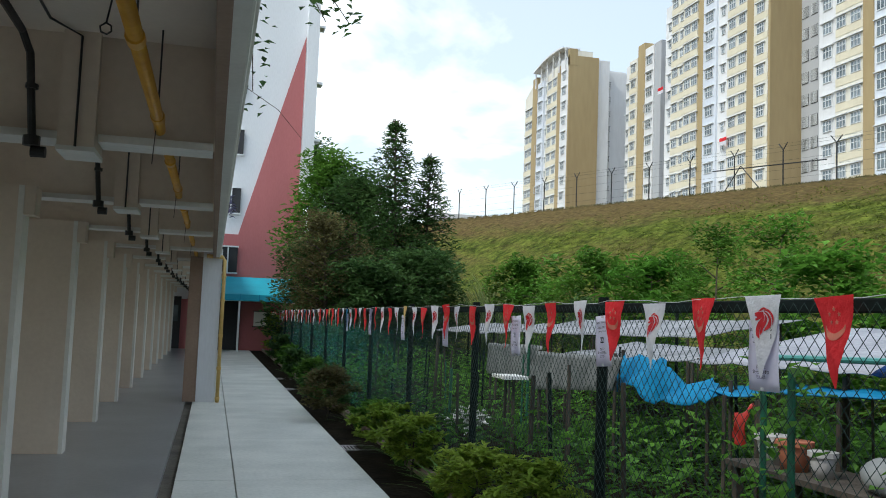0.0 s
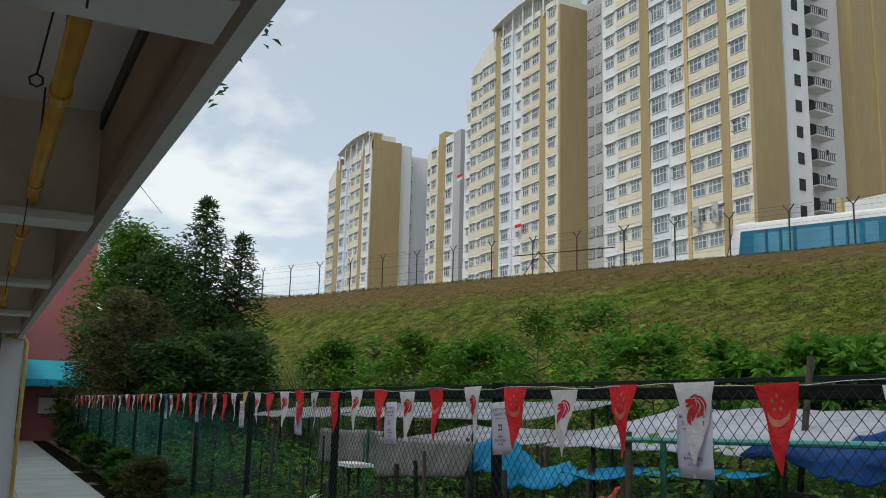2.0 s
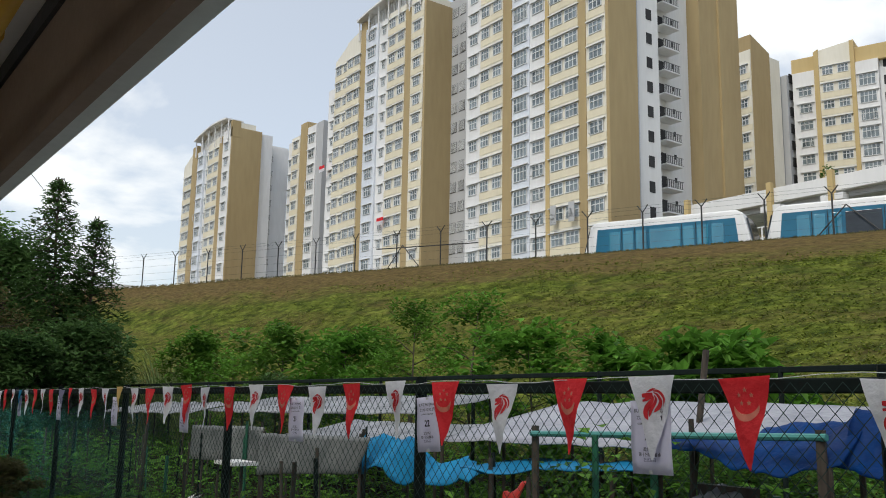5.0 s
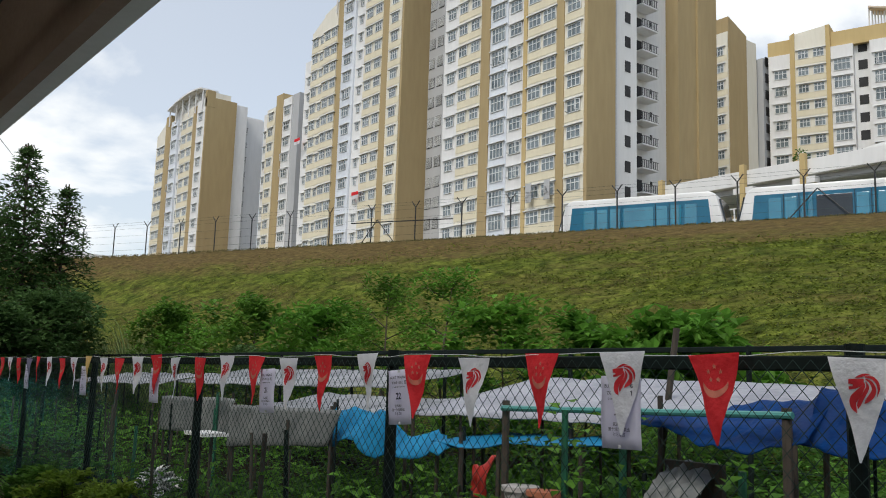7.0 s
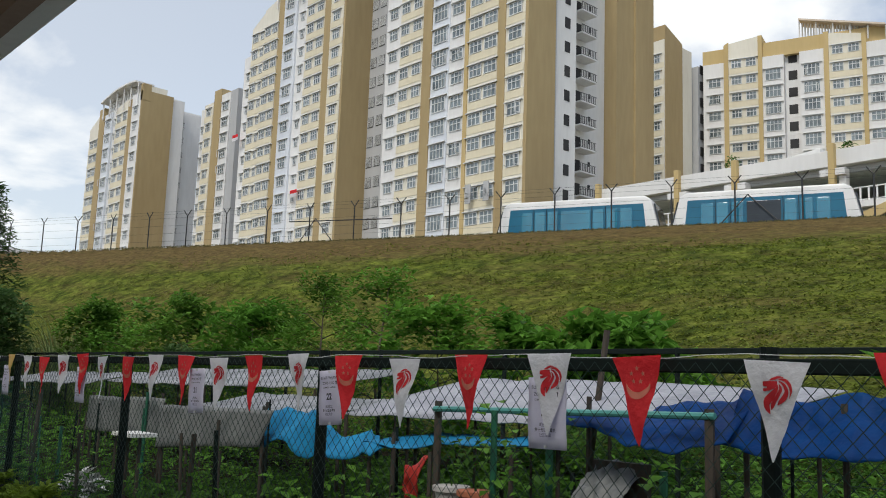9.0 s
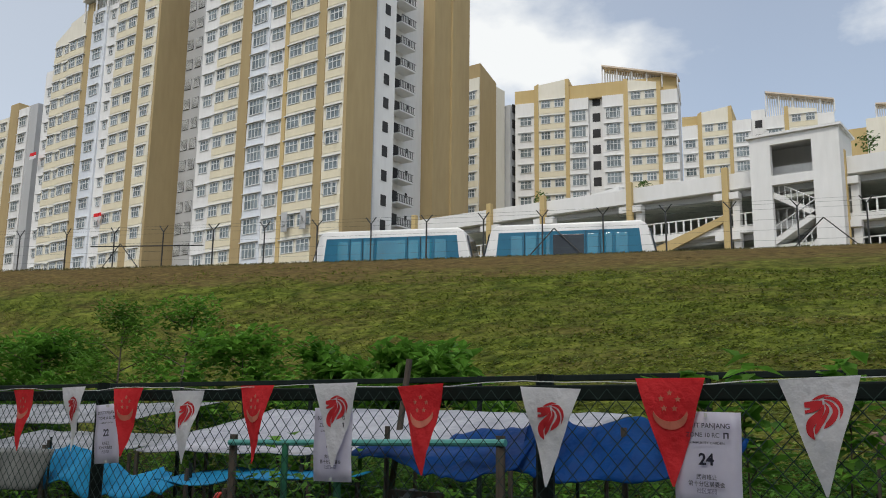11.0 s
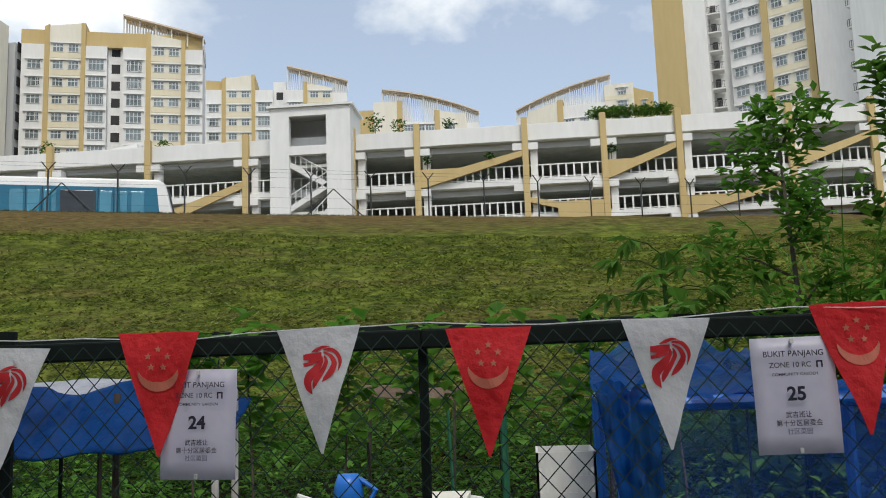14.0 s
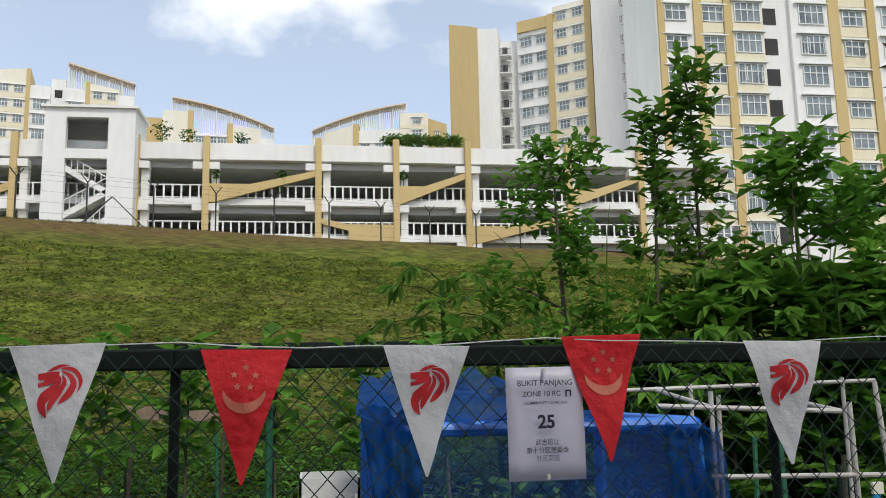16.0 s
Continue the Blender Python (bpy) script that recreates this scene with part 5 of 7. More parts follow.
# green shade netting tied to the far half of the fence, one panel to each bay
nt = thing("shade_netting", "torn teal shade netting tied along the fence", "netting")
for b in range(10):
    bm = bmesh.new()
    g = []
    for i in range(13):
        y = 8.6 + 2.7 * (b + i / 12)
        hem = 0.07 * noise.noise(Vector((y * 0.8, 0, 5))) - 0.05 * math.sin(math.pi * i / 12)
        g.append([bm.verts.new((FX + 0.05 + 0.05 * noise.noise(Vector((y * 1.1, j * 0.8, 2))), y, 0.1 + (1.33 + hem) * j / 6)) for j in range(7)])
    for r, s in zip(g, g[1:]):
        for j in range(6):
            bm.faces.new((r[j], s[j], s[j + 1], r[j + 1]))
    part("net_panel", bm, M["netting"], nt)

# ---- bunting: triangular flags on a string ----
FLW, FLH = 0.225, 0.335


def wave(x, z, seed):
    return 0.010 * math.sin(x * 26 + seed) * min(1, -z * 6) + 0.006 * math.sin(z * 22 + seed * 2) + 0.0016 * math.sin((x + 0.6 * z) * 90 + seed * 3) * min(1, -z * 8)


def sheet(poly, y, seed, thick=0.001):
    """Thin solid from an outline in the flag's plane, following its waves."""
    bm = bmesh.new()
    f = bm.faces.new([bm.verts.new((x, y + wave(x, z, seed), z)) for x, z in poly])
    r = bmesh.ops.extrude_face_region(bm, geom=[f])
    bmesh.ops.translate(bm, verts=[g for g in r["geom"] if isinstance(g, bmesh.types.BMVert)], vec=(0, thick, 0))
    bmesh.ops.triangulate(bm, faces=[g for g in bm.faces if len(g.verts) > 4])
    bmesh.ops.recalc_face_normals(bm, faces=bm.faces)
    return bm


def pennant(seed):
    bm = bmesh.new()
    n = 18
    rows = []
    for i in range(n + 1):
        z = -FLH * i / n
        h = FLW / 2 * (1 - i / n) + 0.003
        m = 10
        rows.append([(FLW / 2 + h * (2 * k / m - 1), z) for k in range(m + 1)])
    for dy in (0.0, 0.002):
        g = [[bm.verts.new((x, wave(x, z, seed) + dy, z)) for x, z in r] for r in rows]
        for a, b in zip(g, g[1:]):
            for k in range(10):
                q = (a[k], a[k + 1], b[k + 1], b[k])
                bm.faces.new(q if dy == 0 else q[::-1])
    bmesh.ops.remove_doubles(bm, verts=bm.verts, dist=0.0001)
    return bm


HEAD = [(155, 168), (200, 162), (262, 160), (262, 190), (245, 212), (200, 230), (158, 236), (156, 216), (186, 212), (188, 202), (156, 198)]
# mane strands and crown: centre line and half width, in 1/475 of the flag's width
STRANDS = [[(265, 185, 4), (261, 213, 13), (233, 250, 24), (196, 288, 30), (181, 322, 25), (189, 358, 20), (209, 392, 1)],
           [(277, 180, 3), (290, 215, 12), (268, 262, 15), (238, 305, 18), (222, 340, 13), (217, 362, 1)],
           [(274, 160, 4), (312, 182, 11), (334, 225, 16), (318, 270, 20), (288, 303, 15), (264, 327, 1)],
           [(272, 146, 5), (320, 150, 11), (354, 180, 12), (367, 222, 10), (354, 275, 1)],
           [(200, 157, 1), (238, 143, 10), (275, 131, 8), (310, 134, 1)]]


def smooth_line(pts, k=4):
    """Points of a smooth curve through pts."""
    out = []
    for i in range(len(pts) - 1):
        p0, p1, p2, p3 = [Vector(pts[max(0, min(len(pts) - 1, i + d))]) for d in (-1, 0, 1, 2)]
        for j in range(k):
            t = j / k
            out.append(0.5 * (2 * p1 + (p2 - p0) * t + (2 * p0 - 5 * p1 + 4 * p2 - p3) * t * t + (3 * p1 - p0 - 3 * p2 + p3) * t ** 3))
    return out + [Vector(pts[-1])]


def ribbon(pts, y, seed, f):
    """A flat strand along pts (x, z, half width) that follows the flag's waves."""
    bm = bmesh.new()
    prev = None
    for i, p in enumerate(pts):
        a, b = pts[max(0, i - 1)], pts[min(len(pts) - 1, i + 1)]
        n = Vector((-(b - a).y, (b - a).x)).normalized() * max(0.5, p.z * 0.9)
        cur = []
        for s in (-1, 1):
            x, z = f(p.x + n.x * s, p.y + n.y * s)
            cur.append(bm.verts.new((x, y + wave(x, z, seed), z)))
        if prev:
            bm.faces.new((prev[0], prev[1], cur[1], cur[0]))
        prev = cur
    return bm


def make_flag(kind, seed):
    red = kind == "red"
    ob = thing("bunting_flag", "red triangular flag with pale crescent and stars" if red else "white triangular flag with a red lion head emblem", "flag", "bunting flags")
    if kind in ("teal", "purple", "yellow"):
        tagged(ob, "plain " + kind + " triangular flag on the bunting string")
        part("cloth", pennant(seed), M[{"teal": "tarp_cyan", "purple": "ink_grey", "yellow": "pipe_cream"}[kind]], ob, smooth=True)
        return ob
    part("cloth", pennant(seed), M["flag_red" if red else "flag_white"], ob, smooth=True)
    if red:
        cx = FLW / 2
        arc = [-1.45 + 2.9 * i / 16 for i in range(17)]
        outer = [(cx + 0.0555 * math.sin(a), -0.1055 - 0.0555 * math.cos(a)) for a in arc]
        inner = [(cx + 0.0600 * math.sin(-a * 0.76), -0.0755 - 0.0600 * math.cos(a * 0.76)) for a in arc]
        part("crescent", sheet(outer + inner, -0.0025, seed), M["emblem_pale"], ob, "pale crescent")
        for dx, sz in ((0.001, -0.046), (-0.027, -0.064), (0.027, -0.066), (-0.018, -0.094), (0.015, -0.095)):
            star = [(cx + dx + (0.0105 if j % 2 == 0 else 0.0044) * math.sin(j * math.pi / 5), sz + (0.0105 if j % 2 == 0 else 0.0044) * math.cos(j * math.pi / 5)) for j in range(10)]
            part("star", sheet(star, -0.0025, seed), M["emblem_pale"], ob)
    else:
        def f(u, v):
            return (FLW / 2 + (u - 246) * 0.00048, -(v - 20) * 0.00048)
        part("emblem", sheet([f(u, v) for u, v in HEAD], -0.0025, seed), M["emblem_red"], ob, "red printed emblem")
        for line in STRANDS:
            part("mane_strand", ribbon(smooth_line(line), -0.0025, seed, f), M["emblem_red"], ob)
    return ob


masters = {}
tops = {0: -1.44, 1: -0.92, 2: -0.44, 3: 0.024, 4: 0.484, 5: 0.929, 6: 1.37, 7: 1.92, 8: 2.366}
for i in range(-4, 76):
    y = tops[i] if i in tops else (2.366 + 0.472 * (i - 8) if i > 8 else -1.44 + 0.48 * i)
    red = i % 2 == 1
    kind = "red" if red else "white"
    if i > 22 and i % 5 == 3:
        kind = ("teal", "purple", "yellow")[i % 3]
    key = (kind, i % 3 if kind in ("red", "white") else 0)
    z = 1.662 + 0.012 * math.sin(i * 1.7) + (0.004 if red else 0)
    m = pose(FX - 0.075 + 0.006 * math.sin(i * 2.3), y, z, rng.uniform(-3, 3), rng.uniform(-2.5, 2.5), -90 + rng.uniform(-5, 5))
    if key not in masters:
        masters[key] = make_flag(kind, 1.3 * key[1] + (0.6 if red else 0))
        masters[key].matrix_basis = m
    else:
        copy_thing(masters[key], m)
st = thing("bunting_string", "white string along the fence top carrying the flags", "string")
part("string", tubes([[(FX - 0.07, 34 - 0.16 * i, 1.664 + 0.008 * math.sin(i * 0.9) + 0.004 * math.sin(i * 2.2)) for i in range(245)]], 0.0016, 5), M["string"], st)

# ---- numbered paper notices ----


def lettering(text, size, x, z, parent, mat, y=-0.002, width=None):
    cu = bpy.data.curves.new("text", "FONT")
    cu.body, cu.size, cu.align_x = text, size, "CENTER"
    cu.offset = size * 0.03 if text.isascii() and size > 0.03 else size * 0.008
    tmp = new("text", cu)
    me = bpy.data.meshes.new_from_object(tmp.evaluated_get(bpy.context.evaluated_depsgraph_get()))
    bpy.data.objects.remove(tmp)
    bpy.data.curves.remove(cu)
    me.materials.append(mat)
    o = new("lettering", me)
    w = max(v.co.x for v in me.vertices) - min(v.co.x for v in me.vertices)
    o.parent = parent
    o.matrix_basis = pose(x, y, z, 90) @ Matrix.Diagonal(((width / w) if width else 1, 1, 1, 1))
    return o


def notice(number, y, z, lean, full):
    ob = thing("paper_notice", "white laminated A4 garden notice tied to the fence", "notice", "plot notices")
    bm = bmesh.new()
    n = 6
    g = [[bm.verts.new((0.21 * i / n, 0.004 * math.sin(i * 1.1 + y) + 0.003 * math.sin(j * 1.3), -0.297 * j / n)) for i in range(n + 1)] for j in range(n + 1)]
    for a, b in zip(g, g[1:]):
        for i in range(n):
            bm.faces.new((a[i], a[i + 1], b[i + 1], b[i]))
    r = bmesh.ops.extrude_face_region(bm, geom=list(bm.faces))
    bmesh.ops.translate(bm, verts=[q for q in r["geom"] if isinstance(q, bmesh.types.BMVert)], vec=(0, 0.001, 0))
    bmesh.ops.recalc_face_normals(bm, faces=bm.faces)
    part("sheet", bm, M["paper"], ob, smooth=True)
    yo = -0.010
    lettering("BUKIT PANJANG", 0.021, 0.105, -0.049, ob, M["ink"], yo, 0.150)
    lettering("ZONE 10 RC", 0.019, 0.095, -0.077, ob, M["ink"], yo, 0.105)
    lettering("COMMUNITY GARDEN", 0.0105, 0.105, -0.098, ob, M["ink"], yo, 0.115)
    if number:
        lettering(number, 0.048, 0.105, -0.160, ob, M["ink"], yo)
    lettering("\u6b66\u5409\u73ed\u8ba9", 0.017, 0.105, -0.203, ob, M["ink"], yo, 0.064)
    lettering("\u7b2c\u5341\u5206\u533a\u5c45\u59d4\u4f1a", 0.017, 0.105, -0.224, ob, M["ink"], yo, 0.115)
    lettering("\u793e\u533a\u83dc\u56ed", 0.017, 0.105, -0.245, ob, M["ink_grey"], yo, 0.062)
    part("logo_mark", bars([(0.160, 0.164, yo - 0.0005, yo, -0.080, -0.062), (0.164, 0.174, yo - 0.0005, yo, -0.066, -0.062), (0.172, 0.176, yo - 0.0005, yo, -0.080, -0.062)]), M["ink"], ob)
    for xx, zz in ((0.105, -0.010), (0.105, -0.287)):
        part("tie", bars([(xx - 0.004, xx + 0.004, yo - 0.002, yo + 0.01, zz - 0.006, zz + 0.006)]), M["string"], ob)
    ob.matrix_basis = pose(FX - 0.055, y, z, 0, lean, -90)
    return ob


for number, y, z, lean in (("25", -0.765, 1.597, -0.5), ("24", 0.815, 1.573, 1.2), ("23", 2.386, 1.575, -1.0), ("22", 3.95, 1.58, -4.0), ("21", 5.5, 1.575, -2.0), ("20", 7.6, 1.57, 1.0), ("19", 9.6, 1.57, 0.0), ("18", 11.9, 1.58, 1.0), ("17", 14.2, 1.58, 0.0)):
    notice(number, y, z, lean, True)


# ---- plants ----
def tree(name, label, x, y, h, spread, mat, leaf_size, n, trunk=0.08, shape="round", base=0.25, gz=None, aspect=2.0, group="garden trees"):
    """Tapered trunk with limbs and a crown of leaf clumps."""
    z0 = ground_z(x, y) - 0.05 if gz is None else gz
    ob = thing(name, label, "shrub" if h < 4 else "tree", group, at=(0, 0, 0))
    bm = bmesh.new()
    top = Vector((x + rng.uniform(-0.1, 0.1) * h * 0.3, y + rng.uniform(-0.1, 0.1) * h * 0.3, z0 + h * (0.97 if shape == "cone" else 0.8)))
    mid = Vector((x + rng.uniform(-0.05, 0.05) * h, y, z0 + h * 0.4))
    tube(bm, [(x, y, z0), mid, top], trunk, trunk * 0.2, 7)
    cm = bmesh.new()
    limbs = max(9, int(n / (70 if shape == "cone" else 110)))
    per = n // limbs
    for i in range(limbs):
        f = base + (1 - base) * (i + 0.5) / limbs
        p = Vector((x, y, z0)).lerp(mid, f / 0.4) if f < 0.4 else mid.lerp(top, min(1, (f - 0.4) / 0.5))
        a = i * 2.4 + rng.uniform(-0.4, 0.4)
        if shape == "cone":
            r = spread * (1.03 - f) ** 0.9 * rng.uniform(0.7, 1.1)
            tip = p + Vector((math.cos(a) * r, math.sin(a) * r, -0.05 * r))
            size = (max(0.14, r * 0.55), max(0.14, r * 0.55), max(0.16, r * 0.38))
        else:
            r = spread * math.sin(math.pi * min(0.97, 0.18 + 0.75 * f)) * rng.uniform(0.55, 1.0)
            tip = p + Vector((math.cos(a) * r, math.sin(a) * r, r * 0.25 + h * 0.03))
            size = (spread * 0.36, spread * 0.36, h * 0.10)
        tube(bm, [p, p.lerp(tip, 0.5) + Vector((0, 0, 0.04 * h * rng.random())), tip], trunk * 0.35, trunk * 0.1, 5)
        k = max(6, int(per * 2.0 * (1.03 - f))) if shape == "cone" else per
        blob_leaves(cm, tip, *size, k, leaf_size, aspect, shell=0.3)
        blob_leaves(cm, p.lerp(tip, 0.5), size[0] * 0.7, size[1] * 0.7, size[2] * 0.8, k // 2, leaf_size, aspect, shell=0.2)
    if shape == "cone":
        blob_leaves(cm, top, 0.05, 0.05, 0.035 * h, 16, leaf_size * 0.8, aspect)
    part("trunk", bm, M["bark"], ob, smooth=True)
    part("crown", cm, M[mat], ob)
    return ob


# far end of the garden: dark trees
tree("tree", "broad dark green tree with dense crown", 4.6, 34.5, 8.9, 2.3, "mid_leaf", 0.26, 4800, 0.16)
tree("tree", "broad leafy tree at the end of the garden", 5.2, 32.0, 7.6, 2.0, "dark_leaf", 0.24, 4600, 0.15, base=0.1)
tree("conifer", "slim dark conifer with a pointed top", 6.1, 30.0, 8.7, 1.9, "dark_leaf", 0.2, 8000, 0.12, "cone", 0.12, aspect=3.2)
tree("conifer", "young dark conifer with a pointed top", 7.75, 30.2, 7.6, 1.7, "dark_leaf", 0.18, 7000, 0.10, "cone", 0.15, aspect=3.2)
tree("tree", "twiggy brownish tree with sparse leaves", 3.6, 27.5, 5.4, 1.6, "dry_leaf", 0.15, 3600, 0.10, base=0.1)
tree("tree", "dark shrubby tree beside the walkway", 3.3, 29.5, 4.6, 1.3, "dark_leaf", 0.18, 3800, 0.10, base=0.05)
tree("tree", "dark leafy undergrowth tree in the garden", 6.8, 27.5, 4.2, 1.9, "dark_leaf", 0.2, 4200, 0.08, base=0.05)
tree("tree", "dark leafy undergrowth tree in the garden", 5.0, 26.5, 3.6, 1.7, "dark_leaf", 0.2, 3600, 0.08, base=0.05)
tree("tree", "dark crowned hill tree far behind", 6.3, 62.0, 15.5, 3.4, "dark_leaf", 0.35, 3600, 0.25)


def reeds(label, x, y, h, n, spread, mat="reed_leaf"):
    bm = bmesh.new()
    z0 = ground_z(x, y) - 0.05
    for _ in range(n):
        a = rng.uniform(0, 6.28)
        r = spread * math.sqrt(rng.random())
        px, py = x + r * math.cos(a) * 0.4, y + r * math.sin(a) * 0.4
        hh = h * rng.uniform(0.5, 1.0)
        w = 0.025 * rng.uniform(0.7, 1.4)
        side = Vector((-math.sin(a), math.cos(a), 0)) * w
        prev = None
        for i in range(6):
            f = i / 5
            c = Vector((px + math.cos(a) * r * 1.3 * f * f, py + math.sin(a) * r * 1.3 * f * f, z0 + hh * (f - 0.28 * f ** 3)))
            s = side * (1 - f * 0.9)
            cur = (bm.verts.new(c - s), bm.verts.new(c + s))
            if prev:
                bm.faces.new((prev[0], prev[1], cur[1], cur[0]))
            prev = cur
    return solo("reed_clump", bm, M[mat], label, "grass", "reed clumps")


reeds("tall pale reed clump on the garden edge", 9.6, 28.0, 4.6, 260, 1.5)
reeds("tall pale reed clump on the garden edge", 9.4, 25.0, 3.4, 200, 1.2)
tree("shrub", "dense green garden shrub", 10.0, 26.3, 4.0, 1.2, "mid_leaf", 0.2, 2600, 0.05, base=0.1)
tree("shrub", "spreading dark-leaved shrub with bare stems", 10.0, 20.8, 3.9, 1.6, "mid_leaf", 0.19, 1500, 0.05, base=0.2, aspect=1.6)
tree("shrub", "dense feathery green shrub", 10.0, 17.4, 3.5, 1.5, "light_leaf", 0.24, 1900, 0.05, base=0.1, aspect=3.5)
tree("shrub", "airy upright shrub with thin stems", 10.0, 14.7, 4.1, 1.0, "mid_leaf", 0.12, 1300, 0.04, base=0.25)
tree("shrub", "airy upright shrub with thin stems", 10.0, 12.7, 4.1, 1.0, "light_leaf", 0.12, 1400, 0.04, base=0.2)
tree("shrub", "tangled climbing bean plants", 9.6, 10.9, 3.2, 1.35, "light_leaf", 0.17, 1400, 0.03, base=0.1, aspect=1.5)
tree("shrub", "tangled climbing bean plants", 9.6, 9.0, 2.9, 1.2, "light_leaf", 0.17, 1100, 0.03, base=0.1, aspect=1.5)
tree("shrub", "bright green papaya-like shrub", 9.8, 7.4, 2.75, 1.25, "light_leaf", 0.27, 1300, 0.04, base=0.3, aspect=2.2)
tree("shrub", "low green shrub in the garden", 9.8, 23.2, 3.3, 1.3, "light_leaf", 0.15, 1100, 0.04, base=0.1)
tree("shrub", "low dark shrub in the garden", 9.2, 19.0, 2.4, 1.4, "dark_leaf", 0.14, 1500, 0.04, base=0.05)
# by the blue shelter: tall bushes


def papaya(x, y, h, mat="mid_leaf"):
    """A bare stem with long stalks, each holding one drooping hand-shaped leaf."""
    ob = thing("papaya_plant", "young papaya plant with drooping lobed leaves", "plant", "papaya plants")
    z0 = ground_z(x, y) - 0.05
    bm = bmesh.new()
    tube(bm, [(x, y, z0), (x + 0.02, y, z0 + h * 0.5), (x, y + 0.02, z0 + h)], 0.035, 0.02, 7)
    cm = bmesh.new()
    for i in range(15):
        a = i * 2.4
        f = 0.72 + 0.28 * i / 14
        p = Vector((x, y, z0 + h * f))
        L = 0.55 * rng.uniform(0.75, 1.1) * (1.25 - f * 0.4)
        q = p + Vector((math.cos(a) * L, math.sin(a) * L, L * (0.35 if f > 0.9 else 0.05)))
        tube(bm, [p, p.lerp(q, 0.5) + Vector((0, 0, 0.05)), q], 0.008, 0.005, 5)
        for k in range(7):
            leaf(cm, q, 0.30 * (1 - 0.08 * abs(k - 3)), 3.2, droop=0.65, heading=a + (k - 3) * 0.5)
    part("stem", bm, M["weed_leaf"], ob)
    part("leaves", cm, M[mat], ob)


papaya(9.0, -1.55, 2.55)
papaya(9.3, -2.15, 2.2)
papaya(9.6, 7.0, 2.2, "light_leaf")
papaya(9.4, 8.1, 2.1, "light_leaf")
tree("tree", "slender leafy tree above the fence", 9.0, -2.75, 4.5, 0.75, "light_leaf", 0.15, 950, 0.05, base=0.22, aspect=2.2)
reeds("tall sugarcane clump with long arching leaves", 9.4, -3.3, 4.6, 45, 0.9, "light_leaf")
tree("tree", "tall thin tree with pointed leaves", 9.0, -3.85, 5.1, 0.36, "mid_leaf", 0.18, 330, 0.04, base=0.3, aspect=1.7)
tree("tree", "tall thin tree with pointed leaves", 9.0, -4.4, 5.6, 0.38, "mid_leaf", 0.18, 380, 0.04, base=0.3, aspect=1.8)
tree("tree", "broad-leaved tree above the fence", 9.0, -5.3, 4.7, 0.8, "light_leaf", 0.22, 480, 0.05, base=0.3, aspect=1.5)
tree("tree", "broad-leaved tree above the fence", 9.3, -6.3, 4.2, 0.8, "light_leaf", 0.22, 420, 0.05, base=0.3, aspect=1.5)
reeds("tall sugarcane clump with long arching leaves", 9.4, -5.7, 4.9, 45, 0.9, "light_leaf")
tree("tree", "dark brownish tree at the garden corner", 7.2, -5.75, 6.6, 0.5, "dry_leaf", 0.13, 800, 0.05, base=0.5, aspect=2.4)
for x, y, h, m in ((8.9, -3.4, 2.1, "light_leaf"), (9.1, -4.0, 2.7, "light_leaf"), (8.8, -4.6, 2.9, "light_leaf"), (9.1, -5.2, 3.0, "mid_leaf"), (8.8, -5.8, 2.9, "light_leaf"), (8.8, -6.5, 2.7, "light_leaf"), (8.6, -2.6, 1.8, "mid_leaf"), (8.3, -4.2, 1.9, "mid_leaf"), (8.3, -5.4, 2.1, "light_leaf")):
    tree("shrub", "large-leaved green garden shrub", x, y, h, 0.68, m, 0.27, 330, 0.03, base=0.08, aspect=1.3)
papaya(8.6, -4.6, 2.7)
papaya(8.5, -5.5, 2.5)
papaya(8.4, -3.6, 2.0, "light_leaf")
# tall greens just inside the fence
for i in range(7):
    y = 1.35 - i * 0.34
    tree("leafy_green", "tall leafy vegetable plant with broad light leaves", 6.2 + rng.uniform(-0.3, 0.3), y * 1.6, rng.uniform(2.12, 2.28), 0.28, "light_leaf", 0.17, 80, 0.015, base=0.55, aspect=1.5, group="vegetable plants")

# weeds and vegetables: uncountable leaf cover
wb = bmesh.new()
for _ in range(26000):
    x = 2.75 + 17.0 * rng.random() ** 1.5
    y = rng.uniform(-7.5, 30)
    t = noise.noise(Vector((x * 0.5, y * 0.5, 1))) * 0.5 + 0.5
    if x > 11.5 and rng.random() < (x - 11.5) / 6:
        continue
    h = (0.10 + 0.75 * t * t) * (0.75 if x > 9 else 1.0)
    if y < 1.5 and x > 4.2 and x < 12:
        h += 0.35 * t
    size = rng.uniform(0.05, 0.12) if y < 3 else rng.uniform(0.06, 0.16)
    leaf(wb, (x, y, ground_z(x, y) + h * rng.random()), size, rng.uniform(1.3, 2.6))
solo("weeds", wb, M["weed_leaf"], "dense low weeds and vegetables covering the garden", "plants", kind="stuff")
wb = bmesh.new()
for _ in range(17000):
    x = 2.8 + 9.0 * rng.random()
    y = rng.uniform(-7, 26)
    if noise.noise(Vector((x * 0.6, y * 0.45, 7))) < (-0.05 if y > 3 else 0.1):
        continue
    leaf(wb, (x, y, ground_z(x, y) + 0.1 + 0.65 * rng.random()), rng.uniform(0.06, 0.17), rng.uniform(1.2, 2.2))
solo("garden_greens", wb, M["light_leaf"], "bright green vegetable leaves in patches", "plants", kind="stuff")
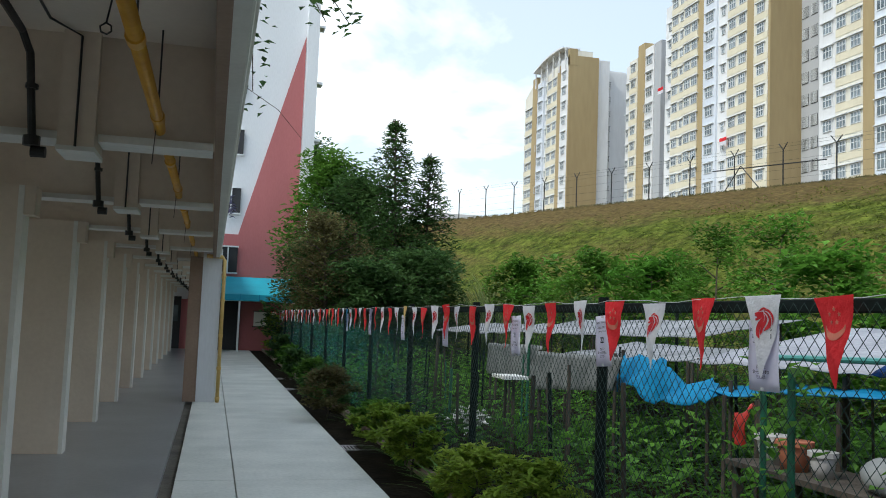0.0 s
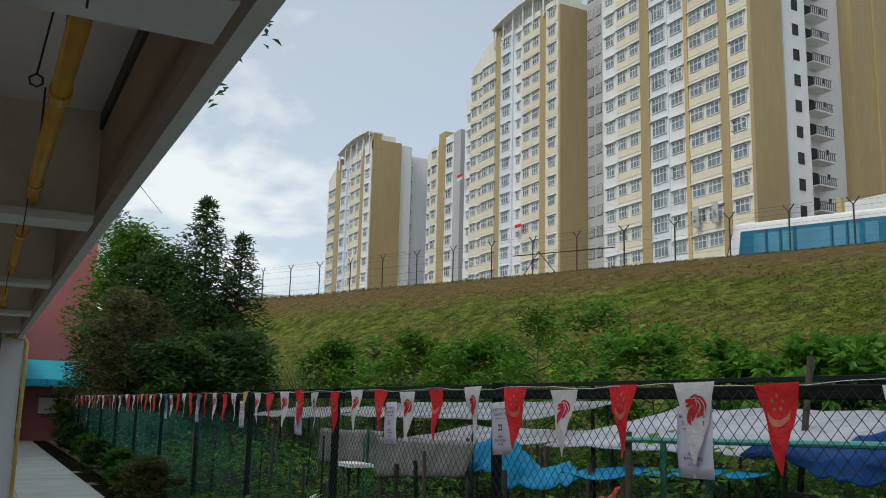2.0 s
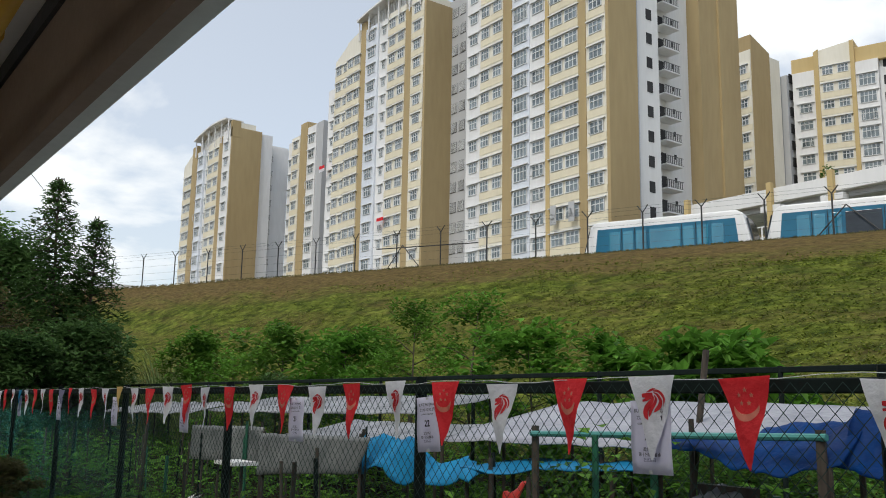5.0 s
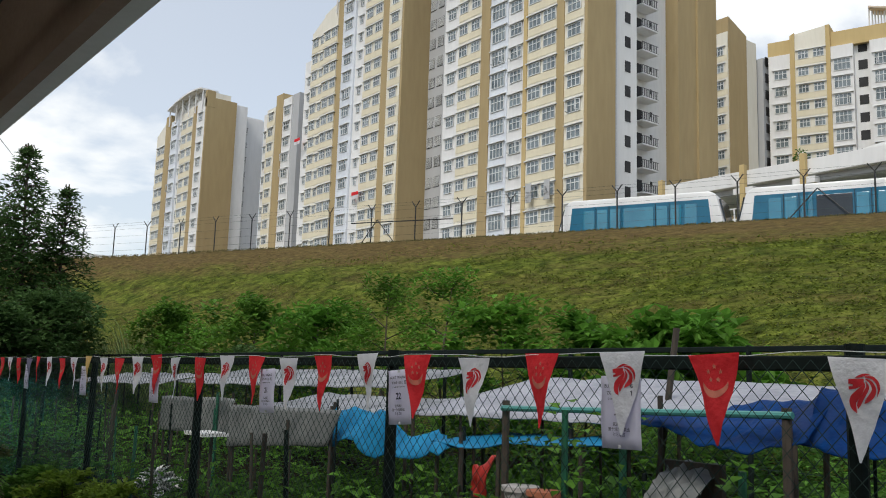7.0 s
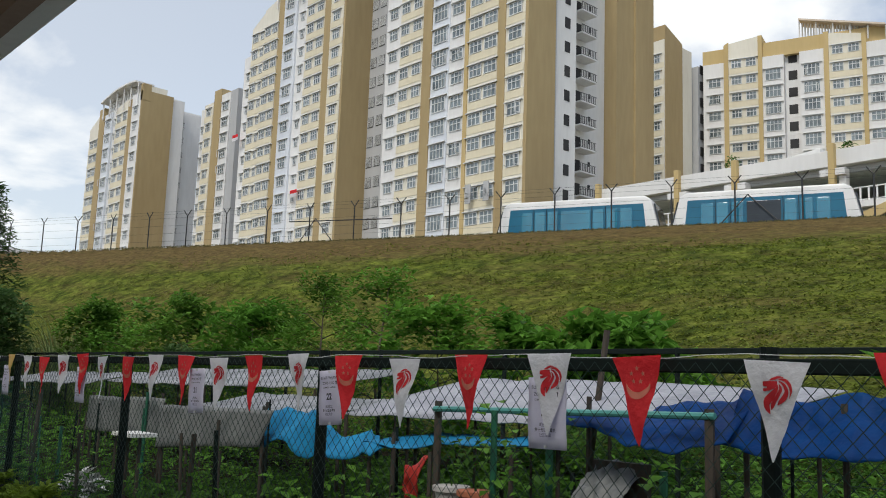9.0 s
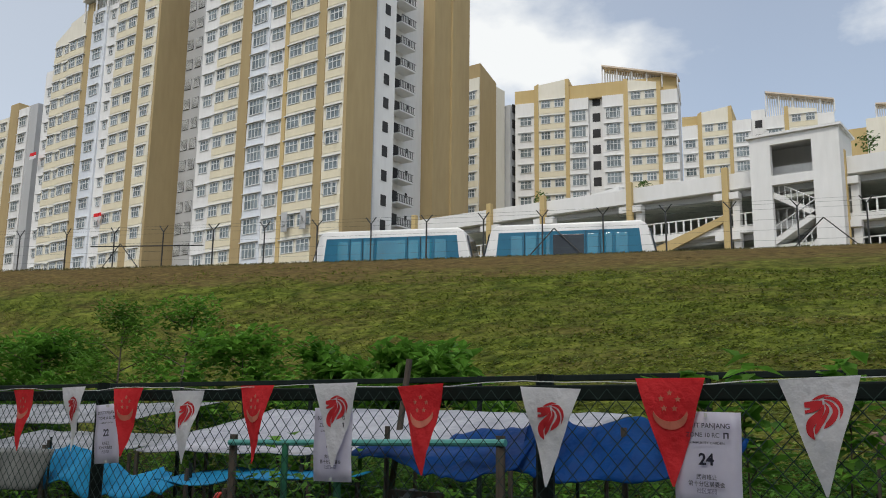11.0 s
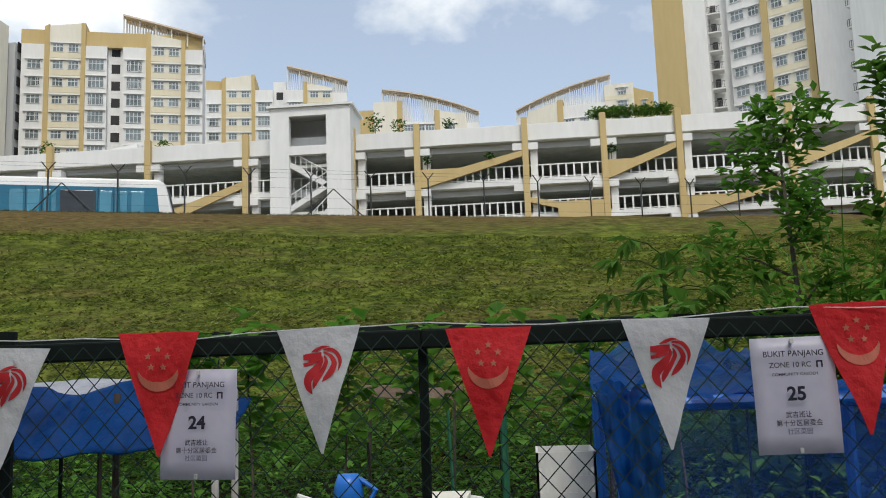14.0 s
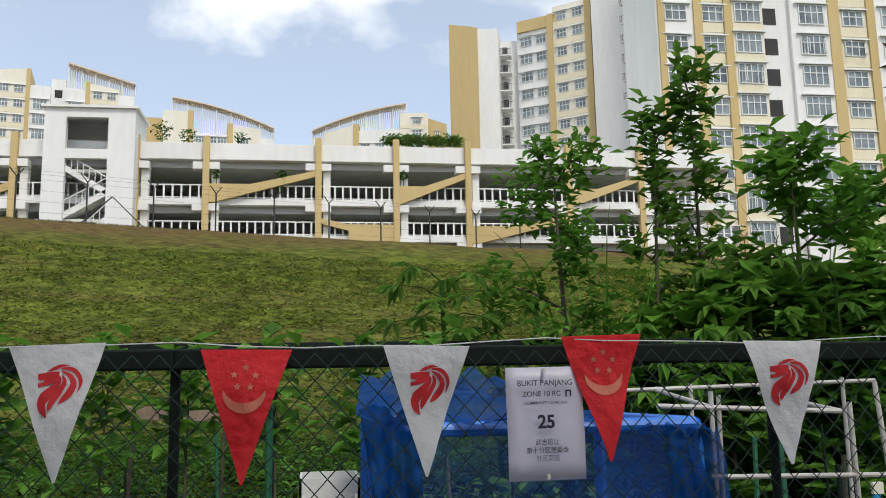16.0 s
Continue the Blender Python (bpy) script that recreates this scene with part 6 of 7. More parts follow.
# creeping cover on the foot of the bank
wb = bmesh.new()
for _ in range(95000):
    x = 4.0 + 10.5 * rng.random() ** 0.8
    y = rng.uniform(-9, 11.0)
    if x > 12.5 and rng.random() < (x - 12.5) / 2.0:
        continue
    t = noise.noise(Vector((x * 0.7, y * 0.7, 11))) * 0.5 + 0.5
    leaf(wb, (x, y, ground_z(x, y) + 0.04 + 0.55 * t * rng.random()), rng.uniform(0.05, 0.105), rng.uniform(1.2, 2.2))
solo("creepers", wb, M["weed_leaf"], "dark green creeping plants over the foot of the bank", "plants", kind="stuff")
gv, gf = [], []
for _ in range(9000):
    y = rng.uniform(-26, 95)
    x = crest_x(y) - rng.random() ** 2 * 1.2
    z = ground_z(x, y)
    h, a, w = rng.uniform(0.03, 0.12), rng.uniform(0, 6.28), rng.uniform(0.02, 0.05)
    i = len(gv)
    gv += [(x - w * math.cos(a), y - w * math.sin(a), z - 0.02), (x + w * math.cos(a), y + w * math.sin(a), z - 0.02), (x + rng.uniform(-0.06, 0.06), y + rng.uniform(-0.06, 0.06), z + h)]
    gf.append((i, i + 1, i + 2))
me = bpy.data.meshes.new("crest_grass")
me.from_pydata(gv, [], gf)
me.materials.append(M["dry_leaf"])
tagged(new("crest_grass", me), "dry grass blades along the top of the bank", "grass", kind="stuff")
# grass blades over the nearer bank
gv, gf = [], []
for _ in range(240000):
    y = -14 + 72 * rng.random() ** 1.6
    x = 11.0 + 26.0 * rng.random() ** 1.4
    if x > crest_x(y):
        continue
    z = ground_z(x, y)
    thin = 0.75 - 0.012 * max(0.0, y - 12) - 0.5 * max(0.0, (z - 7.5) / 3.0) + 0.7 * noise.noise(Vector((x * 0.5, y * 0.25, 3))) + 0.4 * noise.noise(Vector((x * 2.0, y * 1.2, 5)))
    if rng.random() > thin:
        continue
    h = rng.uniform(0.03, 0.11)
    a = rng.uniform(0, 6.28)
    dx, dy = math.cos(a) * h, math.sin(a) * h
    lift = h * rng.uniform(0.3, 0.9)
    i = len(gv)
    gv += [(x - dx, y - dy, z - 0.005), (x - dy * 0.4, y + dx * 0.4, z + lift * 0.6), (x + dx, y + dy, z + lift), (x + dy * 0.4, y - dx * 0.4, z + lift * 0.5)]
    gf.append((i, i + 1, i + 2, i + 3))
me = bpy.data.meshes.new("grass_blades")
me.from_pydata(gv, [], gf)
me.materials.append(M["grass_blade"])
tagged(new("grass_blades", me), "short uneven grass blades over the bank", "grass", kind="stuff")
# hedge plants in the strip by the drain
for x, y, h, sp, m, ls, n in ((2.05, 12.2, 0.85, 0.42, "dry_leaf", 0.07, 1500), (2.2, 13.4, 0.8, 0.4, "dark_leaf", 0.07, 1200), (2.3, 9.0, 0.6, 0.42, "yellow_leaf", 0.08, 1100), (2.3, 7.6, 0.62, 0.42, "yellow_leaf", 0.08, 1100), (2.35, 5.6, 0.62, 0.45, "yellow_leaf", 0.07, 1400), (2.45, 4.6, 0.7, 0.40, "yellow_leaf", 0.07, 1300), (2.5, 10.5, 0.5, 0.35, "mid_leaf", 0.10, 700), (2.4, 15.5, 0.6, 0.4, "mid_leaf", 0.12, 800), (2.4, 17.5, 0.7, 0.4, "mid_leaf", 0.12, 800), (2.3, 20, 0.8, 0.4, "dark_leaf", 0.11, 900), (2.4, 23, 0.8, 0.4, "mid_leaf", 0.12, 800), (2.4, 26, 1.0, 0.4, "dark_leaf", 0.12, 900), (2.4, 30, 1.7, 0.45, "yellow_leaf", 0.12, 1100)):
    tree("hedge_bush", "low bushy hedge plant beside the drain", x, y, h, sp, m, ls, n, 0.012, base=0.1, gz=-0.02, group="drain hedge")
for y in (6.6, 8.3, 11.2, 14.3, 16.4, 18.6, 21.5):
    reeds("strap-leaved lily clump beside the drain", 2.45, y, 0.5, 60, 0.4, "mid_leaf")

# hanging plant above the corridor edge
hp = thing("hanging_branch", "leafy branch hanging down past the fascia beam", "branch")
cm = bmesh.new()
for tip, n in (((1.30, 6.2, 3.95), 60), ((1.05, 6.0, 4.1), 70), ((1.75, 6.3, 4.65), 50), ((1.35, 6.0, 4.2), 40), ((1.1, 6.1, 3.9), 18), ((0.62, 6.0, 4.2), 30), ((0.56, 6.4, 3.35), 60)):
    a, b = Vector((0.36, 6.6, 4.15)), Vector(tip)
    mid = a.lerp(b, 0.5) + Vector((0.05, 0, 0.55))
    bm = bmesh.new()
    tube(bm, [a, mid, b], 0.012, 0.004, 5)
    part("twig", bm, M["bark"], hp)
    for i in range(n):
        f = rng.uniform(0.45, 1.02)
        p = mid.lerp(b, (f - 0.4) / 0.6)
        leaf(cm, p + Vector((rng.uniform(-0.16, 0.16), rng.uniform(-0.2, 0.2), rng.uniform(-0.16, 0.12))), rng.uniform(0.06, 0.115), 1.9, droop=0.3)
bm = bmesh.new()
tube(bm, [(0.45, 6, 3.3), (0.75, 6, 3.12), (0.95, 6, 2.9)], 0.004, 0.002, 4)
part("twig", bm, M["bark"], hp)
part("leaves", cm, M["dark_leaf"], hp)

# ---- shelters, tarpaulins and clutter in the plots ----


def cover(name, label, mat, corners, sag=0.06, ripple=0.03, nx=24, nz=8, thick=0.006, category="sheeting", group="garden covers", posts_to=None):
    """A draped sheet between four corners (near left, near right, far right, far left)."""
    a, b, c, d = [Vector(p) for p in corners]
    bm = bmesh.new()
    g = []
    for j in range(nz + 1):
        v = j / nz
        row = []
        for i in range(nx + 1):
            u = i / nx
            p = a.lerp(b, u).lerp(d.lerp(c, u), v)
            p.z += ripple * noise.noise(Vector((p.x * 2.1, p.y * 2.6, p.z * 2.4 + 3))) * 1.6 - sag * 4 * u * (1 - u) * (0.5 + 0.5 * (1 - v))
            p.x += ripple * noise.noise(Vector((p.y * 3.1, p.z * 3, 9))) + ripple * 0.45 * noise.noise(Vector((p.y * 9, p.z * 7, 2)))
            p.x += ripple * 0.5 * (abs(noise.noise(Vector((p.y * 11 + p.z * 4, p.z * 2.5, 4)))) - 0.2)
            p.z += ripple * 0.3 * noise.noise(Vector((p.y * 10, p.x * 9, 6)))
            row.append(bm.verts.new(p))
        g.append(row)
    for r, s in zip(g, g[1:]):
        for i in range(nx):
            bm.faces.new((r[i], r[i + 1], s[i + 1], s[i]))
    ob = thing(name, label, category, group)
    e = bmesh.ops.extrude_face_region(bm, geom=list(bm.faces))
    bmesh.ops.translate(bm, verts=[q for q in e["geom"] if isinstance(q, bmesh.types.BMVert)], vec=(thick, 0, -thick))
    bmesh.ops.recalc_face_normals(bm, faces=bm.faces)
    part("sheet", bm, M[mat], ob, smooth=True)
    for p in posts_to or ():
        part("support_post", tubes([[(p[0], p[1], ground_z(p[0], p[1]) - 0.05), (p[0], p[1], p[2])]], 0.019, 7), M[p[3]], ob)
    return ob


W_ = "wood_dark"
cover("plot_roof", "white plastic sheeting stretched over a low frame", "tarp_white", [(4.9, 6.9, 1.22), (5.2, 3.0, 1.30), (6.9, 2.9, 1.60), (6.9, 7.2, 1.62)], 0.015, 0.018, posts_to=[(4.9, 6.85, 1.2, W_), (5.15, 5.0, 1.2, W_), (5.2, 3.05, 1.28, W_), (6.8, 3.1, 1.55, W_), (6.8, 7.0, 1.55, W_)])
cover("plot_roof", "greying white sheeting over vegetable frames", "tarp_pale", [(5.0, 10.4, 1.14), (5.0, 7.3, 1.20), (6.2, 7.2, 1.34), (6.2, 10.6, 1.32)], 0.02, 0.016, posts_to=[(5.0, 10.3, 1.1, W_), (5.0, 7.1, 1.18, W_), (6.15, 10.4, 1.3, W_), (6.15, 7.4, 1.32, W_)])
cover("plot_roof", "long white sheeting roof farther in the garden", "tarp_pale", [(6.6, 17.0, 1.36), (6.6, 9.8, 1.42), (8.2, 9.6, 1.72), (8.2, 17.4, 1.66)], 0.015, 0.016, posts_to=[(6.6, 16.8, 1.3, W_), (6.6, 13, 1.36, W_), (6.6, 9.9, 1.4, W_), (8.1, 10, 1.65, W_), (8.1, 17, 1.6, W_)])
cover("plot_roof", "pale sheeting over far garden plots", "tarp_pale", [(6.6, 24.0, 1.25), (6.6, 18.0, 1.3), (8.0, 18.0, 1.55), (8.0, 24.0, 1.5)], 0.02, 0.03, posts_to=[(6.6, 23.8, 1.2, W_), (6.6, 18.2, 1.28, W_), (7.9, 18.2, 1.5, W_), (7.9, 23.8, 1.45, W_)])
cover("side_screen", "grimy grey plastic screen hung on stakes", "tarp_grey", [(4.6, 12.6, 0.72), (4.6, 10.3, 0.80), (4.62, 10.2, 1.24), (4.62, 12.6, 1.2)], 0.0, 0.009, posts_to=[(4.64, 12.5, 1.25, W_), (4.64, 10.3, 1.3, W_)])
cover("side_screen", "grimy grey plastic screen hung on stakes", "tarp_grey", [(4.4, 9.9, 0.70), (4.4, 7.6, 0.86), (4.42, 7.4, 1.22), (4.42, 9.9, 1.18)], 0.0, 0.009, posts_to=[(4.44, 9.8, 1.2, W_), (4.44, 7.6, 1.25, W_)])
cover("tarpaulin", "sagging bright cyan tarpaulin over a plot", "tarp_cyan", [(4.5, 8.3, 0.92), (4.5, 5.9, 0.86), (4.75, 5.9, 1.04), (4.75, 8.0, 1.28)], 0.06, 0.12, posts_to=[(4.72, 8.0, 1.28, W_), (4.72, 5.9, 1.1, W_)])
cover("tarpaulin", "cyan plastic sheet over a long bench", "tarp_cyan", [(4.6, 6.2, 1.0), (4.6, 4.3, 1.08), (5.2, 4.3, 1.14), (5.2, 6.2, 1.08)], 0.02, 0.03, posts_to=[(4.62, 6.1, 1.0, W_), (4.62, 4.4, 1.06, W_), (5.15, 6.1, 1.05, W_), (5.15, 4.4, 1.1, W_)])
cover("tarpaulin", "crumpled deep blue tarpaulin over a frame", "tarp_blue", [(4.42, 3.85, 1.27), (4.42, 2.55, 1.23), (4.85, 2.55, 1.50), (4.85, 3.85, 1.44)], 0.05, 0.085, 40, 16, posts_to=[(4.77, 3.8, 1.48, W_), (4.77, 2.6, 1.52, W_)])
cover("tarpaulin", "crumpled deep blue tarpaulin over a frame", "tarp_blue", [(4.5, 2.62, 1.2), (4.6, 1.35, 1.26), (4.85, 1.3, 1.48), (4.85, 2.62, 1.55)], 0.03, 0.085, 40, 16, posts_to=[(4.77, 2.0, 1.5, W_), (4.78, 1.36, 1.5, "pvc"), (4.6, 1.4, 1.2, "pvc")])
pl = thing("garden_pole", "long teal pole laid along the tarpaulin frame", "pole")
part("pole", tubes([[(4.38, 5.0, 1.34), (4.42, 2.6, 1.40)]], 0.022, 8), M["pole_teal"], pl)
part("stake", tubes([[(4.42, 5.0, 0), (4.42, 5.0, 1.4)]], 0.03, 7), M[W_], pl)
part("stake", tubes([[(4.44, 2.65, 0), (4.44, 2.65, 1.44)]], 0.03, 7), M[W_], pl)
cover("red_sheet", "torn red plastic sheet tied to stakes", "red_cloth", [(4.4, 5.40, 0.66), (4.4, 5.22, 0.62), (4.42, 5.10, 0.92), (4.42, 5.40, 0.88)], 0.04, 0.11, 16, 12, posts_to=[(4.44, 5.1, 1.0, W_), (4.44, 5.55, 1.0, W_)])

# blue netted shelter
sh = thing("netted_shelter", "dark blue framed plot shelter under a blue tarpaulin", "shelter")
sx0, sx1, sy0, sy1 = 3.55, 4.75, -1.72, -0.52
for x in (sx0, sx1):
    for y in (sy0, sy1):
        part("post", tubes([[(x, y, 0), (x, y, 1.40)]], 0.03, 8), M["plastic_blue"], sh)
for a, b in (((sx0, sy0, 1.40), (sx0, sy1, 1.40)), ((sx1, sy0, 1.40), (sx1, sy1, 1.40)), ((sx0, sy0, 1.40), (sx1, sy0, 1.40)), ((sx0, sy1, 1.40), (sx1, sy1, 1.40))):
    part("top_bar", tubes([[a, b]], 0.028, 8), M["plastic_blue"], sh)


def drape(name, corners, mat, parent, ripple, nx=20, nz=14):
    a, b, c, d = [Vector(p) for p in corners]
    bm = bmesh.new()
    g = [[bm.verts.new(a.lerp(b, i / nx).lerp(d.lerp(c, i / nx), j / nz) + Vector((ripple * noise.noise(Vector((i * 0.45, j * 0.4, a.x * 3))), 0, ripple * noise.noise(Vector((i * 0.3, j * 0.5, a.y * 3 + 5)))))) for i in range(nx + 1)] for j in range(nz + 1)]
    for r, s in zip(g, g[1:]):
        for i in range(nx):
            bm.faces.new((r[i], r[i + 1], s[i + 1], s[i]))
    return part(name, bm, M[mat], parent, smooth=True)


drape("net_wall", [(sx0 - 0.03, sy1, 0.2), (sx0 - 0.03, sy0, 0.2), (sx0 - 0.03, sy0, 1.4), (sx0 - 0.03, sy1, 1.4)], "blue_netting", sh, 0.03)
drape("net_wall", [(sx0, sy0, 0.2), (sx1, sy0, 0.2), (sx1, sy0, 1.4), (sx0, sy0, 1.4)], "blue_netting", sh, 0.03)
drape("net_wall", [(sx1, sy1, 0.2), (sx0, sy1, 0.2), (sx0, sy1, 1.4), (sx1, sy1, 1.4)], "blue_netting", sh, 0.03)
drape("top_sheet", [(sx0 - 0.06, sy1 + 0.11, 1.46), (sx0 - 0.06, sy0 + 0.55, 1.44), (sx1 + 0.05, sy0 + 0.45, 1.60), (sx1 + 0.05, sy1 + 0.02, 1.64)], "tarp_blue", sh, 0.10)
drape("top_sheet", [(sx0 - 0.04, sy0 + 0.50, 1.42), (sx0 - 0.04, sy0 - 0.05, 1.36), (sx1 + 0.05, sy0 - 0.08, 1.40), (sx1 + 0.05, sy0 + 0.5, 1.48)], "tarp_blue", sh, 0.06)
drape("hanging_sheet", [(sx0 - 0.05, sy1 + 0.0, 0.9), (sx0 - 0.05, sy1 - 0.14, 0.9), (sx0 - 0.06, sy1 - 0.12, 1.46), (sx0 - 0.06, sy1 + 0.10, 1.48)], "tarp_blue", sh, 0.05)
drape("hanging_sheet", [(sx0 - 0.07, sy0 + 0.10, 0.5), (sx0 - 0.02, sy0 - 0.22, 0.5), (sx0 - 0.02, sy0 - 0.08, 1.38), (sx0 - 0.07, sy0 + 0.14, 1.40)], "tarp_blue", sh, 0.05)

# white crates by the shelter
for z in (0.60, 0.90):
    cr = thing("plastic_crate", "white slotted plastic crate in a stack", "crate", "crates")
    y0, y1, x0, x1 = -0.455, -0.20, 4.1, 4.45
    part("floor", bars([(x0, x1, y0, y1, z, z + 0.02)]), M["plastic_white"], cr)
    zs = [z, z + 0.05, z + 0.085, z + 0.12, z + 0.155, z + 0.19, z + 0.225, z + 0.29]
    nxs = [y0 + (y1 - y0) * i / 21 for i in range(22)]
    wall = lattice(nxs, zs, lambda i, j: i % 2 == 0 or j % 2 == 0, 0, 0.012)
    for v in wall.verts:
        v.co = Vector((x0 + v.co.y, v.co.x, v.co.z))
    part("front_wall", wall, M["plastic_white"], cr)
    part("side_wall", bars([(x0, x1, y0, y0 + 0.01, z, z + 0.29)]), M["plastic_white"], cr)
    part("side_wall", bars([(x0, x1, y1 - 0.01, y1, z, z + 0.29)]), M["plastic_white"], cr)
    part("back_wall", bars([(x1 - 0.01, x1, y0, y1, z, z + 0.29)]), M["plastic_white"], cr)
tb = thing("garden_bench", "rough plank bench in the garden", "bench", "benches")
part("plank", bars([(3.95, 4.5, -0.55, 0.75, 0.56, 0.60)]), M[W_], tb)
for x, y in ((4.0, -0.5), (4.45, -0.5), (4.0, 0.7), (4.45, 0.7)):
    part("leg", bars([(x - 0.03, x + 0.03, y - 0.03, y + 0.03, -0.05, 0.56)]), M[W_], tb)
wc = thing("watering_can", "blue plastic watering can on the plank bench", "watering can")
bm = bmesh.new()
tube(bm, [(4.1, 0.62, 0.94), (4.1, 0.62, 1.08), (4.1, 0.62, 1.12)], 0.075, 0.045, 14)
part("body", bm, M["plastic_blue"], wc, smooth=True)
part("stand", bars([(4.0, 4.2, 0.55, 0.69, 0.60, 0.94)]), M["plastic_white"], wc)
part("spout", tubes([[(4.1, 0.68, 0.96), (4.05, 0.78, 1.02), (4.03, 0.83, 1.04)]], 0.012, 8), M["plastic_white"], wc)
part("handle", tubes([[(4.1, 0.57, 1.10), (4.1, 0.50, 1.05), (4.1, 0.55, 0.96)]], 0.012, 7), M["plastic_blue"], wc)
bs = thing("white_basin", "white basin with boards lying across it", "basin")
bm = bmesh.new()
tube(bm, [(4.2, 0.18, 0.82), (4.2, 0.18, 0.99)], 0.12, 0.15, 18)
part("bowl", bm, M["plastic_white"], bs)
part("board", bars([(4.05, 4.3, 0.10, 0.28, 0.993, 1.013)]), M["cream"], bs)
part("stand", bars([(4.1, 4.3, 0.08, 0.28, 0.60, 0.82)]), M[W_], bs)

# pipe frame beside the shelter
pf = thing("pipe_frame", "grey plastic pipe frame for climbing plants", "frame")
for path in ([(4.0, -1.75, 1.46), (4.0, -2.62, 1.42)], [(4.9, -1.9, 1.53), (4.9, -3.4, 1.56)], [(4.0, -1.98, 1.15), (4.0, -3.1, 1.13)], [(4.0, -2.0, 0), (4.0, -2.0, 1.52)], [(4.0, -2.68, 0), (4.0, -2.66, 1.46)], [(4.9, -2.3, 0), (4.9, -2.3, 1.56)], [(4.9, -3.2, 0), (4.9, -3.2, 1.58)], [(4.0, -2.0, 1.45), (4.9, -2.1, 1.53)], [(4.0, -2.62, 1.42), (4.9, -2.7, 1.5)], [(4.0, -2.9, 0.2), (4.1, -2.86, 1.55)], [(4.4, -2.2, 0.2), (4.35, -2.2, 1.5)]):
    part("pipe", tubes([path], 0.0115, 8), M["pvc"], pf)
part("green_pole", tubes([[(4.2, -2.42, 0), (4.2, -2.4, 1.46)]], 0.03, 8), M["green_post"], pf)
bt = thing("spray_bottle", "teal spray bottle with a cream trigger on a stand", "bottle")
bm = bmesh.new()
tube(bm, [(3.95, -2.72, 0.85), (3.95, -2.72, 1.0), (3.95, -2.72, 1.06)], 0.045, 0.015, 12)
part("body", bm, M["tarp_cyan"], bt, smooth=True)
part("trigger", bars([(3.94, 3.96, -2.75, -2.70, 1.06, 1.11)]), M["cream"], bt)
part("stand", bars([(3.88, 4.02, -2.8, -2.64, 0, 0.85)]), M[W_], bt)

# pots, covered chair, pale bundles on a bench
tb2 = thing("garden_bench", "rough plank bench with pots on it", "bench", "benches")
part("plank", bars([(4.1, 4.7, 3.0, 5.0, 0.54, 0.58)]), M[W_], tb2)
for x, y in ((4.15, 3.1), (4.65, 3.1), (4.15, 4.9), (4.65, 4.9)):
    part("leg", bars([(x - 0.03, x + 0.03, y - 0.03, y + 0.03, -0.05, 0.54)]), M[W_], tb2)
for x, y, r, h, m, lab in ((4.3, 4.45, 0.12, 0.2, "terracotta", "round terracotta pot"), (4.35, 4.75, 0.13, 0.2, "pvc", "pale plastic flower pot"), (4.3, 4.15, 0.09, 0.17, "pvc", "pale plastic flower pot")):
    pt = thing("flower_pot", lab + " on the plank bench", "pot", "pots")
    bm = bmesh.new()
    tube(bm, [(x, y, 0.58), (x, y, 0.58 + h * 0.55), (x, y, 0.58 + h)], r * 0.75, r, 16)
    part("body", bm, M[m], pt, smooth=True)
    bm = bmesh.new()
    tube(bm, [(x, y, 0.58 + h - 0.03), (x, y, 0.58 + h + 0.005)], r * 1.1, r * 1.1, 16)
    part("rim", bm, M[m], pt)
    bm = bmesh.new()
    tube(bm, [(x, y, 0.58 + h), (x, y - 0.02, 0.9 + h)], 0.006, 0.004, 5)
    blob_leaves(bm, (x, y, 0.85 + h), 0.1, 0.1, 0.2, 25, 0.09)
    part("plant", bm, M["weed_leaf"], pt)
for x, y, rx, ry, rz, m, lab in ((4.3, 3.6, 0.12, 0.16, 0.10, "tarp_grey", "pale sack lying on the plank bench"), (4.35, 3.25, 0.12, 0.15, 0.10, "terracotta", "rust red sack lying on the plank bench")):
    bm = bmesh.new()
    bmesh.ops.create_icosphere(bm, subdivisions=3, radius=1, matrix=Matrix.LocRotScale((x, y, 0.58 + rz * 0.9), None, (rx, ry, rz)))
    for v in bm.verts:
        v.co += Vector((1, 1, 1)) * 0.05 * noise.noise(v.co * 6)
    solo("sack", bm, M[m], lab, "sack", "sacks", smooth=True)
ch = thing("draped_chair", "old chair draped with a pale cloth", "chair")
part("backrest", bars([(4.75, 4.8, 3.3, 3.75, 0.7, 1.05)]), M["wood_dark"], ch)
part("seat", bars([(4.35, 4.8, 3.3, 3.75, 0.66, 0.7)]), M["wood_dark"], ch)
for x, y in ((4.38, 3.33), (4.38, 3.72), (4.77, 3.33), (4.77, 3.72)):
    part("leg", bars([(x - 0.02, x + 0.02, y - 0.02, y + 0.02, -0.05, 0.66)]), M["wood_dark"], ch)
drape("cloth", [(4.42, 3.75, 0.74), (4.42, 3.35, 0.74), (4.80, 3.35, 1.04), (4.80, 3.72, 1.06)], "tarp_grey", ch, 0.05)
bd = thing("bird_table", "small white topped table on two stakes", "table")
part("top", bars([(3.7, 4.0, 9.0, 9.5, 0.86, 0.90)]), M["plastic_white"], bd)
for y in (9.1, 9.4):
    part("leg", bars([(3.835, 3.865, y - 0.015, y + 0.015, -0.05, 0.86)]), M["wood_dark"], bd)
bm = bmesh.new()
blob_leaves(bm, (3.4, 9.4, 0.35), 0.25, 0.4, 0.12, 70, 0.18)
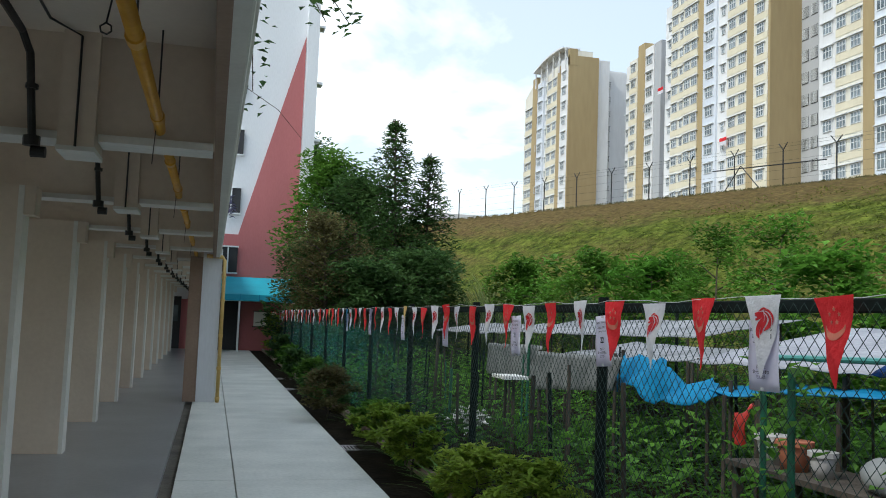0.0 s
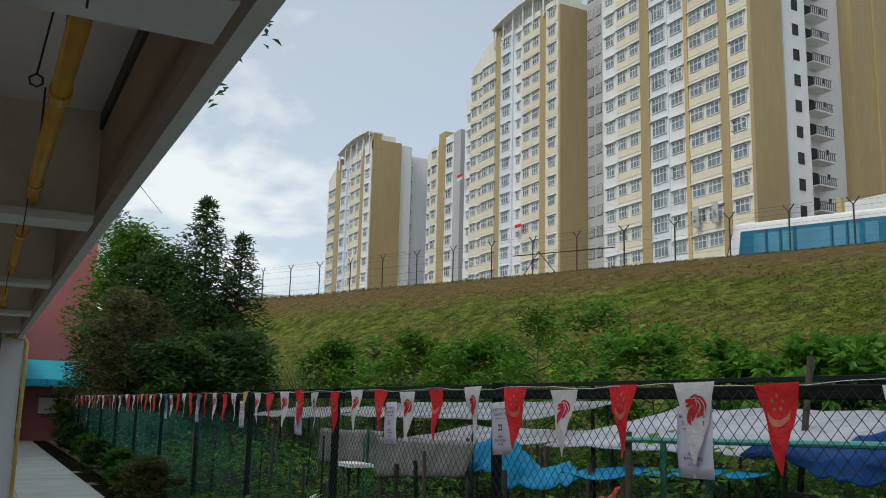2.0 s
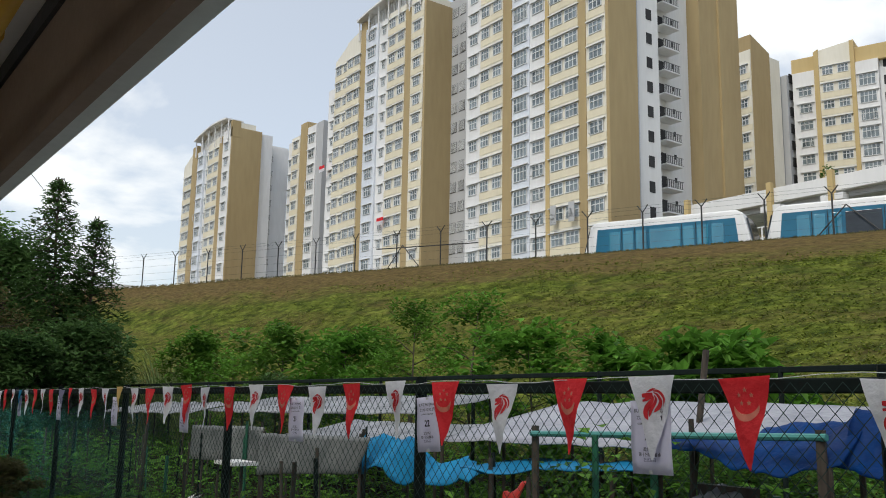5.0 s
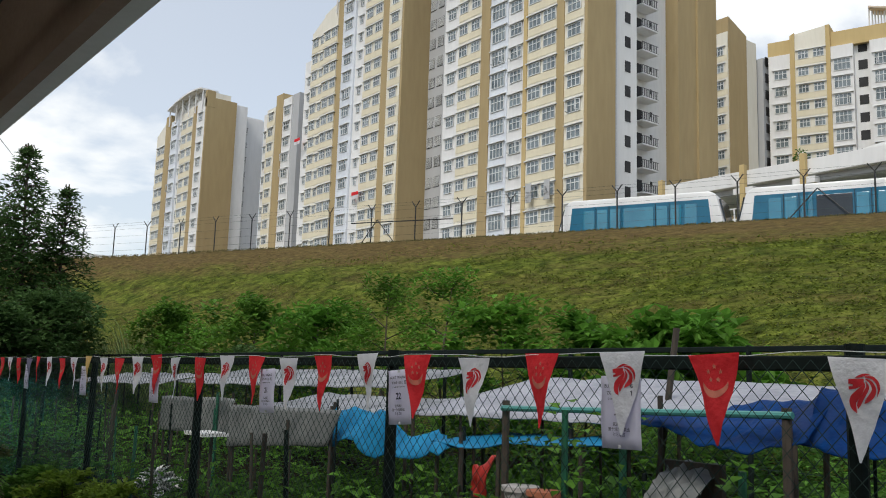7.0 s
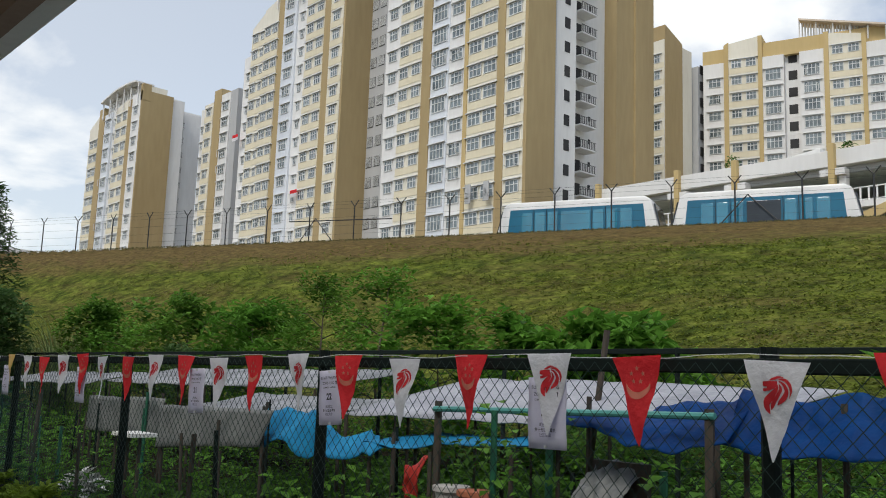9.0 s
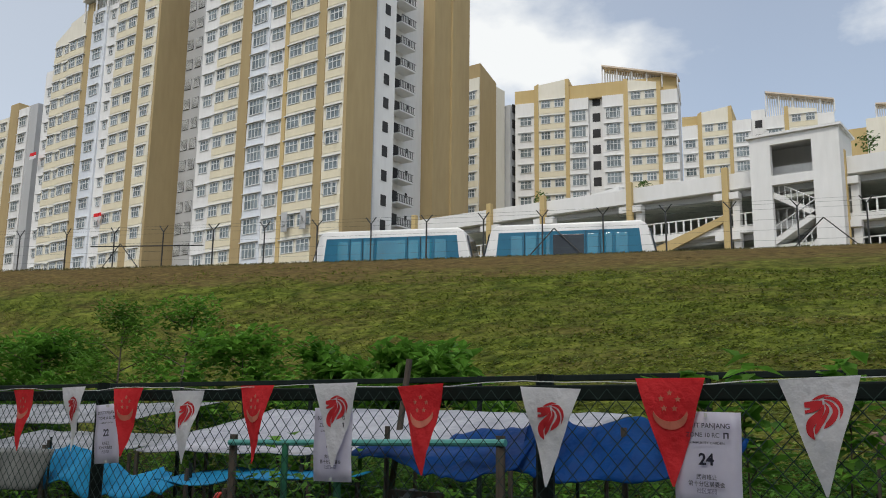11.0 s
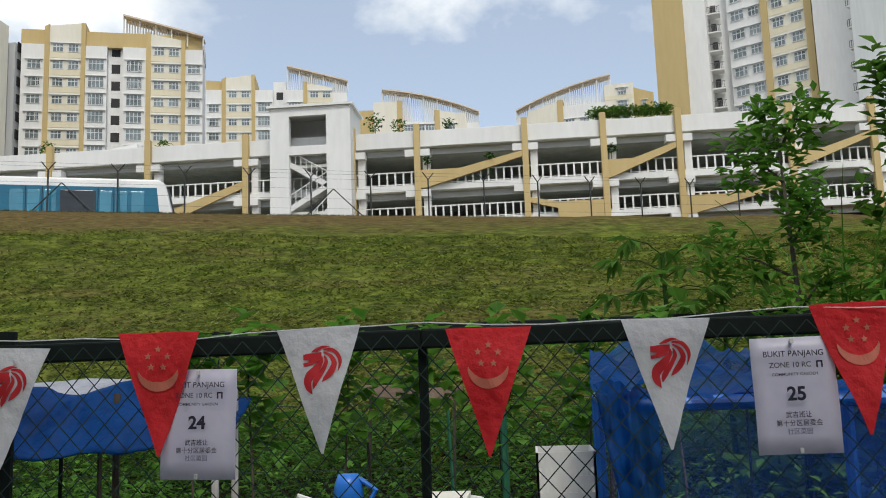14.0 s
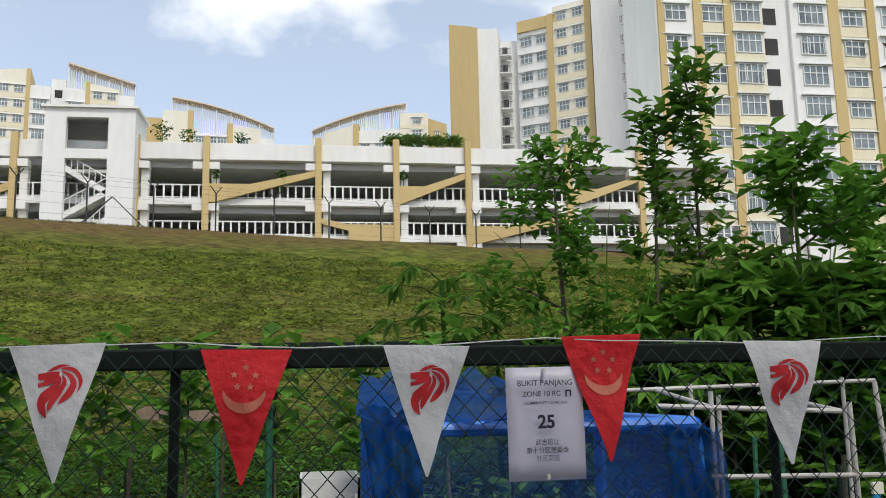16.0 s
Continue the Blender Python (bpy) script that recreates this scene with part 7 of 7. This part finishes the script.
solo("plastic_bags", bm, M["plastic_white"], "crumpled white plastic bags on the ground", "bag", kind="stuff")
# planks on the bank
bm = bmesh.new()
box(bm, -0.45, 0.45, -0.02, 0.02, 0, 0.12, bevel=0.006)
o = solo("plank", bm, M["kerb"], "weathered grey plank on stakes edging a plot", "plank", "planks")
o.matrix_basis = pose(8.25, 0.88, 1.34, 0, -2, 90)
for x in (-0.38, 0.38):
    part("stake", bars([(x - 0.012, x + 0.012, 0.022, 0.045, -1.5, 0.1)]), M[W_], o)
# stakes standing about the plots
for i in range(58):
    y = rng.uniform(-5, 20)
    x = rng.uniform(2.95, 5.2) if y > 1 else rng.uniform(4.6, 7.5)
    if y < -0.3 and y > -3.2 and x < 5.2:
        continue
    h = rng.uniform(0.85, 1.35)
    kind = rng.choice(["wood_dark", "wood_dark", "dark_green", "green_post", "wood_dark", "dark_green"])
    bm = bmesh.new()
    r = rng.uniform(0.009, 0.024)
    tube(bm, [(x, y, ground_z(x, y) - 0.1), (x + rng.uniform(-0.04, 0.04), y + rng.uniform(-0.06, 0.06), ground_z(x, y) + h)], r, r * 0.9, 7)
    solo("stake", bm, M[kind], {"wood_dark": "weathered wooden garden stake", "dark_green": "dark green metal garden stake", "green_post": "green plastic garden stake", "terracotta": "thin rust red garden stake"}[kind], "stake", "stakes")
for x, y, h in ((2.9, 2.55, 1.35), (3.2, 3.2, 1.4), (4.6, -0.05, 1.6), (3.0, 2.0, 1.2)):
    vn = thing("vine_stake", "garden stake overgrown with a climbing vine", "plant", "vine stakes")
    part("stake", tubes([[(x, y, 0), (x, y, h)]], 0.018, 7), M["green_post"], vn)
    bm = bmesh.new()
    for i in range(70):
        leaf(bm, (x + rng.uniform(-0.09, 0.09), y + rng.uniform(-0.14, 0.14), rng.uniform(0.3, h + 0.05)), rng.uniform(0.06, 0.12), 1.3)
    part("vine", bm, M["light_leaf"], vn)
ln = thing("leaning_stick", "dark stick leaning above the fence", "stick")
part("stick", tubes([[(6.0, 4.9, 0), (6.05, 4.62, 2.05)]], 0.03, 6), M["wood_dark"], ln)
